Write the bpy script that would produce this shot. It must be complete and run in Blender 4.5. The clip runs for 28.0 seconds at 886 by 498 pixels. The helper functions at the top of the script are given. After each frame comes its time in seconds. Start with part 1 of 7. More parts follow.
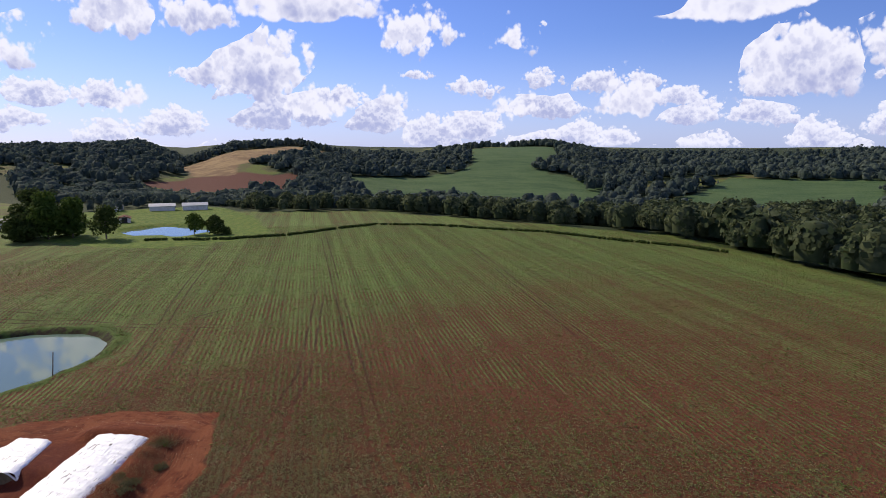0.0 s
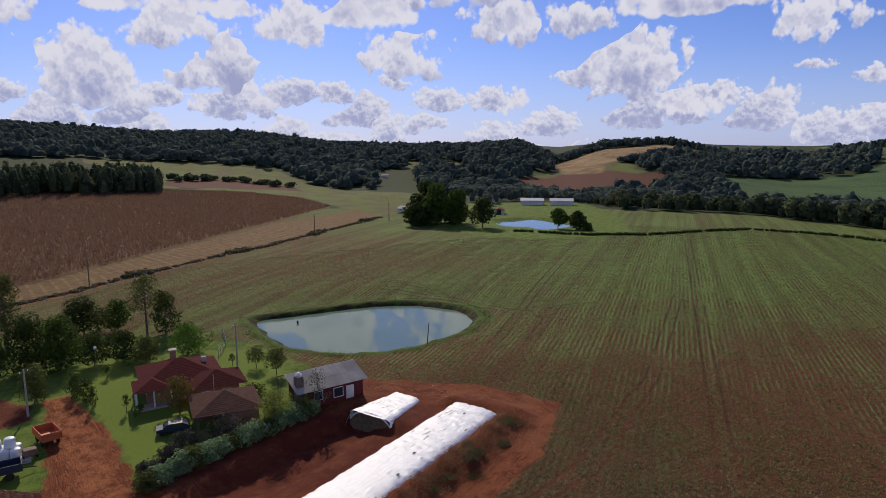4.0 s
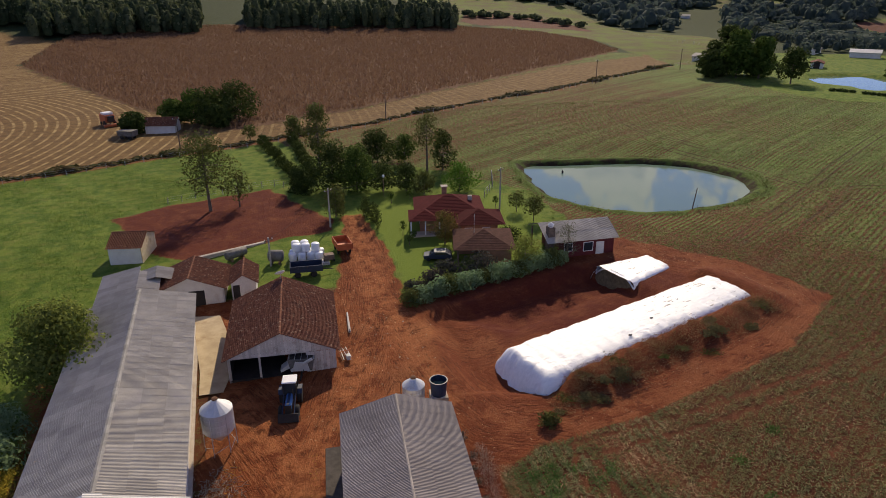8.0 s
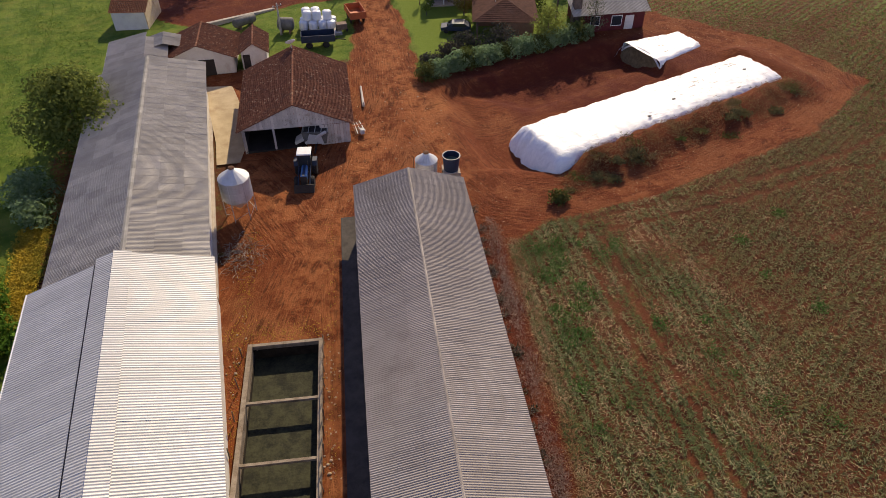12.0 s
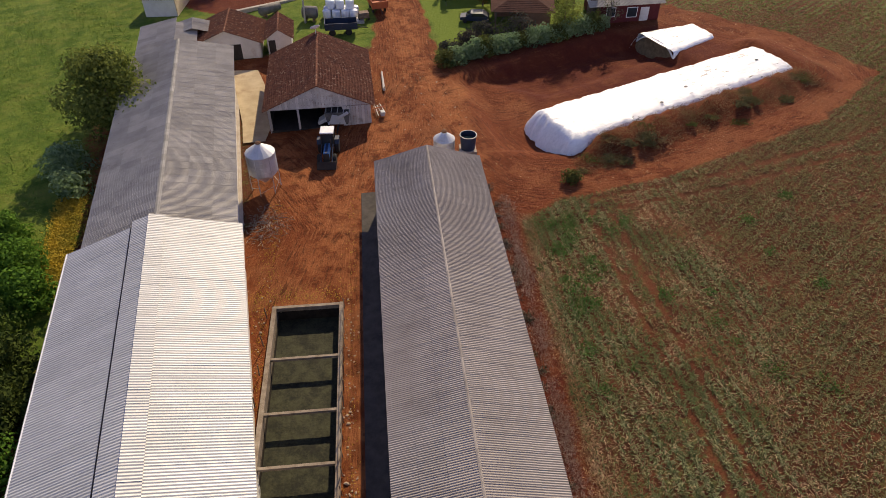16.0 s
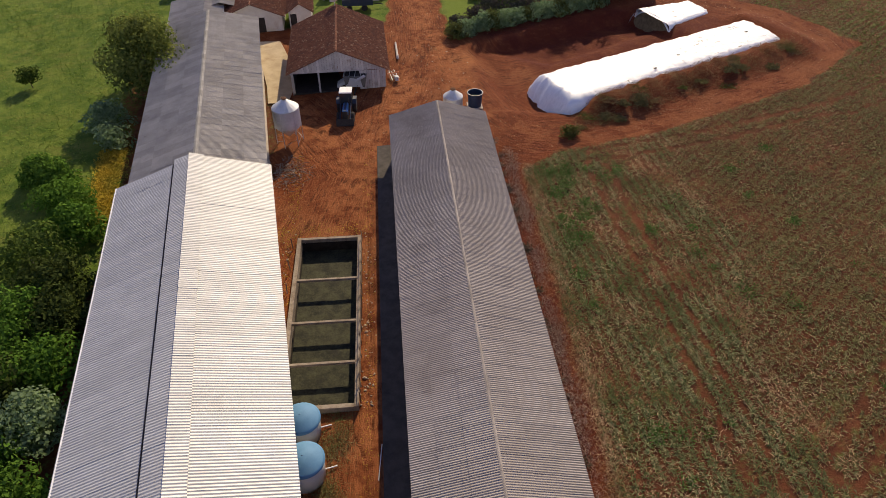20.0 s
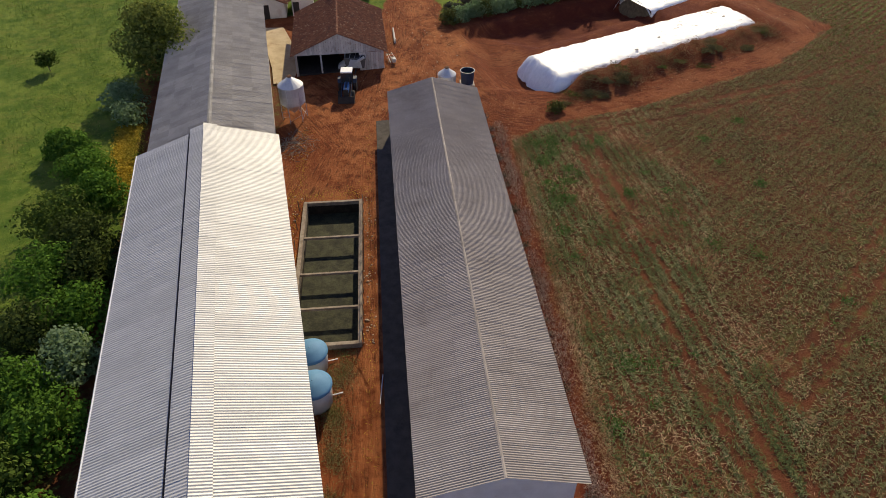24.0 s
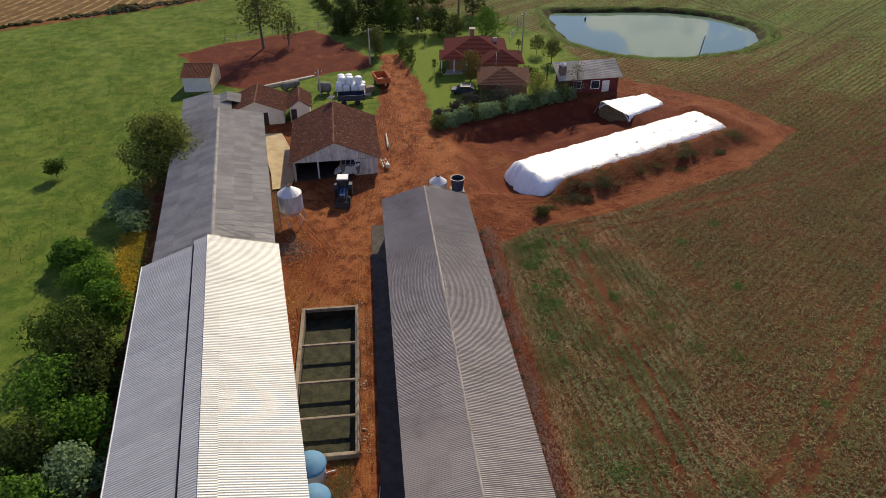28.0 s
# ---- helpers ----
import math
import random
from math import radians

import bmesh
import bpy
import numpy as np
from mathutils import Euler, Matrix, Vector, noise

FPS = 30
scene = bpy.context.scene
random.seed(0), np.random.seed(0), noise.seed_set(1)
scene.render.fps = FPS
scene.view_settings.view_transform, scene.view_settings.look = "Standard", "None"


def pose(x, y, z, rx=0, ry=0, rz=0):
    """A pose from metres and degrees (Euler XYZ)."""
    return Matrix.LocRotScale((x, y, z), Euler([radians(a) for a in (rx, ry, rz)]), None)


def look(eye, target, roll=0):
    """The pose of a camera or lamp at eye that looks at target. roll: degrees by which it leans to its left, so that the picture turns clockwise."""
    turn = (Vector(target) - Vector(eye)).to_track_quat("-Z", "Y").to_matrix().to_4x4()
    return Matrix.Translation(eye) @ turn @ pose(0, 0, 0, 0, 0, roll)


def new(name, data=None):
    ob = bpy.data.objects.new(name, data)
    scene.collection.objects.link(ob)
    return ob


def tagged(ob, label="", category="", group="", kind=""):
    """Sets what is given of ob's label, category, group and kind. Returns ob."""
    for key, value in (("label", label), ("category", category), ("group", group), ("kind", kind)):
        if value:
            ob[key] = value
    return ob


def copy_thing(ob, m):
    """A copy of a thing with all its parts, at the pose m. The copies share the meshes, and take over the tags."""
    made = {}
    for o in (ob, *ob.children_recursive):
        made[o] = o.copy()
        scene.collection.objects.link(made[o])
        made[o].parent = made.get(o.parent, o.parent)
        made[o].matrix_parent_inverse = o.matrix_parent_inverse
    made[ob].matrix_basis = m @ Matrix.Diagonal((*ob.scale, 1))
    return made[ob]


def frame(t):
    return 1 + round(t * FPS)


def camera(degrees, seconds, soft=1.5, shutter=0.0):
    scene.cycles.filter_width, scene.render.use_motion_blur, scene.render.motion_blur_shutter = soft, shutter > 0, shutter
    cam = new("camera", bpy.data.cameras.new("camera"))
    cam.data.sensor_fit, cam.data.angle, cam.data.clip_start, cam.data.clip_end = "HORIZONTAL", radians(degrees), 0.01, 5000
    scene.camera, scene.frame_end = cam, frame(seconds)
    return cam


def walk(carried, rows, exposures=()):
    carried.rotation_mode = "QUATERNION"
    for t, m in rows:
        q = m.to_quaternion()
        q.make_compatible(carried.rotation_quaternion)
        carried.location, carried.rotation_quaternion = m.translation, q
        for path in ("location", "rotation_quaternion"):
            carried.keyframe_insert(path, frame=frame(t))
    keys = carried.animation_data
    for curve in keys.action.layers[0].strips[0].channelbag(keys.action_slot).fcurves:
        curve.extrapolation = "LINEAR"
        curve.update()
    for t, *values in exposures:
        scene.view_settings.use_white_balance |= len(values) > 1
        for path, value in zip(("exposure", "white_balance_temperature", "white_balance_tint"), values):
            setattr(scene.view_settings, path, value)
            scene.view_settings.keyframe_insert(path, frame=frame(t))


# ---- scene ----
cam = camera(67.1, 28.0, soft=0.6)
# seconds, x, y, z, bearing, pitch, roll
PATH = [
    (0.0, -0.10, -33.57, 37.96, -64.23, -8.92, 0.10),
    (0.5, 0.32, -33.44, 37.90, -60.37, -8.88, 0.12),
    (1.0, 0.61, -33.40, 37.88, -58.31, -8.94, 0.14),
    (1.5, 0.63, -33.27, 37.77, -56.04, -8.96, 0.16),
    (2.0, 1.08, -33.09, 37.59, -48.68, -8.97, 0.05),
    (2.5, 1.56, -33.12, 37.51, -44.15, -8.99, -0.03),
    (3.0, 1.87, -33.20, 37.48, -41.79, -9.00, -0.11),
    (3.5, 2.14, -32.95, 37.43, -39.42, -9.03, -0.06),
    (4.0, 2.25, -32.63, 37.22, -33.59, -8.96, -0.20),
    (4.5, 2.11, -32.54, 37.20, -23.21, -8.92, -0.28),
    (6.5, 4.07, -34.34, 38.87, -10.21, -12.26, -0.61),
    (7.0, 4.17, -34.36, 38.91, -9.86, -14.96, -0.58),
    (7.5, 4.33, -34.38, 38.88, -9.54, -17.68, -0.48),
    (8.0, 4.38, -34.41, 38.68, -9.34, -22.08, -0.30),
    (8.5, 4.45, -34.55, 38.49, -9.09, -26.93, -0.18),
    (9.0, 4.40, -34.66, 38.22, -8.93, -32.07, 0.06),
    (9.5, 4.63, -34.74, 38.26, -8.63, -37.00, 0.14),
    (10.0, 4.75, -34.57, 38.46, -8.37, -40.56, 0.22),
    (10.5, 4.89, -34.55, 38.50, -8.04, -40.64, 0.15),
    (11.0, 4.86, -34.53, 38.41, -7.81, -40.64, 0.12),
    (11.5, 4.87, -34.46, 38.24, -7.62, -40.66, 0.16),
    (13.5, 4.85, -34.81, 37.79, -6.80, -40.70, 0.11),
    (14.0, 4.82, -35.26, 37.77, -6.40, -40.68, 0.03),
    (14.5, 4.66, -35.78, 37.84, -6.25, -40.70, 0.10),
    (15.0, 4.50, -36.44, 37.84, -6.07, -40.63, 0.14),
    (15.5, 4.40, -37.09, 37.82, -5.92, -40.59, 0.15),
    (16.0, 4.31, -37.88, 37.85, -5.90, -40.58, 0.26),
    (16.5, 4.28, -38.69, 37.82, -5.69, -40.55, 0.18),
    (17.0, 4.14, -39.54, 37.83, -5.65, -40.60, 0.17),
    (17.5, 4.02, -40.36, 37.81, -5.57, -40.59, 0.16),
    (18.0, 3.90, -41.21, 37.81, -5.36, -40.64, 0.18),
    (18.5, 3.86, -42.14, 37.79, -5.06, -40.67, 0.06),
    (19.0, 3.76, -43.30, 37.76, -5.02, -40.68, 0.08),
    (19.5, 3.72, -44.53, 37.71, -4.92, -40.62, 0.05),
    (20.0, 3.64, -45.83, 37.63, -4.88, -40.60, 0.03),
    (20.5, 3.62, -47.09, 37.49, -4.81, -40.51, -0.02),
    (21.0, 3.58, -48.48, 37.34, -4.77, -40.45, -0.03),
    (21.5, 3.62, -49.72, 37.17, -4.69, -40.40, -0.06),
    (23.5, 3.43, -51.91, 37.59, -4.88, -40.51, -0.07),
    (24.0, 3.38, -51.99, 38.17, -5.14, -40.60, -0.05),
    (24.5, 3.41, -52.14, 38.78, -5.38, -40.67, -0.02),
    (25.0, 3.37, -52.29, 39.42, -5.55, -40.70, -0.05),
    (25.5, 3.37, -52.39, 40.00, -5.63, -40.69, -0.04),
    (26.0, 3.36, -52.46, 40.58, -5.62, -40.71, -0.10),
    (26.5, 3.25, -52.57, 41.16, -5.82, -40.71, -0.02),
    (27.0, 3.19, -52.64, 41.46, -6.02, -40.71, -0.01),
    (27.5, 3.15, -52.48, 41.76, -6.13, -39.14, -0.04),
    (28.0, 3.06, -52.34, 42.09, -6.22, -34.14, -0.04),
]
walk(cam, [(t, pose(x, y, z, 90 + pitch, 0, yaw) @ pose(0, 0, 0, 0, 0, roll)) for t, x, y, z, yaw, pitch, roll in PATH], exposures=((0.0, -0.05, 6350, 12), (1.0, -0.3, 6350, 12), (3.5, -0.42, 6350, 12), (6.5, -0.42, 6500, 12), (7.2, -0.38, 6600, 12), (8.0, -0.1, 7100, 11), (9.0, 0.1, 7400, 11), (11.0, 0.15, 7400, 11), (20.5, 0.08, 7400, 11), (23.5, 0.03, 7250, 5), (27.0, 0.02, 7250, 5), (28.0, 0.10, 7100, 5)))

# ---- light ----
SUN_BEARING, SUN_HEIGHT = 17.0, 34.0      # degrees from +y towards +x; above the horizon
world = bpy.data.worlds.new("sky")
scene.world = world
world.use_nodes = True


class Nodes:
    """Short way to write node trees."""

    def __init__(self, tree):
        self.tree = tree

    def add(self, kind, inputs=None):
        n = self.tree.nodes.new(kind)
        for k, v in (inputs or {}).items():
            if isinstance(v, bpy.types.NodeSocket):
                self.tree.links.new(v, n.inputs[k])
            else:
                n.inputs[k].default_value = v
        return n

    def math(self, op, a, b=0.5):
        n = self.tree.nodes.new("ShaderNodeMath")
        n.operation = op
        for i, v in ((0, a), (1, b)):
            if isinstance(v, bpy.types.NodeSocket):
                self.tree.links.new(v, n.inputs[i])
            else:
                n.inputs[i].default_value = v
        return n.outputs[0]

    def ramp(self, value, lo, hi, to0=0.0, to1=1.0):
        n = self.add("ShaderNodeMapRange", {0: value, 1: lo, 2: hi, 3: to0, 4: to1})
        n.interpolation_type = "SMOOTHSTEP"
        return n.outputs[0]

    def mix(self, fac, a, b, blend="MIX"):
        n = self.tree.nodes.new("ShaderNodeMix")
        n.data_type, n.blend_type = "RGBA", blend
        if isinstance(fac, bpy.types.NodeSocket):
            self.tree.links.new(fac, n.inputs[0])
        else:
            n.inputs[0].default_value = fac
        for i, v in ((6, a), (7, b)):
            if isinstance(v, bpy.types.NodeSocket):
                self.tree.links.new(v, n.inputs[i])
            else:
                n.inputs[i].default_value = (*v, 1) if len(v) == 3 else v
        return n.outputs[2]

    def noise(self, vec, scale, detail=4, rough=0.55, distort=0.0):
        n = self.add("ShaderNodeTexNoise", {"Scale": scale, "Detail": detail, "Roughness": rough, "Distortion": distort})
        if vec is not None:
            self.tree.links.new(vec, n.inputs["Vector"])
        return n.outputs[0]

    def scaled(self, vec, scale, rot=(0, 0, 0), loc=(0, 0, 0)):
        return self.add("ShaderNodeMapping", {0: vec, 1: loc, 2: rot, 3: scale}).outputs[0]


def build_sky():
    """Clear blue sky with fair-weather cumulus, spread over a flat cloud layer."""
    tree = world.node_tree
    tree.nodes.clear()
    n = Nodes(tree)
    sky = n.add("ShaderNodeTexSky")
    sky.sky_type, sky.sun_disc = "NISHITA", False
    sky.sun_elevation, sky.sun_rotation = radians(SUN_HEIGHT), radians(SUN_BEARING)
    sky.altitude, sky.air_density, sky.dust_density, sky.ozone_density = 600, 1.0, 0.5, 2.5
    way = n.add("ShaderNodeTexCoord").outputs["Generated"]
    sep = n.add("ShaderNodeSeparateXYZ", {0: way})
    up = n.math("MAXIMUM", sep.outputs[2], 0.0)
    turn = n.math("MULTIPLY", n.math("ARCTAN2", sep.outputs[0], sep.outputs[1]), 57.2958)
    rise = n.math("MULTIPLY", n.math("ARCSINE", sep.outputs[2]), 57.2958)

    def cumulus(wide, tall, lo, hi, size, spread, seed):
        """One bank of heaped clouds with flat bases between two heights above the horizon, in degrees."""
        p = n.add("ShaderNodeCombineXYZ", {0: n.math("DIVIDE", turn, wide), 1: n.math("DIVIDE", rise, tall), 2: seed}).outputs[0]
        bend = n.add("ShaderNodeTexNoise", {"Vector": p, "Scale": 1.3, "Detail": 3.0, "Roughness": 0.5}).outputs["Color"]
        bend = n.add("ShaderNodeVectorMath", {0: bend, 1: (0.5, 0.5, 0.5)})
        bend.operation = "SUBTRACT"
        bent = n.add("ShaderNodeVectorMath", {0: bend.outputs[0], 1: (0.9, 0.55, 0.0), 2: p})
        bent.operation = "MULTIPLY_ADD"
        cell = n.add("ShaderNodeTexVoronoi", {"Vector": bent.outputs[0], "Scale": 1.0, "Randomness": 0.85})
        cell.voronoi_dimensions = "2D"
        away = n.add("ShaderNodeVectorMath", {0: bent.outputs[0], 1: cell.outputs["Position"]})
        away.operation = "SUBTRACT"
        q = n.add("ShaderNodeSeparateXYZ", {0: away.outputs[0]})
        pick = n.add("ShaderNodeSeparateColor", {0: cell.outputs["Color"]})
        hgt = q.outputs[1]
        high = n.math("MAXIMUM", hgt, 0.0)
        deep = n.math("MULTIPLY", n.math("MINIMUM", hgt, 0.0), 2.6)
        d = n.math("SQRT", n.math("ADD", n.math("MULTIPLY", q.outputs[0], q.outputs[0]), n.math("ADD", n.math("MULTIPLY", high, high), n.math("MULTIPLY", deep, deep))))

        def puffs(shift):
            v = n.add("ShaderNodeVectorMath", {0: p, 1: shift}).outputs[0]
            f = n.noise(n.scaled(v, (1, 0.75, 1)), 4.2, 6, 0.60)
            k = n.add("ShaderNodeTexVoronoi", {"Vector": n.scaled(v, (1, 0.75, 1)), "Scale": 7.0, "Detail": 2.0, "Roughness": 0.6})
            return n.math("ADD", f, n.math("MULTIPLY", n.math("SUBTRACT", 0.5, k.outputs["Distance"]), 0.45))
        here, over = puffs((0, 0, 0)), puffs((0.015, 0.06, 0.0))
        body = n.math("ADD", n.math("MULTIPLY", pick.outputs[0], spread), size)
        body = n.math("SUBTRACT", body, d)
        body = n.math("ADD", body, n.math("MULTIPLY", n.math("SUBTRACT", here, 0.5), 0.55))
        body = n.math("SUBTRACT", body, n.math("ADD", n.ramp(rise, lo - 1.5, lo + 0.5, 0.6, 0.0), n.ramp(rise, hi - 2.0, hi + 2.0, 0.0, 0.7)))
        mask = n.ramp(body, -0.01, 0.11)
        relief = n.ramp(n.math("SUBTRACT", over, here), -0.15, 0.17)
        base = n.ramp(n.math("SUBTRACT", hgt, n.math("MULTIPLY", n.math("SUBTRACT", here, 0.5), 0.5)), 0.22, -0.20)
        inner = n.ramp(body, 0.12, 0.55)
        dim = n.math("ADD", n.math("MULTIPLY", relief, 0.40), n.math("ADD", n.math("MULTIPLY", base, 0.62), n.math("MULTIPLY", inner, 0.42)))
        return mask, n.ramp(dim, 0.05, 0.98)
    blue = n.mix(1.0, sky.outputs[0], (0.78, 0.90, 1.50), "MULTIPLY")
    blue = n.mix(n.ramp(up, 0.0, 0.16, 0.42, 0.0), blue, (7.8, 9.0, 14.0))
    col = blue
    for wide, tall, lo, hi, size, spread, seed, soft in ((4.6, 3.4, 0.0, 5.5, 0.60, 0.30, 3.1, 0.10), (8.5, 8.0, 2.5, 12.5, 0.31, 0.40, 7.7, 0.02), (15.0, 12.5, 10.0, 60.0, 0.26, 0.42, 2.6, 0.0)):
        mask, dim = cumulus(wide, tall, lo, hi, size, spread, seed)
        lit = n.mix(dim, (11.2, 11.1, 12.2), (5.2, 5.6, 8.6))
        lit = n.mix(soft, lit, (8.6, 9.7, 13.2))
        col = n.mix(mask, col, lit)
    col = n.mix(n.ramp(sep.outputs[2], -0.01, 0.004), blue, col)
    bg = n.add("ShaderNodeBackground", {0: col, 1: 0.084})
    out = n.add("ShaderNodeOutputWorld", {0: bg.outputs[0]})


build_sky()
sun = new("sun", bpy.data.lights.new("sun", "SUN"))
sun.data.energy, sun.data.angle, sun.data.color = 4.8, radians(0.6), (1.0, 0.87, 0.66)
_b, _h = radians(SUN_BEARING), radians(SUN_HEIGHT)
sun.matrix_world = look((0, 0, 200), Vector((0, 0, 200)) - Vector((math.sin(_b) * math.cos(_h), math.cos(_b) * math.cos(_h), math.sin(_h))))

# ---- materials ----
def material(name, rough=0.8, metal=0.0, spec=0.3):
    m = bpy.data.materials.new(name)
    m.use_nodes = True
    n = Nodes(m.node_tree)
    b = m.node_tree.nodes["Principled BSDF"]
    b.inputs["Roughness"].default_value, b.inputs["Metallic"].default_value = rough, metal
    b.inputs["Specular IOR Level"].default_value = spec
    return m, n, b


def put_color(n, b, c):
    n.tree.links.new(c, b.inputs["Base Color"])


def put_bump(n, b, height, strength=0.4, dist=0.05):
    bump = n.add("ShaderNodeBump", {"Strength": strength, "Distance": dist, "Height": height})
    n.tree.links.new(bump.outputs[0], b.inputs["Normal"])


def worn(name, c1, c2, scale=1.5, rough=0.8, metal=0.0, spec=0.3, stain=None, bump=0.3, vary=0.0, fine=18.0):
    """A surface of two shades with fine grain, larger stains and, where wanted, a change from piece to piece."""
    m, n, b = material(name, rough, metal, spec)
    pos = n.add("ShaderNodeNewGeometry").outputs["Position"]
    big, small = n.noise(pos, scale, 5, 0.6), n.noise(pos, fine, 4, 0.6)
    f = n.math("ADD", n.math("MULTIPLY", big, 0.65), n.math("MULTIPLY", small, 0.35))
    col = n.mix(n.ramp(f, 0.35, 0.65), c1, c2)
    if stain:
        col = n.mix(n.ramp(n.noise(pos, scale * 0.6, 6, 0.7), 0.55, 0.72, 0, 0.7), col, stain)
    if vary:
        rnd = n.add("ShaderNodeObjectInfo").outputs["Random"]
        k = n.ramp(rnd, 0, 1, 1 - vary, 1 + vary)
        col = n.mix(1.0, col, n.add("ShaderNodeCombineColor", {0: k, 1: k, 2: k}).outputs[0], "MULTIPLY")
    put_color(n, b, col)
    if bump:
        put_bump(n, b, small, bump, 0.03)
    return m


WHITE_SHEET = worn("zinc_sheet", (0.42, 0.419, 0.418), (0.475, 0.474, 0.472), 0.5, 0.54, 0.30, 0.5, (0.385, 0.386, 0.387), 0.04, 0.05)
GREY_SHEET = worn("fibre_cement", (0.3496, 0.3217, 0.2798), (0.4627, 0.4257, 0.3731), 0.5, 0.85, 0, 0.12, (0.2673, 0.2425, 0.2099), 0.2, 0.10)
DARK_SHEET = worn("old_fibre_cement", (0.255, 0.223, 0.202), (0.35, 0.310, 0.282), 0.12, 0.85, 0, 0.10, (0.19, 0.162, 0.143), 0.2, 0.04)


def tile_material():
    """Old clay tiles: each its own shade, soot and pale lichen in spots."""
    m, n, b = material("clay_tile", 0.92, 0, 0.06)
    pos = n.add("ShaderNodeNewGeometry").outputs["Position"]
    cell = n.add("ShaderNodeTexVoronoi", {"Vector": pos, "Scale": 5.5})
    pick = n.add("ShaderNodeSeparateColor", {0: cell.outputs["Color"]})
    col = n.mix(pick.outputs[0], (0.105, 0.045, 0.031), (0.19, 0.083, 0.053))
    col = n.mix(n.ramp(pick.outputs[1], 0.92, 0.98, 0, 0.75), col, (0.34, 0.23, 0.16))
    col = n.mix(n.ramp(n.noise(pos, 0.9, 6, 0.7), 0.50, 0.68, 0, 0.6), col, (0.075, 0.045, 0.038))
    put_color(n, b, col)
    put_bump(n, b, n.noise(pos, 16.0, 3, 0.6), 0.2, 0.03)
    return m


TILE = tile_material()
RED_TILE = worn("red_painted_tile", (0.0508, 0.0082, 0.0099), (0.0722, 0.0123, 0.0135), 1.2, 0.9, 0, 0.05, (0.0492, 0.0115, 0.0117), 0.2, 0.2)
BOARD = worn("whitewashed_board", (0.50, 0.46, 0.42), (0.62, 0.58, 0.54), 1.5, 0.85, 0, 0.2, (0.33, 0.27, 0.23), 0.3, 0.14)
PLASTER = worn("white_plaster", (0.62, 0.59, 0.55), (0.72, 0.70, 0.66), 0.8, 0.85, 0, 0.2, (0.45, 0.33, 0.26), 0.2)
CONCRETE = worn("concrete", (0.36, 0.31, 0.26), (0.48, 0.42, 0.36), 0.8, 0.9, 0, 0.2, (0.28, 0.19, 0.13), 0.3)
DARK_WOOD = worn("weathered_wood", (0.13, 0.09, 0.065), (0.22, 0.16, 0.12), 2.0, 0.85, 0, 0.2, None, 0.3, 0.2)
STEEL = worn("galvanised_steel", (0.50, 0.505, 0.51), (0.63, 0.635, 0.64), 1.0, 0.5, 0.35, 0.5, (0.36, 0.33, 0.30), 0.1, 0.06)
DARK = worn("dark_interior", (0.03, 0.026, 0.024), (0.05, 0.043, 0.04), 1.0, 0.9)
RUBBER = worn("black_rubber", (0.018, 0.017, 0.017), (0.035, 0.032, 0.03), 3.0, 0.85)
BLUE = worn("blue_paint", (0.03, 0.12, 0.30), (0.05, 0.17, 0.38), 2.0, 0.45, 0, 0.5, (0.10, 0.09, 0.09), 0.1)
NAVY = worn("navy_paint", (0.012, 0.024, 0.055), (0.020, 0.035, 0.075), 2.0, 0.5, 0, 0.4, (0.08, 0.05, 0.04), 0.1)
ORANGE = worn("orange_paint", (0.42, 0.10, 0.035), (0.52, 0.15, 0.05), 1.5, 0.6, 0, 0.4, (0.25, 0.08, 0.05), 0.1)
TANK_BLUE = worn("blue_polyethylene", (0.075, 0.21, 0.37), (0.105, 0.26, 0.43), 0.9, 0.7, 0, 0.4, (0.14, 0.24, 0.33), 0.05)
TANK_GREY = worn("grey_fibreglass", (0.42, 0.44, 0.45), (0.52, 0.53, 0.53), 1.0, 0.6, 0, 0.3, (0.33, 0.30, 0.27), 0.1)


def film_material():
    """White silage film: wrinkles along the heap, dust in the folds, dark slits towards the far end."""
    m, n, b = material("white_silage_film", 0.36, 0, 0.6)
    pos = n.add("ShaderNodeNewGeometry").outputs["Position"]
    lie = n.scaled(pos, (1, 1, 1), (0, 0, radians(-21.6)))
    fold = n.noise(n.scaled(lie, (0.25, 1.6, 1)), 2.2, 5, 0.65, 0.4)
    fine = n.noise(pos, 5.0, 4, 0.6)
    far = n.ramp(n.add("ShaderNodeSeparateXYZ", {0: lie}).outputs[0], 40.0, 52.0)
    slit = n.math("MULTIPLY", n.ramp(n.noise(n.scaled(lie, (0.45, 2.4, 1)), 1.3, 3, 0.6), 0.635, 0.66), far)
    col = n.mix(n.ramp(fold, 0.35, 0.62), (0.78, 0.79, 0.81), (0.86, 0.87, 0.88))
    col = n.mix(n.ramp(n.noise(pos, 0.9, 6, 0.7), 0.62, 0.78, 0, 0.3), col, (0.66, 0.62, 0.57))
    col = n.mix(slit, col, (0.10, 0.09, 0.08))
    put_color(n, b, col)
    put_bump(n, b, n.math("ADD", n.math("MULTIPLY", fold, 0.8), n.math("MULTIPLY", fine, 0.35)), 0.7, 0.2)
    return m


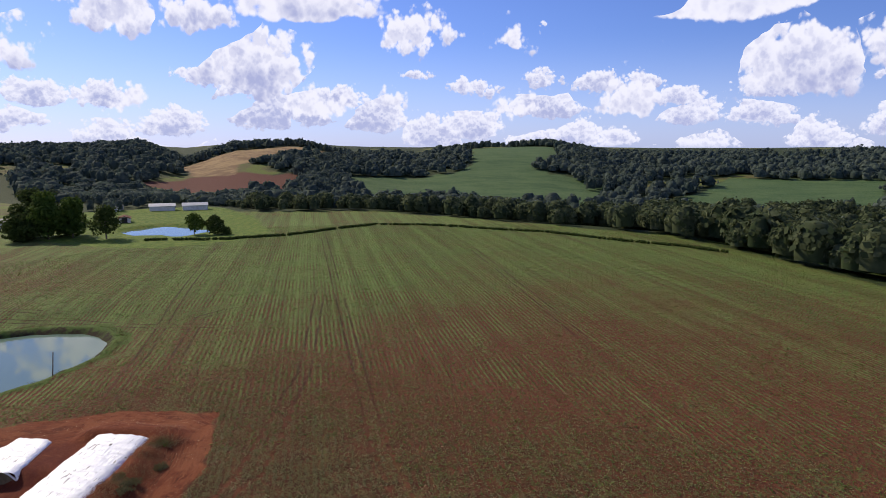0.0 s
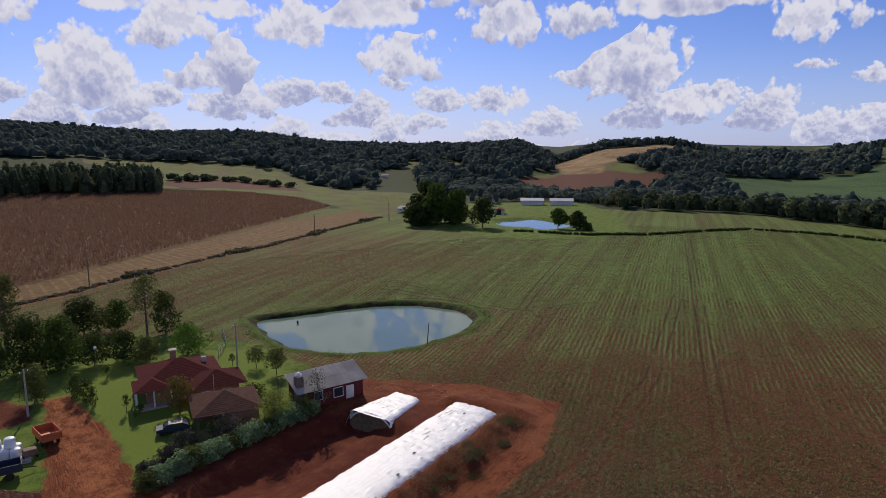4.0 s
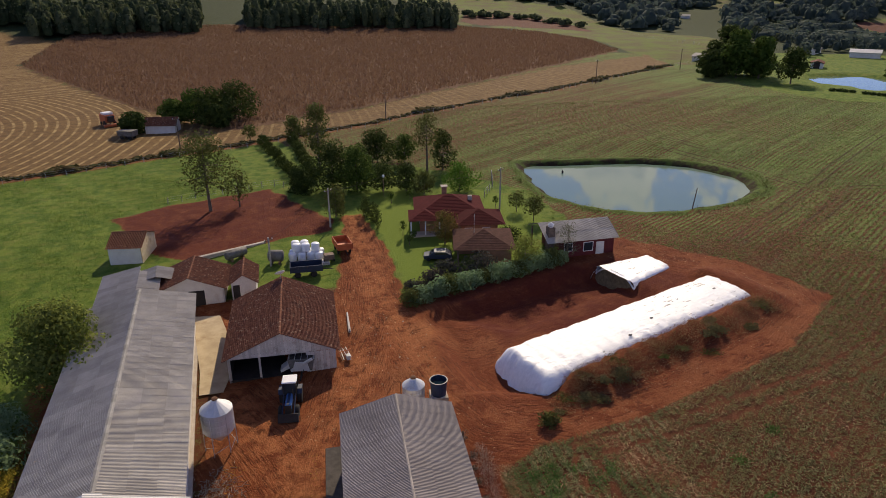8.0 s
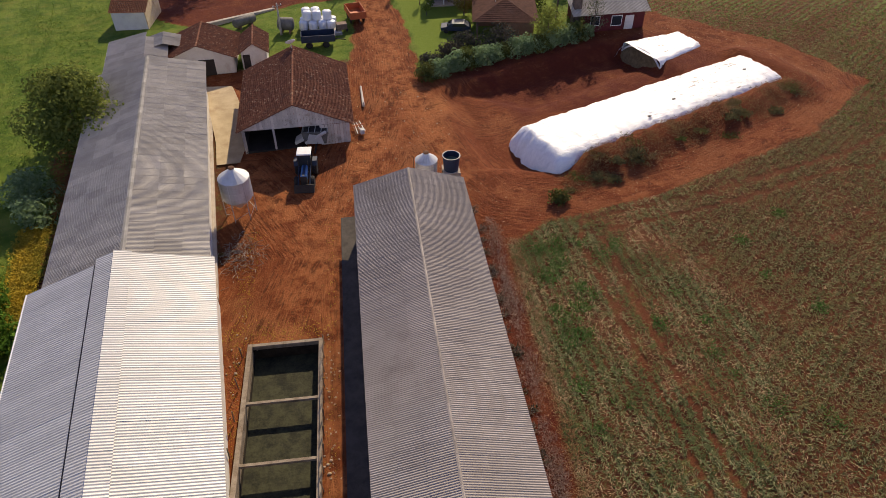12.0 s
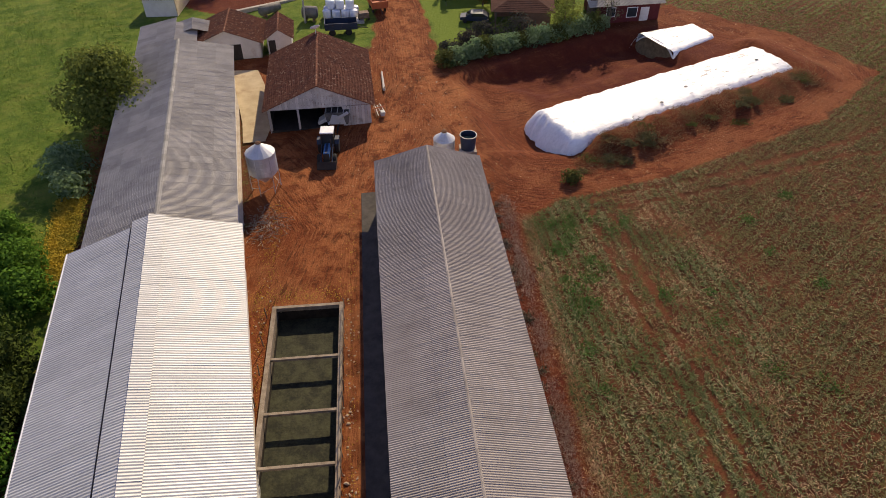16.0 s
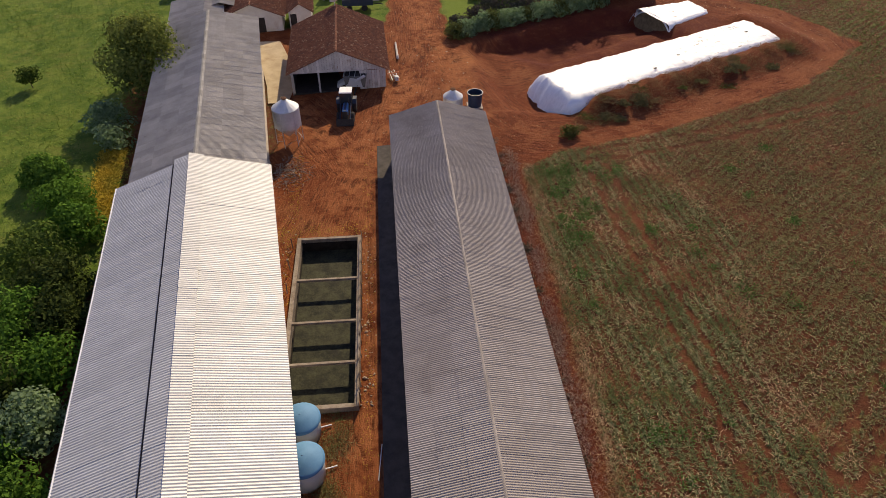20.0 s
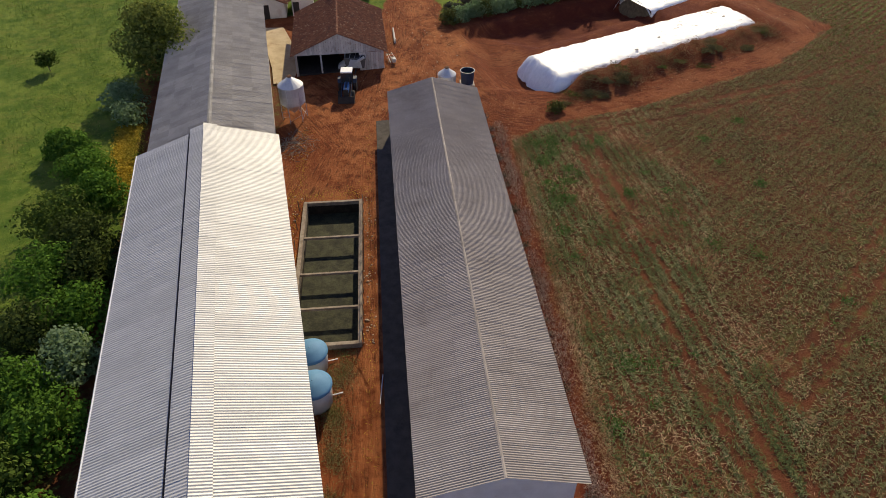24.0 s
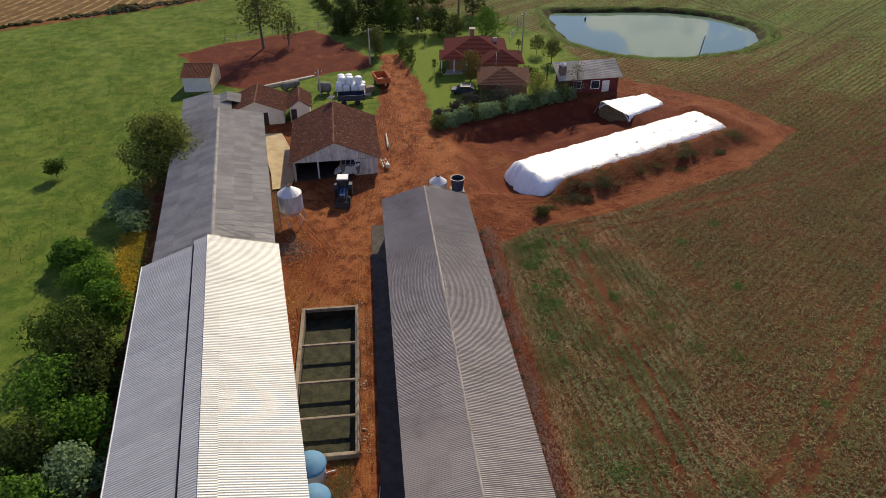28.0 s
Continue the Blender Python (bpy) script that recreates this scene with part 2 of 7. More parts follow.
FILM = film_material()
OLD_STEEL = worn("weathered_steel", (0.12, 0.115, 0.105), (0.20, 0.19, 0.175), 1.2, 0.75, 0.2, 0.3, (0.10, 0.07, 0.05), 0.1)
WRAP = worn("bale_wrap", (0.74, 0.76, 0.80), (0.82, 0.84, 0.86), 2.0, 0.35, 0, 0.5, None, 0.1)
RED_WALL = worn("red_wall", (0.090, 0.012, 0.015), (0.125, 0.019, 0.020), 1.0, 0.7, 0, 0.3, (0.15, 0.03, 0.03), 0.1)
OCHRE_WALL = worn("brick_wall", (0.30, 0.15, 0.09), (0.38, 0.20, 0.12), 2.0, 0.85, 0, 0.2, None, 0.2)
YELLOW_WALL = worn("stained_cream_plaster", (0.55, 0.42, 0.26), (0.66, 0.55, 0.38), 1.0, 0.85, 0, 0.2, (0.35, 0.22, 0.13), 0.2)
WHITE_PAINT = worn("white_paint", (0.72, 0.72, 0.72), (0.80, 0.80, 0.80), 3.0, 0.5, 0, 0.4)
BARK = worn("bark", (0.10, 0.075, 0.055), (0.19, 0.15, 0.12), 3.0, 0.9)
POLE = worn("grey_pole", (0.30, 0.28, 0.25), (0.42, 0.40, 0.36), 2.0, 0.85)
SILAGE = worn("chopped_silage", (0.10, 0.075, 0.045), (0.17, 0.13, 0.08), 2.0, 0.95, 0, 0.1, None, 0.5)
SLURRY = worn("slurry_crust", (0.0165, 0.0168, 0.0098), (0.0525, 0.0528, 0.0266), 1.2, 0.85, 0, 0.25, (0.0150, 0.0136, 0.0098), 0.8, 0, 6.0)


def leafy(name, c1, c2, c3, trans=0.25):
    """Leaves: shade varies from tree to tree, clump to clump and leaf to leaf."""
    m, n, b = material(name, 0.9, 0, 0.06)
    geo = n.add("ShaderNodeNewGeometry")
    rnd = geo.outputs["Random Per Island"]
    big = n.noise(geo.outputs["Position"], 0.35, 3, 0.5)
    col = n.mix(n.ramp(rnd, 0, 1), c1, c2)
    col = n.mix(n.ramp(big, 0.4, 0.68), col, c3)
    put_color(n, b, col)
    t = n.add("ShaderNodeBsdfTranslucent", {"Color": col})
    mix = n.add("ShaderNodeMixShader", {0: trans, 1: b.outputs[0], 2: t.outputs[0]})
    out = m.node_tree.nodes["Material Output"]
    n.tree.links.new(mix.outputs[0], out.inputs["Surface"])
    return m


LEAF = leafy("leaves", (0.0451, 0.0845, 0.0146), (0.1095, 0.1578, 0.0293), (0.0709, 0.1071, 0.0209))
LEAF_DARK = leafy("dark_leaves", (0.0312, 0.0520, 0.0126), (0.0744, 0.0980, 0.0234), (0.0504, 0.0720, 0.0180), 0.28)
LEAF_PALE = leafy("pale_leaves", (0.1540, 0.2357, 0.1092), (0.2860, 0.3910, 0.2185), (0.2090, 0.2932, 0.1495), 0.5)
LEAF_OLIVE = leafy("olive_leaves", (0.085, 0.11, 0.028), (0.14, 0.16, 0.045), (0.10, 0.10, 0.03))
LEAF_YELLOW = leafy("yellow_grass", (0.44, 0.31, 0.035), (0.66, 0.49, 0.08), (0.36, 0.30, 0.05), 0.45)
LEAF_BUSH = leafy("bramble_leaves", (0.0575, 0.1380, 0.0184), (0.1265, 0.2400, 0.0345), (0.0862, 0.1680, 0.0253), 0.35)
# Far foliage is lifted and blued, so its colour carries the haze.
HAZY_WOODS = leafy("hazy_woods_foliage", (0.0520, 0.0775, 0.0638), (0.1196, 0.1450, 0.1131), (0.0754, 0.1000, 0.0841), 0.36)
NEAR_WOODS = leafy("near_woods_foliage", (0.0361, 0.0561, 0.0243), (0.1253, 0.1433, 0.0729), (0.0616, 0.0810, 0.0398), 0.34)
RUST = worn("rusty_iron", (0.12, 0.06, 0.035), (0.20, 0.11, 0.065), 4.0, 0.9, 0, 0.1)

# ---- ground ----
def sstep(a, b, v):
    q = np.clip((v - a) / (b - a), 0, 1)
    return q * q * (3 - 2 * q)


def polar(x, y):
    return np.hypot(x, y + 34.0), np.degrees(np.arctan2(x, y + 34.0))


BEAR = [-180, -60, -26, -8, 2, 10, 17, 24, 31, 36, 40, 43.3, 47, 52, 56, 62, 67, 73, 78, 86, 98, 140, 180]
RIDGE = [40, 55, 74, 71, 59, 48, 50, 30, 24, 26, 33, 8, 34, 38, 20, 13, 28, 32, 16, 17, 24, 30, 40]
POND = (62.0, 83.0, 20.6, 17.0, 1.25)          # middle, half sizes, water level
POND_FAR = (203.0, 194.0, 15.0, 19.0, 1.0)
POND_TURN = [-180, -176, -145, -119, -103, -77, -46, -28, -7, 18, 43, 73, 100, 115, 129, 135, 155, 180]     # bearing round the middle and reach there
POND_REACH = [0.935, 0.939, 0.985, 1.037, 1.043, 0.977, 0.995, 1.02, 1.026, 0.97, 0.941, 0.891, 0.916, 1.03, 1.25, 1.26, 1.016, 0.935]
VALLEY_B = [-180, 40, 48, 58, 64, 72.6, 78, 83, 86, 89.5, 93, 98, 120, 180]        # where the crop ends and the land drops into the wooded valley
VALLEY_R = [440, 440, 372, 366, 334, 300, 287, 278, 257, 239, 221, 199, 192, 320]
HEAP_A, HEAP_B = (21.0, 21.1), (51.9, 34.3)      # middle line of the long silage heap
CLAMP = [(13.5, 36.6), (16, 20), (24, 17.5), (55, 28.5), (52, 38), (44, 46.0), (34, 44.8), (24, 41.0)]   # sunk silage yard
BACK_CUT = [(14.6, 37.2), (24, 31), (34, 35.5), (42, 40), (43, 46), (34, 44.8), (24, 41.0)]
PIT = (-4.9, -17.7, 0.0, 0.0)


def inside(x, y, poly):
    """Signed distance to a closed outline, positive inside."""
    best, odd = np.full(np.shape(x), 1e9), np.zeros(np.shape(x), bool)
    for (ax, ay), (bx, by) in zip(poly, poly[1:] + poly[:1]):
        ux, uy = bx - ax, by - ay
        k = np.clip(((x - ax) * ux + (y - ay) * uy) / (ux * ux + uy * uy), 0, 1)
        best = np.minimum(best, np.hypot(x - ax - k * ux, y - ay - k * uy))
        if ay != by:
            odd ^= ((ay > y) != (by > y)) & (x < ux * (y - ay) / uy + ax)
    return np.where(odd, best, -best)


def line_dist(x, y, pts):
    best = np.full(np.shape(x), 1e9)
    for (ax, ay), (bx, by) in zip(pts, pts[1:]):
        ux, uy = bx - ax, by - ay
        k = np.clip(((x - ax) * ux + (y - ay) * uy) / (ux * ux + uy * uy), 0, 1)
        best = np.minimum(best, np.hypot(x - ax - k * ux, y - ay - k * uy))
    return best


def pond_rim(x, y, pond):
    """1 on the water's edge, less inside."""
    dx, dy = (x - pond[0]) / pond[2], (y - pond[1]) / pond[3]
    turn = np.arctan2(dy, dx)
    if pond is POND:
        return np.hypot(dx, dy) / np.interp(np.degrees(turn), POND_TURN, POND_REACH) / (1 + 0.006 * np.sin(23 * turn) + 0.008 * np.sin(11 * turn + 1))
    return (np.abs(dx) ** 2.5 + np.abs(dy) ** 2.5) ** 0.4 / (1 + 0.03 * np.sin(3 * turn + 1) + 0.02 * np.sin(7 * turn))


def ground(x, y):
    x, y = np.asarray(x, float), np.asarray(y, float)
    r, b = polar(x, y)
    near = 2.6 * np.tanh(x / 55) + 0.9 * np.tanh(y / 50)
    crest = np.interp(b, VALLEY_B, VALLEY_R)
    drop = np.interp(b, [-180, 10, 40, 52, 64, 97, 180], [2, 2, 5, 10, 15, 17, 10])
    z = near * (1 - 0.6 * sstep(150, 400, r)) - drop * sstep(crest, crest + 150, r)
    low = np.interp(b, [-180, -10, 20, 40, 60, 97, 180], [330, 330, 420, 560, 470, 420, 420])
    z = z + (np.interp(b, BEAR, RIDGE) - z) * sstep(low, 1150, r)
    z = z + 5 * np.sin(x / 140 + 1) * np.sin(y / 170) * sstep(350, 700, r)
    z = z + 0.12 * np.sin(x / 7.3 + 0.6) * np.sin(y / 9.1) * sstep(20, 45, np.hypot(x - 5, y - 20))
    for pond in (POND, POND_FAR):
        q = pond_rim(x, y, pond)
        w = pond[4]
        z = z + (w + 0.75 - z) * (1 - sstep(1.06, 2.1, q))
        z = z + 0.30 * np.exp(-((q - 1.10) / 0.035) ** 2) * (1 + 0.4 * np.sin(x * 0.9) * np.sin(y * 0.7))
        z = np.where(q < 1.10, np.minimum(z, w + (q - 1.0) * 13.0), z)
    # sunk silage yard: deeper under the hedge, running out level with the field at its far end
    fall = 0.945 * x + 0.327 * y
    cut = sstep(-0.4, 1.7, inside(x, y, CLAMP)) * (1 - sstep(50.6, 52.2, fall))
    z = z - cut * (1.0 + 0.9 * sstep(-0.4, 2.6, inside(x, y, BACK_CUT)))
    # bank that holds the long heap on the field side, level with the film
    along, right, length = heap_axis(x, y)
    crown = 2.95 + 0.45 * along / length + 0.10 * np.sin(x * 0.8) + 0.07 * np.sin(x * 2.1 + y)
    off = np.hypot(np.maximum(right - 4.5, 0), np.maximum(along - length - 1.2, 0))
    hold = sstep(3.9, 0.2, off + 0.5 * np.sin(x * 0.55) + 0.25 * np.sin(x * 1.7)) * sstep(0.5, 5.0, along) * np.maximum(sstep(3.0, 3.7, right), sstep(length - 0.5, length + 0.4, along)) * sstep(-7.0, -4.0, right)
    return z + np.maximum(crown - z, 0) * hold


def heap_axis(x, y):
    """Way along the long heap from its near end, way to the field side of its middle line, and its length."""
    ux, uy = HEAP_B[0] - HEAP_A[0], HEAP_B[1] - HEAP_A[1]
    length = math.hypot(ux, uy)
    dx, dy = x - HEAP_A[0], y - HEAP_A[1]
    return (dx * ux + dy * uy) / length, (dx * uy - dy * ux) / length, length


def height(x, y):
    return float(ground(x, y))


def graded(fine_lo, fine_hi, step, far, extra=()):
    """Grid lines, even in the middle and wider and wider towards the horizon."""
    mid = list(np.arange(fine_lo, fine_hi + 0.01, step))
    out, d, v = [], step, fine_hi
    while v < far:
        d *= 1.055
        v += min(d, 160)
        out.append(v)
    back, d, v = [], step, fine_lo
    while v > -far:
        d *= 1.06
        v -= min(d, 160)
        back.append(v)
    lines = sorted(back[::-1] + mid + out + list(extra))
    return np.array([a for a, nxt in zip(lines, lines[1:] + [1e9]) if nxt - a > 0.05 or a in extra])


# outlines on the plan
YARD = [(-9.5, -60), (-9, 4), (-8.5, 26), (-14, 45.5), (-13, 46.5), (-6, 47.2), (3, 46), (4.5, 56), (4.8, 75), (8.5, 75), (11.4, 57), (12.1, 42), (17, 42.5),
        (34, 47), (46, 53.5), (57.5, 42), (63, 30), (51, 20.5), (31.5, 13.0), (20, 10.6), (16.0, 8), (15.6, -60)]
COWYARD = [(-35, 85), (-27, 90), (-8.4, 95), (3.0, 74), (3.3, 68), (-6.4, 66.5), (-12, 65), (-18.5, 62), (-24.8, 66.5), (-27, 72)]
LAWN = [(8.8, 88), (17, 90), (28, 84), (34, 80), (38, 66), (33, 56), (32, 48.5), (22, 45.5), (12.8, 42.5), (12, 50), (11.6, 58), (8.6, 74)]
BARN_SIDE = [(-19.6, 4), (-22.6, 5), (-26.5, 22), (-29.0, 31), (-29.5, 38), (-25.4, 38)]
BALE_LAWN = [(-13, 66), (-6, 66), (3.3, 68), (4.4, 62), (4.0, 46), (-5, 45.5), (-13, 57)]
PASTURE = [(-400, -200), (-22, -200), (-22, 0), (-27, 40), (-30, 66), (-34, 85), (-27, 91), (-8, 96), (3, 92), (4, 110), (-10, 138), (-33, 130), (-65, 116), (-400, -30)]
STUBBLE = [(-400, -28), (-65, 118), (-33, 132), (14, 150), (80, 192), (156, 252), (166, 300), (110, 262), (60, 214), (14, 174), (-22, 157), (-60, 203), (-143, 326), (-152, 404), (-170, 432), (-420, 520)]
BROWN = [(-60, 203), (-22, 156), (14, 176), (60, 217), (113, 272), (160, 322), (166, 380), (150, 440), (104, 478), (88, 500), (-44, 500), (-90, 470), (-152, 450), (-152, 404), (-143, 328)]
FENCE_LINE = [(-260, 25), (-65, 117), (-33, 130.5), (14, 148.5), (80, 190), (156, 252), (170, 262)]
FAR_MEADOW = [(100, 508), (70, 745), (157, 715), (203, 660), (237, 618), (227, 503), (232, 458), (254, 434), (270, 430), (250, 370), (206, 300), (178, 255), (160, 256), (164, 322), (172, 380), (154, 445)]
RED_BANK = [(108, 508), (128, 592), (160, 572), (196, 512), (198, 452), (160, 470)]
YARD_RUNS = [[(6.4, 76), (7.0, 62), (8.6, 48), (8.2, 36), (5.0, 24), (1.0, 13), (-2.0, 3), (-2.6, 0.5)],
             [(9.0, 44), (11.0, 32), (13.4, 23), (17.2, 15.2), (24.0, 12.9), (36, 15.8), (50, 21.6), (58.4, 27.5), (59.6, 33), (56, 40), (46, 49)],
             [(4.6, 27), (1.8, 16), (1.5, 4), (1.3, -12), (1.2, -60)], [(-7.6, 24), (-3.4, 17), (0.2, 10)], [(9.5, 40), (12, 33), (18, 30), (30, 34), (40, 38.6)]]
TRAM_MIDDLES = [[(23.3, 8), (24.4, -14), (26.2, -60)], [(24, 9.6), (36, 11.5), (52, 15.4), (80, 29), (130, 62)], [(30, -26), (64.6, 6.2), (137.6, 63.2), (210, 119)], [(60, 47), (100, 79), (170, 134)],
                [(119, -5), (205, 54)], [(52, 14.5), (59, 18), (74, 26.6)], [(76, 52), (97, 68), (106, 66)], [(79, 103), (86.5, 89.5), (91, 69.7), (94, 57.7)], [(144, 191), (109, 167), (90, 157), (81, 142), (80, 117), (86, 103)]]
FAR_GREEN = [[(655, 406), (721, 315), (760, 292), (1337, 549), (1100, 360), (947, 216), (851, 190), (763, 230), (742, 188), (742, 139), (664, 98), (585, 81), (547, 109), (537, 163), (560, 240), (507, 296), (570, 330)],
             [(546, 56), (615, 45), (666, 22), (788, 6), (785, -139), (578, -113), (523, -28), (549, 7)]]
GARDEN = [(-30, 47), (-14, 47), (3, 46.4), (12, 42), (33, 46), (41, 62), (40, 80), (28, 94), (16, 106), (2, 112), (-10, 104), (-34, 85)]
FAR_GRASS = [(166, 256), (215, 300), (270, 280), (300, 262), (262, 200), (206, 140), (188, 142), (160, 150), (153, 170), (154, 202)]
FAR_RED = [(450, 501), (550, 533), (600, 421), (572, 398), (490, 361), (452, 434), (435, 478)]
FAR_TAN = [(649, 674), (709, 663), (800, 640), (980, 690), (960, 582), (827, 501), (760, 520), (646, 537), (602, 528), (557, 491), (552, 545)]
GLADES = [[(434, 693), (445, 687), (403, 610), (379, 603)], [(466, 681), (482, 648), (439, 589), (448, 645)], [(1000, 520), (1130, 560), (1120, 420), (1010, 430)]]


def fields(x, y):
    r, b = polar(x, y)
    wob = 0.7 * np.sin(x * 0.9 + 2 * np.sin(y * 0.31)) + 0.5 * np.sin(y * 1.3 + x * 0.4)
    far = sstep(150, 500, r)
    soft = 0.8 + 6 * far
    side = np.full(np.shape(x), 50.0)
    for pts in TRAM_MIDDLES:
        for (ax, ay), (bx, by) in zip(pts, pts[1:]):
            ux, uy = bx - ax, by - ay
            k = np.clip(((x - ax) * ux + (y - ay) * uy) / (ux * ux + uy * uy), 0, 1)
            d = np.hypot(x - ax - k * ux, y - ay - k * uy)
            side = np.where(d < np.abs(side), np.where(ux * (y - ay) - uy * (x - ax) > 0, d, -d), side)
    run = np.minimum.reduce([line_dist(x, y, p) for p in YARD_RUNS])

    def m(poly):
        return sstep(-soft, soft, inside(x, y, poly) + wob * (0.5 + far))
    dirt = np.maximum.reduce([m(YARD), m(COWYARD), 0.55 * m(BARN_SIDE)])
    lane = sstep(2.6, 1.4, line_dist(x, y, FENCE_LINE))
    dirt = np.maximum(dirt, 0.55 * lane)
    rim = pond_rim(x, y, POND)
    lawn = np.maximum(m(LAWN), 0.42 * m(BALE_LAWN))
    bank = (0.62 * sstep(1.22, 1.13, rim + 0.04 * wob - 0.07 * sstep(10, 22, x - 62) * sstep(92, 84, y)) + 0.38 * sstep(1.11, 1.05, rim + 0.02 * wob)) * sstep(0.85, 0.93, rim)
    pasture = np.maximum.reduce([m(PASTURE), m(FAR_GRASS), m(GARDEN)])
    stub = m(STUBBLE)
    brown = m(BROWN)
    green = np.maximum.reduce([m(p) for p in FAR_GREEN])
    red = np.maximum(m(FAR_RED), m(RED_BANK))
    brow = m(RED_BANK)
    glade = np.sin(x / 95 + 1.7 * np.sin(y / 130)) * np.sin(y / 85 + 1.2 * np.sin(x / 110))
    meadow = np.maximum.reduce([m(FAR_MEADOW), 0.9 * sstep(0.60, 0.66, glade) * sstep(600, 640, r) * sstep(29, 31, b)] + [m(p) for p in GLADES])
    tan = m(FAR_TAN)
    wild = np.where(b > 48, sstep(180, 195, r), sstep(300, 360, r + 8 * wob)) * np.where((b > 48) | (b < -30), sstep(0, 6, r - np.interp(b, VALLEY_B, VALLEY_R) - 3), sstep(40, 60, r - 330))
    lush = sstep(12, 150, np.hypot(x - 18, y + 6)) + 0.0 * x
    wet_shade = np.maximum.reduce([m([(13.0, -60), (15.8, -60), (16.0, 9), (13.2, 13)]), m(COWYARD), m([(16, 41), (22, 29), (38, 33), (50, 38), (44, 46), (34, 46), (24, 43.4)])])
    # The strip x 2.3 to 4.5 paints the dark barn's shadow into the earth.
    wet_shade = np.maximum.reduce([wet_shade, m([(2.3, -60), (4.4, -60), (4.5, 14.5), (2.7, 14.5)]), 0.46 * m([(14, 8), (20, 10.6), (31.5, 13), (51, 20.5), (63, 30), (57.5, 42), (46, 53.5), (34, 47), (17, 42.5), (14, 38)])])
    lush = lush * (0.34 + 0.66 * np.maximum(sstep(0, 55, y), sstep(110, 230, r)))
    lush = lush * (1 - 0.55 * sstep(95, 135, y) * sstep(150, 95, x))
    return dict(wet_shade=wet_shade, dirt=dirt, lawn=lawn, pasture=pasture, bank=bank, stub=stub, brown=brown, green=green, red=red, tan=tan, wild=wild, lush=lush, run=np.clip(run, 0, 12) / 12, side=0.5 + np.clip(side, -5, 5) / 10, meadow=meadow * (1 - brow), spare=sstep(34, 70, np.hypot(x - 22, y + 6)))


def grid_mesh(name, xs, ys):
    gx, gy = np.meshgrid(xs, ys)
    x, y = gx.ravel(), gy.ravel()
    z = ground(x, y)
    hole = (x > PIT[0] - 0.01) & (x < PIT[2] + 0.01) & (y > PIT[1] - 0.01) & (y < PIT[3] + 0.01)
    z = np.where(hole, -2.6, z)
    nx, ny = len(xs), len(ys)
    i = (np.arange(ny - 1)[:, None] * nx + np.arange(nx - 1)[None]).ravel()
    faces = np.stack([i, i + 1, i + 1 + nx, i + nx], 1)
    me = bpy.data.meshes.new(name)
    me.vertices.add(len(x))
    me.vertices.foreach_set("co", np.stack([x, y, z], 1).astype(np.float32).ravel())
    me.loops.add(faces.size)
    me.loops.foreach_set("vertex_index", faces.ravel().astype(np.int32))
    me.polygons.add(len(faces))
    me.polygons.foreach_set("loop_start", (np.arange(len(faces)) * 4).astype(np.int32))
    me.update(calc_edges=True)
    me.polygons.foreach_set("use_smooth", np.ones(len(faces), bool))
    f = fields(x, y)
    for layer, keys in (("land_a", ("dirt", "lawn", "pasture", "bank")), ("land_b", ("stub", "brown", "green", "red")), ("land_c", ("tan", "wild", "lush", "wet_shade")), ("land_d", ("run", "side", "meadow", "spare"))):
        at = me.attributes.new(layer, "FLOAT_COLOR", "POINT")
        at.data.foreach_set("color", np.stack([f[k] for k in keys], 1).astype(np.float32).ravel())
    return me


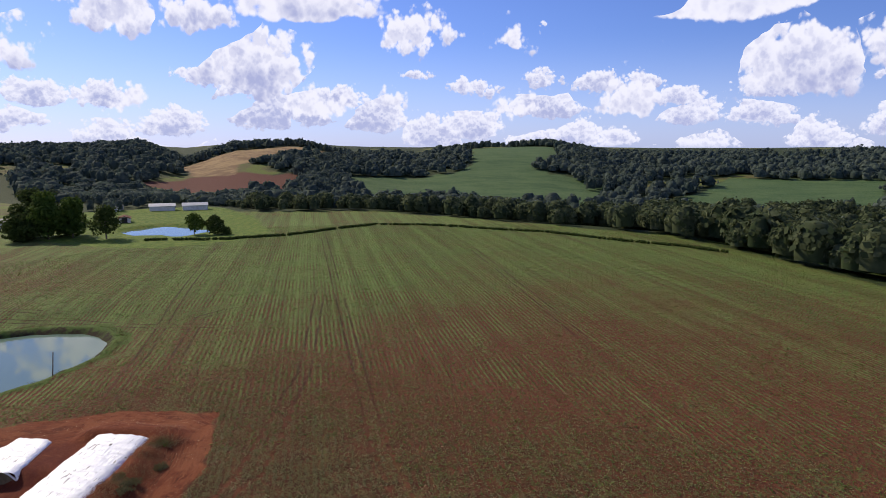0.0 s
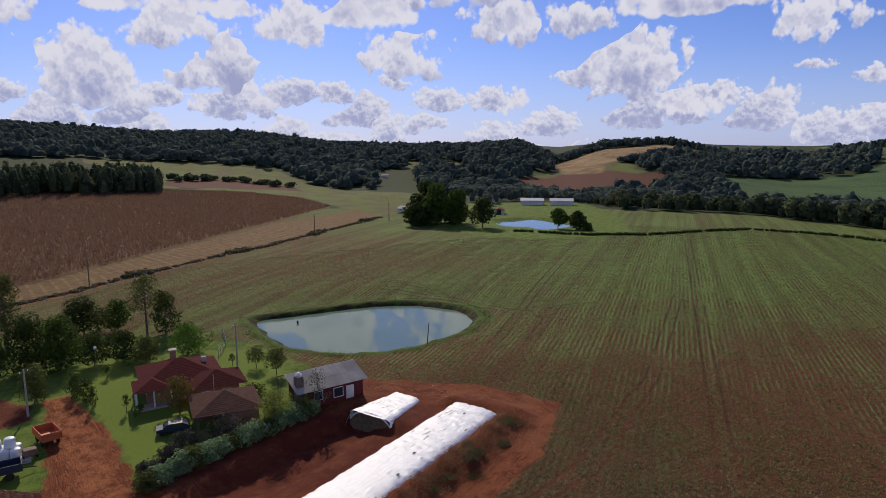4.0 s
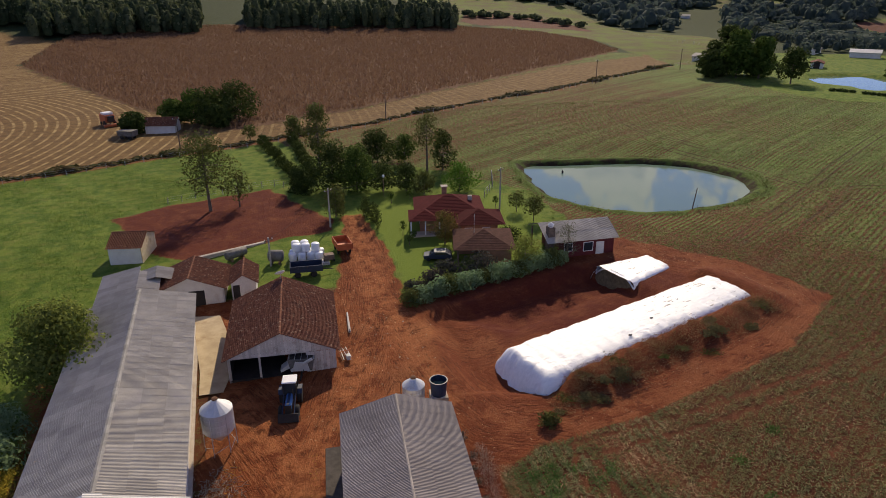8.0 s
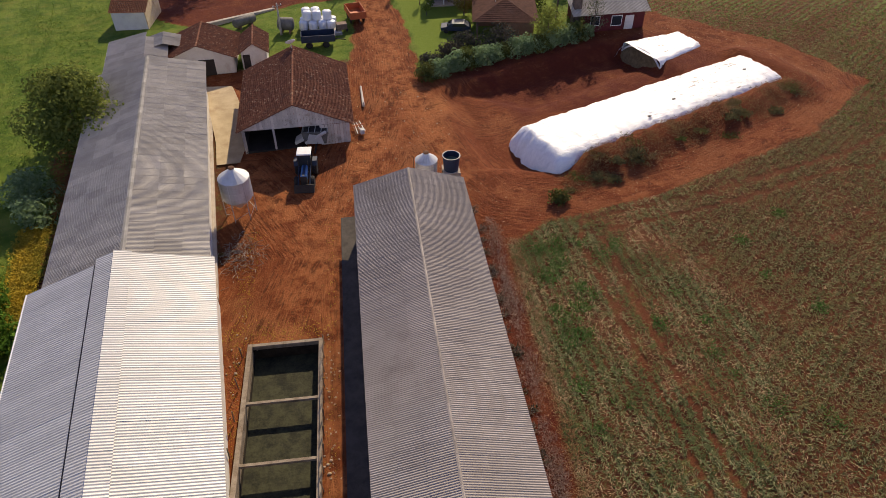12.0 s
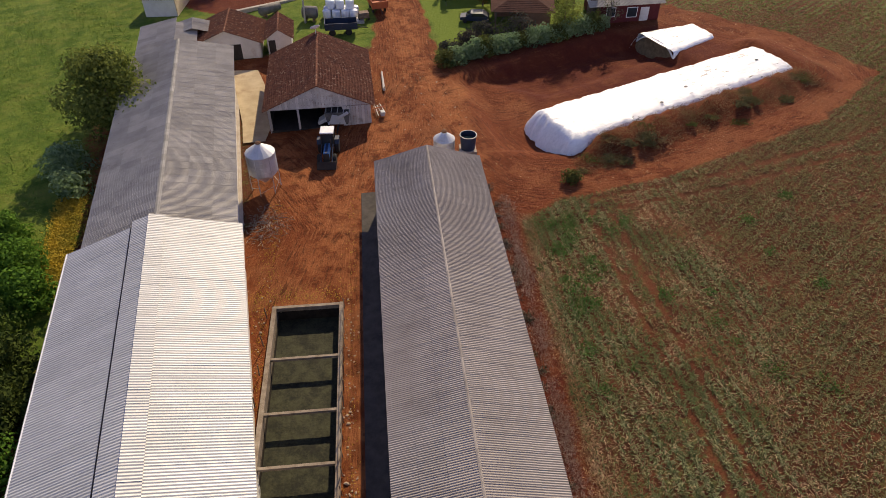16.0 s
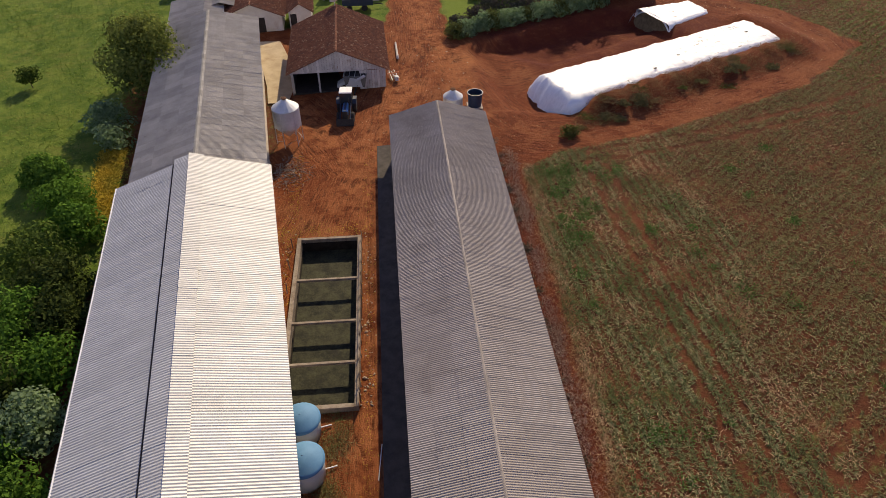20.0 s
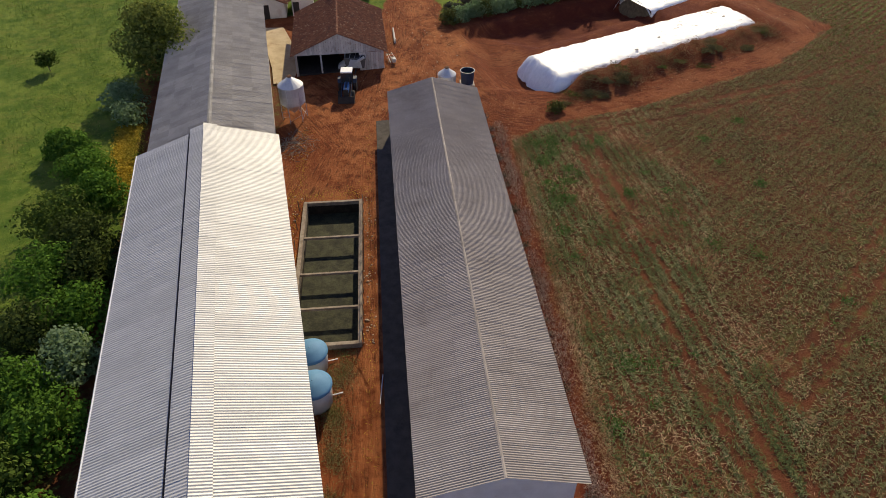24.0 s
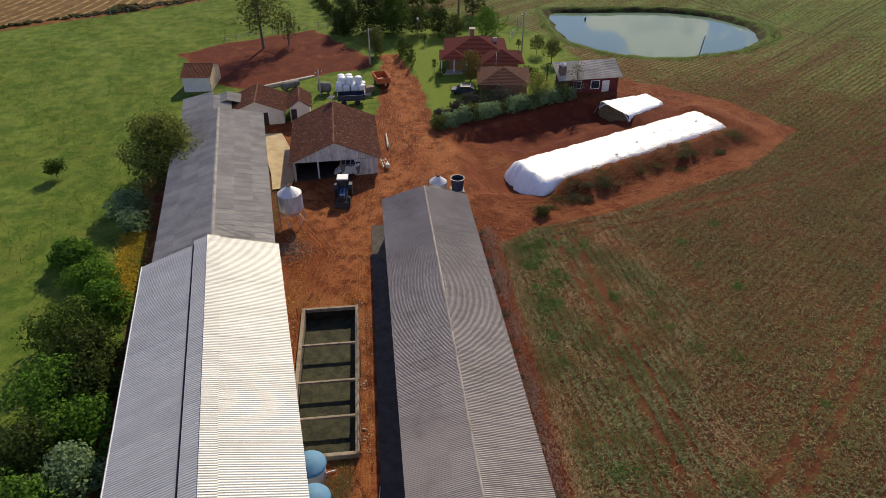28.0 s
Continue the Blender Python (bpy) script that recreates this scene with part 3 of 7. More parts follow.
def ground_material():
    m, n, b = material("land", 0.95, 0, 0.12)
    pos = n.add("ShaderNodeNewGeometry").outputs["Position"]

    def layer(name):
        a = n.add("ShaderNodeAttribute")
        a.attribute_name = name
        s = n.add("ShaderNodeSeparateColor", {0: a.outputs["Color"]})
        return s.outputs[0], s.outputs[1], s.outputs[2], a.outputs["Alpha"]
    dirt, lawn, pasture, bank = layer("land_a")
    stub, brown, green, red = layer("land_b")
    tan, wild, lush, wet_shade = layer("land_c")
    run, side, meadow, drill = layer("land_d")
    n1, n2, n3 = n.noise(pos, 0.06, 4, 0.55), n.noise(pos, 0.5, 5, 0.6), n.noise(pos, 3.5, 5, 0.65)
    n4 = n.noise(pos, 14.0, 3, 0.6)
    # crop field: red soil, straw and seedlings in rows
    rows = n.scaled(pos, (1, 1, 1), (0, 0, radians(ROW_TURN)))
    wave = n.add("ShaderNodeTexWave", {"Vector": n.scaled(rows, (1, 1, 0)), "Scale": 0.36, "Distortion": 1.6, "Detail": 3, "Detail Scale": 0.8})
    wave.bands_direction = "X"
    soil = n.mix(n.ramp(n2, 0.35, 0.7), (0.0768, 0.0261, 0.0127), (0.1416, 0.0487, 0.0231))
    soil = n.mix(drill, soil, n.mix(n.ramp(n4, 0.35, 0.65), (0.0690, 0.0249, 0.0121), (0.1724, 0.0612, 0.0290)))
    straw = n.mix(n3, (0.18, 0.115, 0.062), (0.28, 0.195, 0.11))
    streak = n.noise(n.scaled(rows, (1.0, 0.12, 1)), 7.0, 3, 0.7)
    crop = n.mix(n.ramp(streak, 0.58, 0.74, 0, 0.55), soil, straw)
    plant = n.mix(n4, (0.0625, 0.0864, 0.0216), (0.1562, 0.1740, 0.0540))
    plant = n.mix(lush, plant, n.mix(n4, (0.0750, 0.1344, 0.0240), (0.1438, 0.2136, 0.0504)))
    plant = n.mix(n.math("MULTIPLY", drill, n.ramp(n.noise(pos, 9.0, 3, 0.7), 0.52, 0.62, 0, 0.6)), plant, (0.20, 0.185, 0.085))
    plant = n.mix(n.math("MULTIPLY", drill, n.ramp(n.noise(pos, 5.0, 3, 0.7), 0.50, 0.40, 0, 0.6)), plant, (0.032, 0.042, 0.014))
    lane = n.noise(n.scaled(rows, (1.0, 0.02, 1)), 0.33, 4, 0.7)
    clump = n.noise(n.scaled(rows, (1.0, 0.6, 1)), 2.3, 4, 0.75)
    furrow = n.math("MULTIPLY", n.math("SUBTRACT", wave.outputs[1], 0.5), n.math("MULTIPLY", drill, n.ramp(n.noise(pos, 0.09, 4, 0.65), 0.38, 0.66, 0.08, 1.0)))
    amount = n.math("ADD", n.math("MULTIPLY", furrow, 0.44), n.math("ADD", n.math("MULTIPLY", n3, 0.36), 0.13))
    amount = n.math("ADD", amount, n.math("MULTIPLY", n.math("SUBTRACT", clump, 0.5), 1.5))
    amount = n.math("ADD", amount, n.math("MULTIPLY", lane, 0.38))
    amount = n.math("ADD", amount, n.math("MULTIPLY", n1, 0.35))
    amount = n.math("ADD", amount, n.math("MULTIPLY", lush, 0.34))
    k = n.math("ADD", n.ramp(lane, 0.36, 0.64, 0.72, 1.12), n.math("MULTIPLY", furrow, 0.35))
    plant = n.mix(1.0, plant, n.add("ShaderNodeCombineColor", {0: k, 1: k, 2: k}).outputs[0], "MULTIPLY")
    crop = n.mix(n.ramp(amount, 0.64, 1.06, 0.0, 0.97), crop, plant)
    off = n.math("ABSOLUTE", n.math("SUBTRACT", n.math("ABSOLUTE", n.math("MULTIPLY", n.math("SUBTRACT", side, 0.5), 10.0)), 0.95))
    off = n.math("ADD", off, n.math("MULTIPLY", n.math("SUBTRACT", n.noise(pos, 1.1, 4, 0.65), 0.5), 0.55))
    wheel_line = n.math("MULTIPLY", n.ramp(off, 0.36, 0.08), n.ramp(n.noise(pos, 0.12, 3, 0.6), 0.36, 0.56, 0.15, 0.75))
    crop = n.mix(wheel_line, crop, n.mix(drill, n.mix(n3, (0.090, 0.028, 0.0125), (0.155, 0.050, 0.0225)), (0.045, 0.020, 0.010)))
    # grass
    grass = n.mix(n.ramp(n2, 0.35, 0.66), (0.0575, 0.1097, 0.0126), (0.1320, 0.1807, 0.0280))
    grass = n.mix(n.ramp(n3, 0.5, 0.75, 0, 0.5), grass, (0.1693, 0.1807, 0.0391))
    grass = n.mix(n.ramp(n.noise(n.scaled(pos, (1, 1.8, 1)), 0.22, 5, 0.7), 0.50, 0.66, 0, 0.6), grass, (0.1608, 0.1704, 0.0362))
    lawn_c = n.mix(n3, (0.098, 0.155, 0.016), (0.165, 0.215, 0.036))
    bank_c = n.mix(n.ramp(n.math("ADD", n.math("MULTIPLY", n2, 0.5), n.math("MULTIPLY", bank, 0.5)), 0.80, 0.62), (0.034, 0.022, 0.013), (0.070, 0.110, 0.020))
    # bare earth
    xyz = n.add("ShaderNodeSeparateXYZ", {0: pos})
    flow = n.add("ShaderNodeCombineXYZ", {0: n.math("MULTIPLY", run, 12.0), 1: n.math("MULTIPLY", xyz.outputs[0], 0.12), 2: n.math("MULTIPLY", xyz.outputs[1], 0.12)}).outputs[0]
    ruts = n.noise(flow, 3.0, 6, 0.75, 0.0)
    groove = n.noise(flow, 4.4, 5, 0.7, 0.0)
    earth = n.mix(n.ramp(n2, 0.3, 0.7), (0.1354, 0.0341, 0.0117), (0.2240, 0.0637, 0.0223))
    earth = n.mix(n.ramp(n.noise(pos, 0.16, 5, 0.65), 0.48, 0.66, 0, 0.6), earth, (0.2812, 0.1124, 0.0470))
    earth = n.mix(n.ramp(n.math("ADD", n.math("MULTIPLY", ruts, 0.6), n.math("MULTIPLY", n3, 0.4)), 0.50, 0.58, 0, 0.65), earth, (0.3439, 0.1304, 0.0519))
    earth = n.mix(n.math("MULTIPLY", n.ramp(groove, 0.46, 0.40, 0, 0.85), n.ramp(run, 0.6, 0.2)), earth, (0.0781, 0.0234, 0.0089))
    earth = n.mix(n.math("MULTIPLY", n.ramp(run, 0.28, 0.02, 0, 0.45), n.ramp(n.noise(pos, 0.5, 4, 0.7), 0.4, 0.6)), earth, (0.4270, 0.1663, 0.0648))
    earth = n.mix(n.ramp(n.noise(pos, 5.5, 4, 0.7), 0.62, 0.72, 0, 0.7), earth, (0.3750, 0.1798, 0.0850))
    earth = n.mix(n.ramp(n3, 0.52, 0.70, 0, 0.65), earth, (0.0834, 0.0244, 0.0097))
    # Damp ground and the barn's painted shade strip darken the earth colour.
    earth = n.mix(n.math("MULTIPLY", wet_shade, n.ramp(n2, 0.3, 0.6, 0.55, 1.0)), earth, n.mix(n3, (0.0600, 0.0125, 0.0078), (0.1325, 0.0293, 0.0164)))
    # far fields
    # swaths of chaff lie in long curves round the edge of the standing maize
    swath = n.add("ShaderNodeTexWave", {"Vector": n.scaled(pos, (1, 1, 0), (0, 0, 0), (165, -150, 0)), "Scale": 0.11, "Distortion": 9.0, "Detail": 3, "Detail Scale": 0.07})
    swath.wave_type, swath.rings_direction = "RINGS", "Z"
    patch = n.math("MULTIPLY", n.ramp(n.noise(pos, 0.35, 4, 0.7), 0.35, 0.62), n.ramp(n.add("ShaderNodeSeparateXYZ", {0: pos}).outputs[0], 10.0, -45.0, 0.3, 1.0))
    chaff = n.math("MULTIPLY", n.ramp(swath.outputs[1], 0.70, 0.97), patch)
    stub_c = n.mix(n.ramp(n.math("ADD", n.math("MULTIPLY", n3, 0.5), n.math("MULTIPLY", n2, 0.5)), 0.35, 0.65), (0.1010, 0.0572, 0.0237), (0.1882, 0.1150, 0.0460))
    stub_c = n.mix(n.math("MULTIPLY", chaff, 0.6), stub_c, (0.47, 0.34, 0.155))
    brown_c = n.mix(n2, (0.1077, 0.0576, 0.0332), (0.1658, 0.0917, 0.0514))
    green_c = n.mix(n.ramp(n.math("ADD", n.math("MULTIPLY", n.noise(n.scaled(pos, (1, 0.35, 1), (0, 0, 0.5)), 0.05, 6, 0.75), 0.6), n.math("MULTIPLY", n2, 0.4)), 0.38, 0.62), (0.044, 0.086, 0.032), (0.085, 0.132, 0.050))
    red_c = n.mix(n2, (0.0954, 0.0347, 0.0223), (0.1234, 0.0496, 0.0322))
    tan_c = n.mix(n.ramp(n.noise(pos, 0.045, 6, 0.75), 0.38, 0.62), (0.17, 0.105, 0.052), (0.29, 0.20, 0.095))
    meadow_c = n.mix(n.ramp(n1, 0.40, 0.60), n.mix(n2, (0.090, 0.120, 0.020), (0.125, 0.150, 0.032)), n.mix(n2, (0.075, 0.072, 0.026), (0.13, 0.115, 0.045)))
    wild_c = n.mix(n2, (0.018, 0.030, 0.011), (0.042, 0.058, 0.020))
    edge = n.math("MULTIPLY", n.math("SUBTRACT", n3, 0.5), 0.9)

    def over(base, mask, col):
        return n.mix(n.ramp(n.math("ADD", mask, edge), 0.32, 0.68), base, col)
    c = over(crop, wild, wild_c)
    for mask, col in ((pasture, grass), (meadow, meadow_c), (stub, stub_c), (brown, brown_c), (green, green_c), (red, red_c), (tan, tan_c), (bank, bank_c), (dirt, earth), (lawn, lawn_c)):
        c = over(c, mask, col)
    put_color(n, b, c)
    planted = n.math("MULTIPLY", drill, n.math("SUBTRACT", 1.0, n.math("MAXIMUM", n.math("MAXIMUM", pasture, dirt), n.math("MAXIMUM", n.math("MAXIMUM", lawn, bank), n.math("MAXIMUM", stub, n.math("MAXIMUM", brown, wild))))))
    relief = n.math("ADD", n.math("MULTIPLY", n3, 0.6), n.math("MULTIPLY", n4, 0.4))
    relief = n.math("ADD", relief, n.math("MULTIPLY", n.math("MULTIPLY", n.ramp(amount, 0.5, 1.0), planted), 0.7))
    relief = n.math("ADD", relief, n.math("MULTIPLY", n.math("MULTIPLY", groove, dirt), 1.2))
    put_bump(n, b, relief, 0.8, 0.16)
    return m


ROW_TURN = 53.0
LAND = ground_material()
_xs = graded(-60, 104, 0.85, 4300, (PIT[0] - 0.25, PIT[0] + 0.02, PIT[2] - 0.02, PIT[2] + 0.25))
_ys = graded(-70, 112, 0.85, 4300, (PIT[1] - 0.25, PIT[1] + 0.02, PIT[3] - 0.02, PIT[3] + 0.25))
land = new("ground", grid_mesh("ground", _xs, _ys))
land.data.materials.append(LAND)
tagged(land, "red earth farmyard, rows of young crop and green pasture", "ground", kind="structure")


def part(name, bm, mat, parent=None, label="", smooth=False):
    me = bpy.data.meshes.new(name)
    bm.to_mesh(me)
    bm.free()
    me.materials.append(mat)
    if smooth:
        me.polygons.foreach_set("use_smooth", np.ones(len(me.polygons), bool))
    ob = new(name, me)
    ob.parent = parent
    if label:
        tagged(ob, label)
    return ob


def shared(name, me, m, parent):
    ob = new(name, me)
    ob.parent, ob.matrix_basis = parent, m
    return ob


def thing(name, m, label, category, group=""):
    ob = new(name)
    ob.empty_display_size = 0.3
    ob.matrix_basis = m
    return tagged(ob, label, category, group)


def mesh_of(name, bm, mat, smooth=False):
    me = bpy.data.meshes.new(name)
    bm.to_mesh(me)
    bm.free()
    me.materials.append(mat)
    if smooth:
        me.polygons.foreach_set("use_smooth", np.ones(len(me.polygons), bool))
    return me


def box(bm, lo, hi, m=None):
    v = [bm.verts.new((x, y, z)) for x in (lo[0], hi[0]) for y in (lo[1], hi[1]) for z in (lo[2], hi[2])]
    for a in ((0, 1, 3, 2), (4, 6, 7, 5), (0, 4, 5, 1), (2, 3, 7, 6), (0, 2, 6, 4), (1, 5, 7, 3)):
        bm.faces.new([v[i] for i in a])
    if m is not None:
        bmesh.ops.transform(bm, matrix=m, verts=v)
    return v


def boxed(lo, hi, bevel=0.0):
    bm = bmesh.new()
    box(bm, lo, hi)
    if bevel:
        bmesh.ops.bevel(bm, geom=list(bm.edges), offset=bevel, segments=1, affect="EDGES")
    return bm


def lathe(profile, n=20, m=None, bm=None, cap=True):
    """Turned shape about z from (radius, height) pairs."""
    bm = bm or bmesh.new()
    rings = []
    for r, z in profile:
        rings.append([bm.verts.new((max(r, 0.001) * math.cos(2 * math.pi * k / n), max(r, 0.001) * math.sin(2 * math.pi * k / n), z)) for k in range(n)])
    for a, b in zip(rings, rings[1:]):
        for k in range(n):
            bm.faces.new((a[k], a[(k + 1) % n], b[(k + 1) % n], b[k]))
    if cap:
        bm.faces.new(rings[0][::-1])
        bm.faces.new(rings[-1])
    if m is not None:
        bmesh.ops.transform(bm, matrix=m, verts=[v for ring in rings for v in ring])
    return bm


def rod(a, b, r, n=8, r2=None, bm=None):
    a, b = Vector(a), Vector(b)
    m = Matrix.Translation(a) @ (b - a).to_track_quat("Z", "Y").to_matrix().to_4x4()
    return lathe([(r, 0), (r if r2 is None else r2, (b - a).length)], n, m, bm)


def prism(outline, lo, hi, axis="y", bm=None):
    """A flat outline in x, z (or x, y) drawn out along the other axis."""
    bm = bm or bmesh.new()
    def at(p, k):
        return (p[0], k, p[1]) if axis == "y" else ((k, p[0], p[1]) if axis == "x" else (p[0], p[1], k))
    a, b = [bm.verts.new(at(p, lo)) for p in outline], [bm.verts.new(at(p, hi)) for p in outline]
    n = len(outline)
    for i in range(n):
        bm.faces.new((a[i], a[(i + 1) % n], b[(i + 1) % n], b[i]))
    bm.faces.new(a[::-1])
    bm.faces.new(b)
    bmesh.ops.recalc_face_normals(bm, faces=bm.faces)
    return bm


def pond_water(name, pond, label):
    bm = bmesh.new()
    n = 96
    ring = []
    for k in range(n):
        a = 2 * math.pi * k / n
        c, s = math.cos(a), math.sin(a)
        q = 1.0 / float(pond_rim(np.array(pond[0] + c * pond[2]), np.array(pond[1] + s * pond[3]), pond))
        ring.append(bm.verts.new((pond[0] + c * pond[2] * q * 1.03, pond[1] + s * pond[3] * q * 1.03, pond[4])))
    bm.faces.new(ring)
    return tagged(part(name, bm, WATER), label, "water", kind="structure")


def water_material():
    m, n, b = material("pond_water", 0.03, 0, 0.24)
    pos = n.add("ShaderNodeNewGeometry").outputs["Position"]
    put_color(n, b, n.mix(n.noise(pos, 0.05, 3, 0.5), (0.105, 0.165, 0.125), (0.135, 0.195, 0.145)))
    put_bump(n, b, n.noise(n.scaled(pos, (1, 1.6, 1)), 1.8, 3, 0.6), 0.02, 0.02)
    return m


WATER = water_material()
pond_water("pond", POND, "still grey-green farm pond with earth banks")
pond_water("far_pond", POND_FAR, "bright still pond beyond the crop field")

# ---- long sheds ----
WAVE = [(k / 6, math.cos(math.pi * k / 3)) for k in range(6)]


def wavy_mesh(name, width, length, pitch, amp, mat):
    """A corrugated roof sheet: width along x (the waves), length down y, 6 mm thick edges left open."""
    bm = bmesh.new()
    waves = max(1, round(width / pitch))
    line = [(width * (k + a) / waves, amp * h) for k in range(waves) for a, h in WAVE] + [(width, amp)]
    n = len(line) - 1
    rows = []
    for y in (0.0, -length):
        rows.append([bm.verts.new((x, y, z)) for x, z in line])
    low = [[bm.verts.new((v.co.x, v.co.y, v.co.z - 0.03)) for v in r] for r in rows]
    for k in range(n):
        bm.faces.new((rows[0][k], rows[1][k], rows[1][k + 1], rows[0][k + 1]))
        bm.faces.new((rows[1][k], low[1][k], low[1][k + 1], rows[1][k + 1]))
        bm.faces.new((rows[0][k + 1], low[0][k + 1], low[0][k], rows[0][k]))
    return mesh_of(name, bm, mat, False)


def slope(parent, ridge, eave, y0, y1, sheet_w, tiers, pitch, amp, mat, name="roof_sheet", jitter=0.012):
    """Covers a roof slope, from the ridge line (x, z) to the eave line (x, z), with lapped sheets."""
    run = math.hypot(eave[0] - ridge[0], eave[1] - ridge[1])
    n = max(1, round((y1 - y0) / sheet_w))
    w, l = (y1 - y0) / n, run / tiers
    me = wavy_mesh(name, w + 0.02, l + 0.12, pitch, amp, mat)
    down = Vector((eave[0] - ridge[0], 0, eave[1] - ridge[1])).normalized()
    along = Vector((0, 1, 0)) if down.x > 0 else Vector((0, -1, 0))
    up = along.cross(-down)
    rng = random.Random(round(run * 1000) + round(y1 * 10))
    for k in range(n):
        for t in range(tiers):
            start = Vector((ridge[0], y0 + k * w if along.y > 0 else y0 + (k + 1) * w, ridge[1])) + down * (l * t)
            start += up * (0.02 * (tiers - t) + rng.uniform(0, jitter))
            m = Matrix((along, -down, up)).transposed().to_4x4()
            m.translation = start
            shared(name, me, m, parent)


def gable_wall(parent, xs, z0, zs, y, thick, mat, name="gable_wall"):
    part(name, prism([(xs[0], z0), (xs[-1], z0)] + [(x, z) for x, z in zip(xs[::-1], zs[::-1])], y, y + thick), mat, parent)


# dark barn beside the field
BARN = thing("dark_barn", pose(8.25, 0, 0, 0, 0, 0.36), "long livestock barn with weathered dark grey fibre-cement roof", "barn")
slope(BARN, (0, 5.45), (4.82, 4.05), -33.15, 14.3, 1.06, 3, 0.155, 0.019, DARK_SHEET, jitter=0.003)
slope(BARN, (0, 5.45), (-4.76, 4.06), -33.15, 14.3, 1.06, 3, 0.155, 0.019, DARK_SHEET, jitter=0.003)
_cap = mesh_of("ridge_cap", prism([(-0.10, -0.015), (0, 0.02), (0.10, -0.015), (0.09, 0.01), (0, 0.045), (-0.09, 0.01)], 0, 1.31), worn("lichened_cap", (0.25, 0.22, 0.20), (0.36, 0.32, 0.29), 0.6, 0.95, 0, 0.05, (0.14, 0.12, 0.108), 0.3, 0.12))
for _k in range(36):
    shared("ridge_cap", _cap, pose(0, -33.15 + _k * 47.45 / 36, 5.49 + 0.006 * (_k % 2)), BARN)
for _x in (-4.2, 4.1):
    part("side_wall", boxed((_x, -32.6, -0.9), (_x + 0.15, 13.6, 2.0)), PLASTER, BARN)
    for _k in range(13):
        _y = -32.0 + _k * 3.78
        part("post", boxed((_x + 0.01, _y, -0.9), (_x + 0.14, _y + 0.14, 4.2)), DARK_WOOD, BARN)
gable_wall(BARN, [-4.2, 0, 4.25], -0.9, [4.15, 5.35, 4.15], -32.75, 0.15, PLASTER)
gable_wall(BARN, [-4.2, 0, 4.25], -0.5, [4.15, 5.35, 4.15], 13.6, 0.15, PLASTER)
part("floor_slab", boxed((-4.15, -32.6, -0.9), (4.2, 13.6, 0.45)), CONCRETE, BARN)

# dirty concrete walkway under the eave, toned darker to paint the barn's shadow
_bm = bmesh.new()
_edge = [[_bm.verts.new((x, y, height(x, y) + dz)) for x, dz in ((1.86, -0.06), (1.86, 0.05), (1.90, 0.06), (4.25, 0.06))] for y in [-33.5 + 1.2 * k for k in range(41)]]
for _a, _b in zip(_edge, _edge[1:]):
    for _k in range(3):
        _bm.faces.new((_a[_k], _a[_k + 1], _b[_k + 1], _b[_k]))
walkway = part("walkway", _bm, worn("shaded_slurry_concrete", (0.062, 0.054, 0.048), (0.10, 0.088, 0.078), 1.2, 0.9, 0, 0.15, (0.045, 0.038, 0.033), 0.3))
tagged(walkway, "dirty concrete walkway along the barn, darkened to paint its shadow", "walkway", kind="structure")


def tread_prints(paths):
    """Slanted ridges that tractor tyres pressed up in soft earth, in two rows a wheel."""
    rng = random.Random(5)
    bm = bmesh.new()
    for pts in paths:
        for (ax, ay), (bx, by) in zip(pts, pts[1:]):
            d = Vector((bx - ax, by - ay, 0))
            n = int(d.length / 0.17)
            d.normalize()
            side = Vector((-d.y, d.x, 0))
            for k in range(n):
                for s in (1, -1):
                    if rng.random() < 0.12:
                        continue
                    o = Vector((ax, ay, 0)) + d * (0.17 * (k + 0.25 * s)) + side * (rng.uniform(-0.01, 0.01))
                    a, b = o + side * (s * 0.02), o + side * (s * rng.uniform(0.17, 0.23)) - d * 0.14
                    h = rng.uniform(0.025, 0.04)
                    low = [bm.verts.new((v.x, v.y, height(v.x, v.y) - 0.01)) for v in (a - d * 0.045, a + d * 0.045, b + d * 0.045, b - d * 0.045)]
                    top = [bm.verts.new((v.x, v.y, height(v.x, v.y) + h)) for v in (a, b)]
                    bm.faces.new((low[0], low[3], top[1], top[0]))
                    bm.faces.new((low[2], low[1], top[0], top[1]))
                    bm.faces.new((low[1], low[0], top[0]))
                    bm.faces.new((low[3], low[2], top[1]))
    return bm


_prints = part("tyre_prints", tread_prints([
    [(-0.5, -18.6), (0.5, -20.9), (0.9, -22.0), (1.0, -25.3), (0.7, -27.3), (0.6, -31)], [(-1.6, -19.5), (-0.9, -22.0), (-0.3, -24.4), (0.0, -26.4), (0.1, -31)],
    [(1.2, -21.7), (1.3, -23.8), (1.4, -27.2), (1.4, -31)], [(1.05, 0.5), (1.1, -5), (1.15, -9), (1.3, -14)], [(1.55, -3), (1.55, -8.5)]]),
    worn("pressed_earth", (0.22, 0.068, 0.026), (0.34, 0.115, 0.045), 2.0, 0.95, 0, 0.1, (0.10, 0.03, 0.012), 0.3))
tagged(_prints, "tractor tyre prints pressed into red earth", "tyre tracks", kind="stuff")
pole = part("pole", rod((1.80, -20.9, height(1.8, -20.9) + 0.10), (1.55, -23.4, height(1.55, -23.4) + 0.05), 0.035, 6), STEEL)
tagged(pole, "pale thin pole lying beside the walkway", "pole")

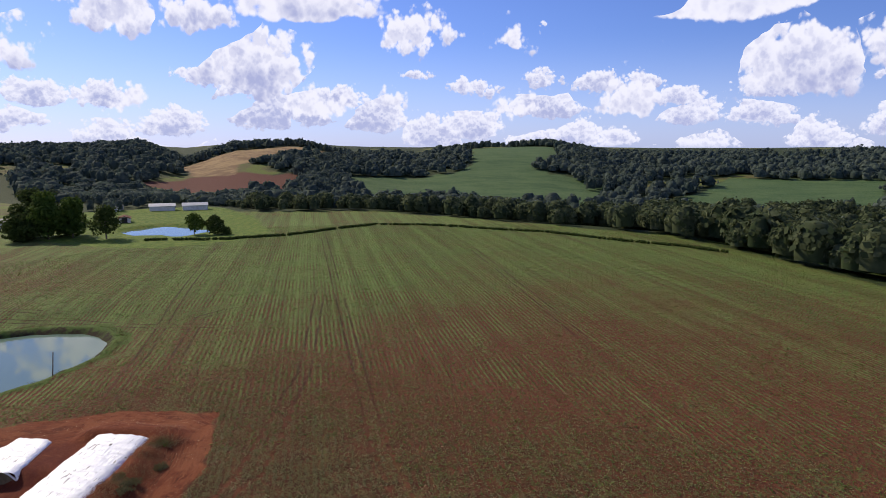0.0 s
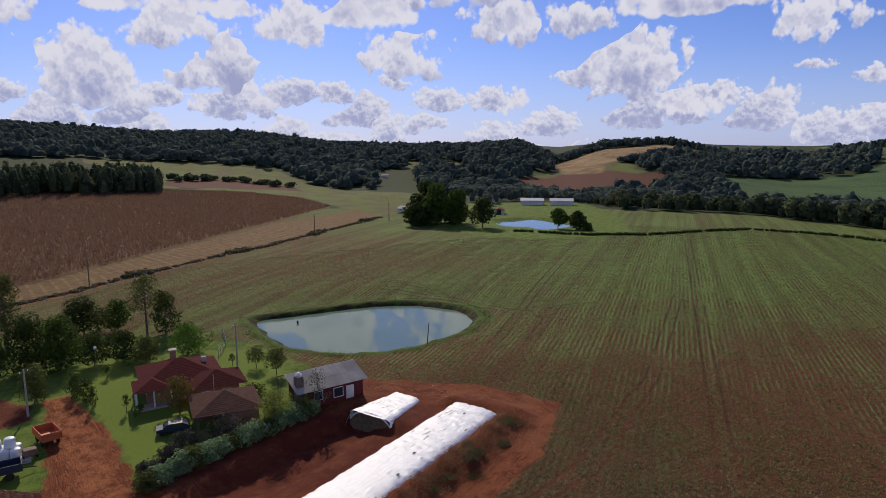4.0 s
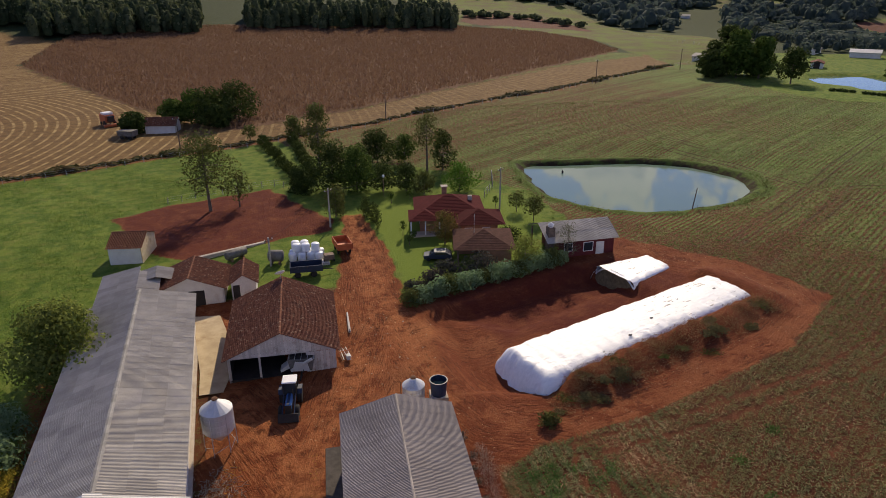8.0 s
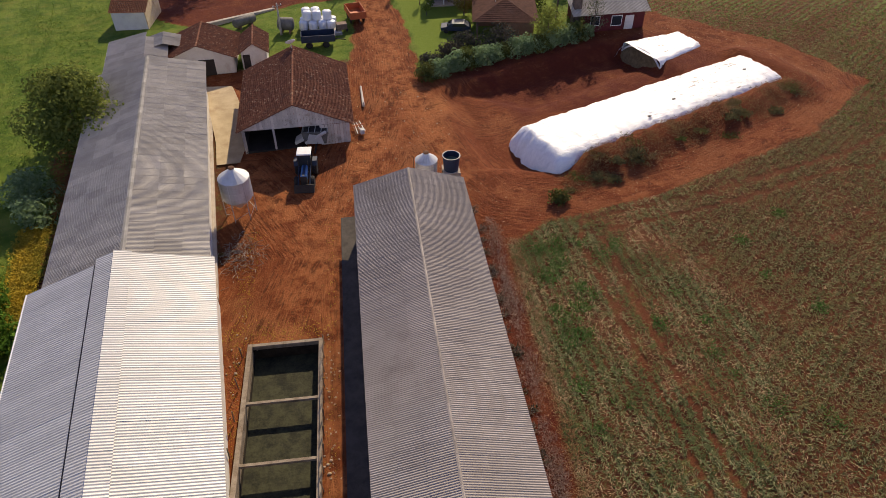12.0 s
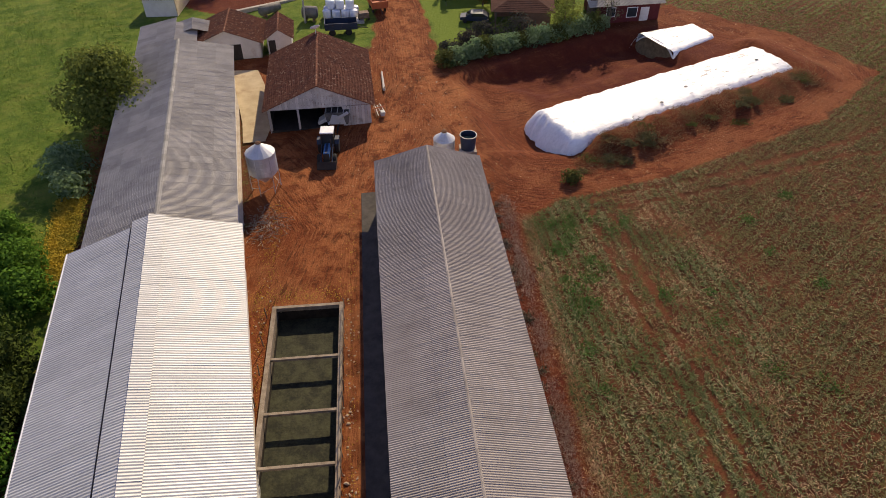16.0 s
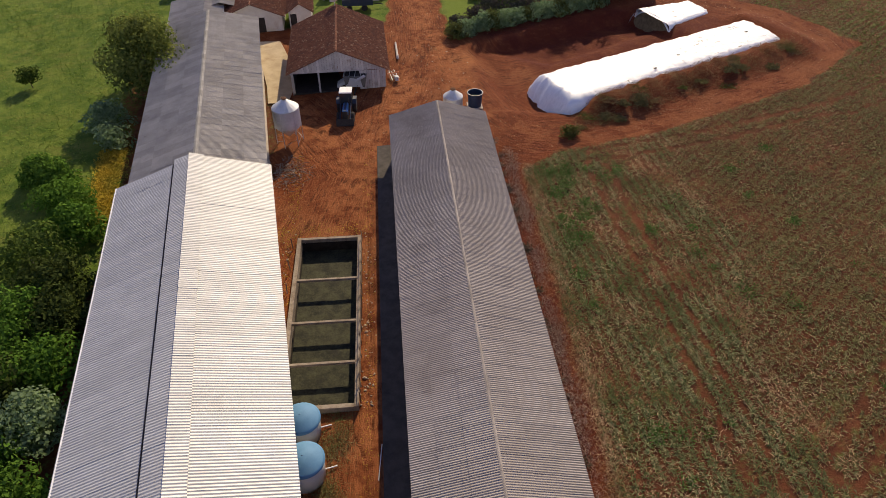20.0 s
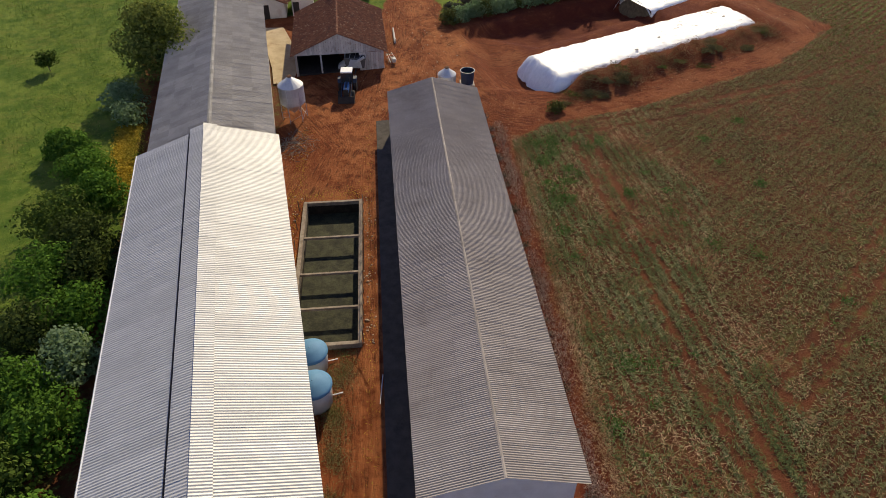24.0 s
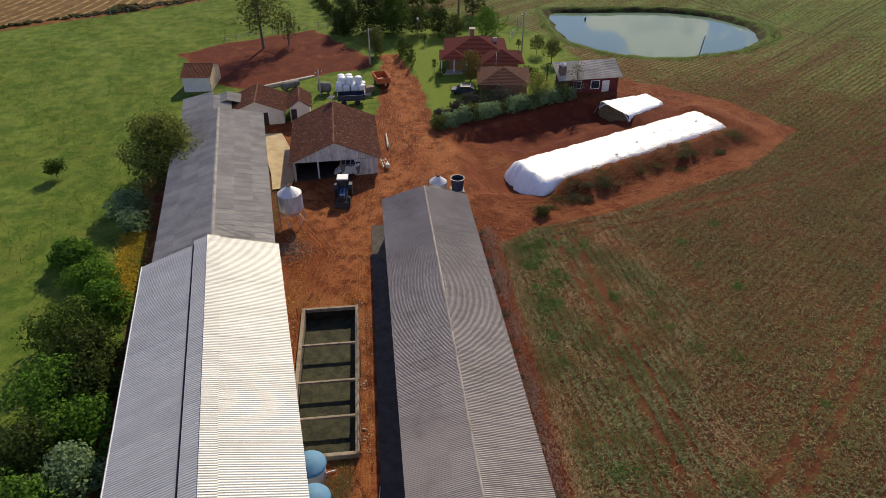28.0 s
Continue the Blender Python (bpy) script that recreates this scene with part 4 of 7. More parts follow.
# white barn and its grey extension, turned a little
ROW = pose(-7.4, 5.3, 0, 0, 0, 8.9)
WBARN = thing("white_barn", ROW, "long barn with bright white corrugated metal roof and raised ridge", "barn")
slope(WBARN, (-6.5, 6.55), (-0.07, 4.5), -58, 0.25, 1.0, 1, 0.2, 0.015, WHITE_SHEET)
slope(WBARN, (-6.5, 6.55), (-7.68, 6.22), -58, 0.25, 1.0, 1, 0.2, 0.015, WHITE_SHEET)
slope(WBARN, (-7.64, 5.95), (-13.05, 4.2), -58, 0.0, 1.0, 1, 0.2, 0.015, WHITE_SHEET)
slope(WBARN, (-6.52, 6.66), (-5.48, 6.34), -58, 0.3, 1.0, 1, 0.2, 0.015, WHITE_SHEET, "ridge_flashing")
# Dark box laid on the lower slope to draw the raised ridge's shadow line.
part("shadow_strip", boxed((-8.0, -58, 5.80), (-7.77, 0, 5.93)), DARK, WBARN, "dark strip painting the shadow under the raised ridge")
part("fascia", boxed((-0.10, -58, 4.3), (-0.04, 0.2, 4.5)), WHITE_PAINT, WBARN)
part("fascia", boxed((-13.12, -58, 4.0), (-13.03, 0.0, 4.24)), WHITE_PAINT, WBARN)
for _x in (-12.9, -0.7):
    part("side_wall", boxed((_x, -57.5, -1.8), (_x + 0.15, -0.3, 1.3 if _x > -5 else 4.0)), PLASTER, WBARN)
    for _k in range(15):
        _y = -57 + _k * 4.03
        part("post", boxed((_x + 0.01, _y, -1.8), (_x + 0.14, _y + 0.14, 4.0 if _x < -5 else 4.4)), DARK_WOOD, WBARN)
gable_wall(WBARN, [-12.9, -8, -6.5, -0.6], -1.8, [4.0, 5.6, 6.3, 4.4], -0.3, 0.12, BOARD)
part("clerestory_board", boxed((-7.66, -57.5, 5.7), (-7.6, 0.0, 6.2)), DARK, WBARN)
part("floor_slab", boxed((-12.8, -57.5, -1.8), (-0.7, -0.3, 0.1)), CONCRETE, WBARN)

GBARN = thing("grey_barn", ROW @ pose(0, 0, 0, 0, 0, -0.65), "long grey fibre-cement roofed barn with patched sheets", "barn")
slope(GBARN, (-6.26, 5.75), (-0.42, 4.35), 0.3, 35.6, 1.1, 3, 0.157, 0.020, GREY_SHEET)
slope(GBARN, (-6.26, 5.75), (-12.15, 4.05), 0.1, 35.6, 1.1, 3, 0.157, 0.020, GREY_SHEET)
_cap = mesh_of("ridge_cap", prism([(-0.20, -0.04), (0, 0.02), (0.20, -0.04), (0.19, -0.015), (0, 0.045), (-0.19, -0.015)], 0, 1.12), worn("grey_cap", (0.25, 0.24, 0.225), (0.34, 0.325, 0.305), 0.8, 0.95, 0, 0.05, (0.18, 0.16, 0.14), 0.3, 0.12))
for _k in range(32):
    shared("ridge_cap", _cap, pose(-6.26, 0.3 + _k * 35.3 / 32, 5.80 + 0.006 * (_k % 2)), GBARN)
for _x in (-11.6, -1.1):
    part("side_wall", boxed((_x, 0.5, -1.8), (_x + 0.15, 35.2, 1.6)), PLASTER, GBARN)
    for _k in range(10):
        _y = 0.6 + _k * 3.8
        part("post", boxed((_x + 0.01, _y, -1.8), (_x + 0.14, _y + 0.14, 4.25)), DARK_WOOD, GBARN)
gable_wall(GBARN, [-11.6, -6.26, -0.95], -1.5, [4.0, 5.6, 4.3], 35.1, 0.12, BOARD)
part("floor_slab", boxed((-11.9, 0.5, -1.8), (-0.6, 35.1, 0.1)), CONCRETE, GBARN)

# ---- farm buildings ----
def tile_slope(parent, ridge, eave, y0, y1, mat, name="tile_roof"):
    """Half-round tiles laid in lapped courses on a slope from the ridge (x, z) to the eave (x, z)."""
    run = math.hypot(eave[0] - ridge[0], eave[1] - ridge[1])
    courses, cols = max(2, round(run / 0.36)), max(4, round((y1 - y0) / 0.24))
    down = Vector((eave[0] - ridge[0], 0, eave[1] - ridge[1])).normalized()
    up = Vector((0, 1, 0)).cross(down)
    if up.z < 0:
        up = -up
    rng = random.Random(cols * 7 + courses)
    bm = bmesh.new()
    prev = None
    for c in range(courses):
        for edge, lift in ((c, 0.0), (c + 1.12, 0.04)):
            row = []
            for k in range(cols * 3 + 1):
                wave = (0.0, 0.085, 0.085)[k % 3] + rng.uniform(-0.006, 0.006)
                p = Vector((ridge[0], y0 + (y1 - y0) * k / (cols * 3), ridge[1])) + down * (edge * run / courses) + up * (lift + wave)
                row.append(bm.verts.new(p))
            if lift:
                for a, b, d, e in zip(prev, prev[1:], row[1:], row):
                    bm.faces.new((a, b, d, e))
            prev = row
    bmesh.ops.recalc_face_normals(bm, faces=bm.faces)
    return part(name, bm, mat, parent)


def ridge_tiles(parent, x, z, y0, y1, mat):
    n = max(2, round((y1 - y0) / 0.9))
    d = (y1 - y0) / n
    me = mesh_of("ridge_tile", prism([(-0.13, -0.03), (-0.06, 0.04), (0, 0.055), (0.06, 0.04), (0.13, -0.03)], 0, d * 0.985), mat)
    for k in range(n):
        shared("ridge_tile", me, pose(x, y0 + k * d, z, 0, 0, 0), parent)


def board_wall(parent, x0, x1, y, z0, top, mat, name="board", w=0.3):
    """Upright boards; top(x) gives their upper end."""
    n = max(1, round((x1 - x0) / w))
    d = (x1 - x0) / n
    rng = random.Random(n * 13 + round(y))
    for k in range(n):
        a, b = x0 + k * d + 0.008, x0 + (k + 1) * d - 0.008
        t = rng.uniform(0, 0.015)
        part(name, prism([(a, z0), (b, z0), (b, top(b)), (a, top(a))], y + t, y + t + 0.03), mat, parent)


def gable_shed(name, m, w, l, eave, ridge, label, roof_mat, wall_mat, base=-0.5, open_front=None, tiled=True, floor=None, over=0.5, category="shed"):
    """A shed with its ridge along local y; x from -w/2 to w/2, y from 0 to l."""
    ob = thing(name, m, label, category)
    h = w / 2
    k = (ridge - eave) / h
    for s in (1, -1):
        if tiled:
            tile_slope(ob, (0, ridge), (s * (h + over), eave - over * k), -over, l + over, roof_mat)
        else:
            slope(ob, (0, ridge), (s * (h + over), eave - over * k), -over, l + over, 1.1, 2, 0.177, 0.025, roof_mat)
    ridge_tiles(ob, 0, ridge + 0.07, -over, l + over, roof_mat)
    for s in (-1, 1):
        part("side_wall", boxed((s * h - 0.08, 0, base), (s * h + 0.08, l, eave)), wall_mat, ob)
    gable_wall(ob, [-h, 0, h], base, [eave, ridge - 0.1, eave], l - 0.15, 0.15, wall_mat)
    if open_front is None:
        gable_wall(ob, [-h, 0, h], base, [eave, ridge - 0.1, eave], 0, 0.15, wall_mat)
    part("floor_slab", boxed((-h, 0, base), (h, l, 0.05)), floor or CONCRETE, ob)
    return ob


SHED_AT = pose(-2.35, 27.2, height(-2.4, 27) , 0, 0, 2.2)
mshed = gable_shed("machine_shed", SHED_AT, 10.8, 13.4, 2.75, 5.15, "open-fronted machine shed with brown clay tile roof and whitewashed boards", TILE, BOARD, -0.6, open_front=True, floor=DARK)
_k = (5.05 - 2.75) / 5.4
board_wall(mshed, -5.4, 5.4, -0.06, 2.55, lambda x: 5.05 - abs(x) * _k, BOARD)
board_wall(mshed, 2.6, 5.4, -0.06, -0.3, lambda x: 2.5, BOARD)
for _x in (-5.3, -2.3, 2.5):
    part("post", boxed((_x - 0.1, 0.0, -0.6), (_x + 0.1, 0.2, 2.6)), BOARD, mshed, "whitewashed timber post")
# Dark panels inside the walls put the shed's inner shade into colour.
part("back_shade_panel", boxed((-5.25, 13.0, -0.5), (5.25, 13.1, 2.6)), DARK, mshed, "dark panel at the back painting the shed's inner shade")
for _s in (-1, 1):
    part("side_shade_panel", boxed((_s * 5.28 - 0.02, 0.3, -0.5), (_s * 5.28 + 0.02, 13.0, 2.6)), DARK, mshed)
part("lintel", boxed((-5.4, -0.02, 2.45), (2.6, 0.16, 2.68)), BOARD, mshed)
for _y in (3.5, 7.0, 10.5):
    part("tie_beam", boxed((-5.3, _y, 2.5), (5.3, _y + 0.15, 2.7)), DARK_WOOD, mshed)

dish = thing("satellite_dish", SHED_AT @ pose(-0.1, 13.2, 5.2), "white satellite dish on the shed ridge", "dish")
part("reflector", lathe([(0.02, 0.0), (0.25, 0.03), (0.5, 0.12), (0.62, 0.2), (0.60, 0.21), (0.25, 0.05), (0.02, 0.02)], 20, pose(0, 0, 0.6, -40, 0, 20), cap=False), WHITE_PAINT, dish, "", True)
part("mast", rod((0, 0, -0.1), (0, 0, 0.62), 0.04, 8), STEEL, dish)

shed_a = gable_shed("tile_shed", pose(-14.8, 46.0, height(-14.8, 46) + 0.1, 0, 0, 3), 8.0, 6.8, 2.3, 3.95, "small whitewashed shed with patchy clay tile roof", TILE, PLASTER, -0.8)
part("doorway", boxed((-0.2, -0.03, -0.2), (1.7, 0.02, 2.0)), DARK, shed_a, "dark open doorway")
shed_b = gable_shed("small_tile_shed", pose(-8.3, 46.6, height(-8.3, 47) + 0.1, 0, 0, 4), 2.9, 5.4, 2.3, 3.3, "narrow whitewashed shed with clay tile roof", TILE, PLASTER, -0.8, over=0.35)
part("doorway", boxed((-1.35, -0.03, -0.2), (-0.5, 0.02, 1.9)), DARK, shed_b, "dark open doorway")

lean = thing("lean_to", ROW, "low grey fibre-cement lean-to at the end of the barn", "shed")
slope(lean, (-7.0, 3.7), (-11.6, 2.9), 35.9, 48.0, 1.1, 2, 0.177, 0.025, GREY_SHEET)
slope(lean, (-7.0, 3.7), (-4.6, 3.1), 35.9, 46.5, 1.1, 1, 0.177, 0.025, GREY_SHEET)
slope(lean, (-5.0, 3.75), (-2.6, 3.0), 43.6, 47.4, 1.1, 1, 0.177, 0.025, GREY_SHEET)
slope(lean, (-5.0, 3.75), (-7.2, 3.2), 43.6, 47.4, 1.1, 1, 0.177, 0.025, GREY_SHEET)
for _x in (-11.0, -4.8):
    part("side_wall", boxed((_x, 36.0, -1.2), (_x + 0.15, 46.3, 2.85)), PLASTER, lean)
part("end_wall", prism([(-11.0, -1.2), (-4.7, -1.2), (-4.7, 2.9), (-7.0, 3.55), (-11.0, 2.85)], 46.2, 46.35), PLASTER, lean)
part("white_edge", boxed((-11.75, 35.9, 2.75), (-11.66, 48.0, 2.88)), WHITE_PAINT, lean, "white painted edge board")

COW = pose(-27.0, 66.3, height(-27, 66), 0, 0, 90 - 4)
cowhouse = gable_shed("milking_house", COW, 6.4, 4.6, 2.6, 3.9, "small white building with dark red tile roof and stained cream gable", TILE, PLASTER, -0.5, over=0.3)
cowhouse.matrix_basis = COW @ pose(0, -2.4, 0)
gable_wall(cowhouse, [-3.3, 0, 3.3], -0.5, [2.6, 3.8, 2.6], -0.12, 0.11, YELLOW_WALL, "stained_gable")

# house of several red roofs
HOUSE = thing("farm_house", pose(21.5, 60.0, height(21.5, 62), 0, 0, -6), "farm house with dark red painted tile roofs and brick walls", "house")


def hip_roof(parent, x0, y0, x1, y1, eave, ridge, mat, name="roof"):
    """Hipped roof with courses of tiles as steps."""
    bm = bmesh.new()
    w, l = x1 - x0, y1 - y0
    run = min(w, l) / 2
    steps = max(4, round(run / 0.33))
    last = None
    for k in range(steps + 1):
        a, z = run * min(k, steps - 0.02) / steps, eave + (ridge - eave) * k / steps
        for lift in ((0.0, 0.022) if k < steps else (0.0,)):
            ring = [bm.verts.new((x, y, z + lift)) for x, y in ((x0 + a, y0 + a), (x1 - a, y0 + a), (x1 - a, y1 - a), (x0 + a, y1 - a))]
            if last:
                for i in range(4):
                    j = (i + 1) % 4
                    bm.faces.new((last[i], last[j], ring[j], ring[i]))
            last = ring
    bm.faces.new(last)
    return part(name, bm, mat, parent)


def window(parent, x, y, z, w, h, along="x", mat=None, shutters=False):
    """A framed window set 3 cm proud of the wall."""
    lo, hi = ((x - w / 2, y - 0.04, z), (x + w / 2, y, z + h)) if along == "x" else ((x - 0.04, y - w / 2, z), (x, y + w / 2, z + h))
    f = part("window", boxed(lo, hi), mat or WHITE_PAINT, parent, "white framed window")
    g = 0.09
    lo2 = tuple(a + (g if i != (1 if along == "x" else 0) else -0.012) for i, a in enumerate(lo))
    hi2 = tuple(a - (g if i != (1 if along == "x" else 0) else 0.03) for i, a in enumerate(hi))
    part("pane", boxed(lo2, hi2), GLASS, f)


def glass_material():
    m, n, b = material("window_glass", 0.08, 0, 0.6)
    b.inputs["Base Color"].default_value = (0.03, 0.035, 0.04, 1)
    return m


GLASS = glass_material()
hip_roof(HOUSE, -5.9, 2.0, 5.4, 12.4, 2.7, 4.75, RED_TILE)
hip_roof(HOUSE, 0.4, -2.0, 7.8, 5.4, 2.6, 4.0, RED_TILE)
hip_roof(HOUSE, -6.8, 0.6, -1.6, 6.2, 2.5, 3.5, RED_TILE, "porch_roof")
part("wall", boxed((-5.0, 2.6, -0.6), (4.4, 11.4, 2.8)), OCHRE_WALL, HOUSE)
part("wall", boxed((1.0, -1.6, -0.6), (6.6, 4.4, 2.7)), OCHRE_WALL, HOUSE)
for _x, _y in ((-6.4, 1.0), (-6.4, 3.4), (-6.4, 5.8), (-4.2, 1.0), (-2.0, 1.0)):
    part("porch_post", boxed((_x - 0.1, _y - 0.1, -0.4), (_x + 0.1, _y + 0.1, 2.5)), WHITE_PAINT, HOUSE)
part("porch_floor", boxed((-6.6, 0.8, -0.5), (-1.7, 2.6, 0.12)), CONCRETE, HOUSE)
for _x in (2.2, 4.9):
    window(HOUSE, _x, -1.6, 1.0, 1.2, 1.1)
for _y in (4.5, 8.0):
    window(HOUSE, -5.0, _y, 1.0, 1.2, 1.1, "y")
_c = part("chimney", boxed((-1.2, 9.0, 3.6), (-0.4, 9.8, 5.35), 0.03), OCHRE_WALL, HOUSE)
part("chimney_cap", boxed((-1.35, 8.85, 5.35), (-0.25, 9.95, 5.47)), CONCRETE, _c)
part("water_box", boxed((2.9, 7.0, 3.6), (3.6, 7.7, 4.35), 0.05), CONCRETE, HOUSE)

annex = thing("garage", pose(23.6, 47.8, height(23.6, 49), 0, 0, -9), "brick garage with weathered dark brown hipped roof", "garage")
hip_roof(annex, -4.2, 0, 4.4, 8.6, 2.5, 4.05, worn("brown_tile", (0.055, 0.026, 0.021), (0.088, 0.042, 0.033), 1.5, 0.9, 0, 0.06, (0.08, 0.045, 0.04), 0.2))
part("wall", boxed((0.0, 0.6, -0.8), (3.8, 8.0, 2.5)), OCHRE_WALL, annex)
part("wall", boxed((-3.6, 5.0, -0.8), (0.0, 8.0, 2.5)), OCHRE_WALL, annex)
for _x, _y in ((-3.6, 0.7), (-3.6, 2.8)):
    part("post", boxed((_x, _y, -0.8), (_x + 0.2, _y + 0.2, 2.5)), DARK_WOOD, annex)
part("antenna_mast", rod((-1.2, 4.0, 3.4), (-1.2, 4.0, 6.4), 0.03, 6), STEEL, annex)

cabin = thing("red_cabin", pose(37.4, 51.4, height(37.5, 50) - 0.1, 0, 0, 4), "dark red cabin with grey fibre-cement roof and stone chimney", "cabin")
cab_roof = new("roof")
cab_roof.parent = cabin
cab_roof.matrix_basis = pose(0, 0, 0, 0, 0, 90)
slope(cab_roof, (0, 4.35), (3.7, 2.85), -5.3, 5.4, 1.1, 2, 0.177, 0.025, GREY_SHEET)
slope(cab_roof, (0, 4.35), (-3.9, 2.75), -5.3, 5.4, 1.1, 2, 0.177, 0.025, GREY_SHEET)
part("wall", boxed((-3.4, -3.1, -0.7), (5.0, 3.1, 2.95)), RED_WALL, cabin)
part("gable", prism([(-3.0, 2.8), (3.0, 2.8), (0, 4.2)], 4.86, 5.0, "x"), RED_WALL, cabin)
part("gable", prism([(-3.0, 2.8), (3.0, 2.8), (0, 4.2)], -3.4, -3.26, "x"), RED_WALL, cabin)
for _y in (-3.0, 2.9):
    part("porch_post", boxed((-5.1, _y, -0.6), (-4.9, _y + 0.18, 2.9)), DARK_WOOD, cabin)
window(cabin, -1.9, -3.1, 0.9, 1.3, 1.3)
window(cabin, 1.1, -3.1, 0.7, 1.5, 1.4)
part("door", boxed((2.3, -3.16, -0.3), (3.5, -3.1, 2.0)), PLASTER, cabin, "pale painted door")
_c = part("chimney", boxed((-4.9, -2.9, -0.6), (-3.9, -1.9, 4.6), 0.04), worn("field_stone", (0.10, 0.075, 0.06), (0.20, 0.15, 0.12), 3.0, 0.9, 0, 0.2, None, 0.5), cabin, "dark stone chimney")
part("chimney_cowl", lathe([(0.38, 4.6), (0.38, 4.85), (0.48, 4.9), (0.1, 5.2)], 12, Matrix.Translation((-4.4, -2.4, 0))), STEEL, _c)
part("terrace", boxed((-5.2, -3.3, -0.7), (5.2, 3.2, -0.05)), CONCRETE, cabin)

# ---- slurry pit ----
PIT_WALL = worn("slurry_stained_concrete", (0.20, 0.155, 0.115), (0.36, 0.30, 0.24), 1.6, 0.95, 0, 0.1, (0.13, 0.085, 0.06), 0.4)
pit = thing("slurry_pit", pose(0, 0, 0), "concrete-walled slurry pit with three cross beams and dark crust", "pit")
for lo, hi in (((-5.25, -18.05, -1.7), (-4.9, 0.3, 0.12)), ((0.0, -18.05, -1.7), (0.3, 0.3, 0.16)), ((-4.9, 0.0, -1.7), (0.0, 0.3, 0.12)), ((-4.9, -18.05, -1.7), (0.0, -17.7, 0.1))):
    part("wall", boxed(lo, hi, 0.02), PIT_WALL, pit)
for _y in (-5.1, -9.9, -14.0):
    part("cross_beam", boxed((-4.9, _y - 0.11, -0.15), (0.0, _y + 0.11, 0.08), 0.015), PIT_WALL, pit)
bm = bmesh.new()
bmesh.ops.create_grid(bm, x_segments=40, y_segments=120, size=0.5, matrix=Matrix.Translation((-2.45, -8.85, -1.15)) @ Matrix.Diagonal((4.9, 17.7, 1, 1)))
for v in bm.verts:
    v.co.z += 0.018 * noise.noise(v.co * 1.1) + 0.03 * noise.noise(v.co * 5)
part("slurry_crust", bm, SLURRY, pit, "dark olive crusted slurry", True)
_rng = random.Random(4)
for _k in range(14):
    _y = -17.5 + _k * 1.33
    part("rail_post", rod((0.42, _y, -0.2), (0.42 + _rng.uniform(-.08, .08), _y, 1.0), 0.045, 6), DARK_WOOD, pit)
for _k in range(7):
    _y = -17.5 + _k * 2.8
    part("rail_post", rod((-5.6, _y, -0.2), (-5.6 + _rng.uniform(-.1, .1), _y, 0.95), 0.045, 6), DARK_WOOD, pit)
part("rail", rod((0.42, -17.5, 0.8), (0.42, -0.2, 0.85), 0.03, 6), DARK_WOOD, pit)


# Dark linings add painted shade to the slurry-stained inner faces.
SHADED_SLIME = worn("shaded_slime", (0.020, 0.016, 0.012), (0.045, 0.036, 0.027), 1.5, 0.8, 0, 0.2, None, 0.3)
part("slurry_shade_lining", boxed((-4.88, -0.06, -1.5), (-0.02, -0.02, -0.22)), SHADED_SLIME, pit, "far face darkened for slurry and shade")
part("slurry_shade_lining", boxed((-0.06, -17.6, -1.5), (-0.02, -0.08, -0.25)), SHADED_SLIME, pit, "side face darkened for slurry and shade")
part("slurry_shade_lining", boxed((-4.88, -17.6, -1.5), (-4.84, -0.08, -0.75)), SHADED_SLIME, pit, "side face darkened for slurry and shade")


def stones():
    """Rubble thrown up beside the pit and at the yard's edge."""
    rng = random.Random(9)
    bm = bmesh.new()
    for k in range(150):
        if k < 80:
            x, y = rng.gauss(0.95, 0.28), rng.uniform(-18, 1)
        elif k < 115:
            x, y = rng.gauss(-6.2, 0.5), rng.uniform(-16, 4)
        else:
            x, y = rng.gauss(8.5, 2.5), rng.gauss(31, 5)
        r = rng.uniform(0.035, 0.085) * (1.7 if rng.random() < 0.08 else 1)
        m = Matrix.Translation((x, y, height(x, y) + r * 0.3)) @ Matrix.Rotation(rng.uniform(0, 6), 4, "Z") @ Matrix.Diagonal((r * rng.uniform(0.8, 1.6), r, r * 0.7, 1))
        v = bmesh.ops.create_icosphere(bm, subdivisions=1, radius=1, matrix=m)["verts"]
        for q in v:
            q.co += Vector((rng.uniform(-1, 1), rng.uniform(-1, 1), rng.uniform(-1, 1))) * r * 0.18
    return bm


tagged(part("rubble", stones(), worn("field_stone", (0.30, 0.21, 0.14), (0.46, 0.36, 0.27), 3, 0.95)), "loose pale stones along the slurry pit and yard", "stones", kind="stuff")


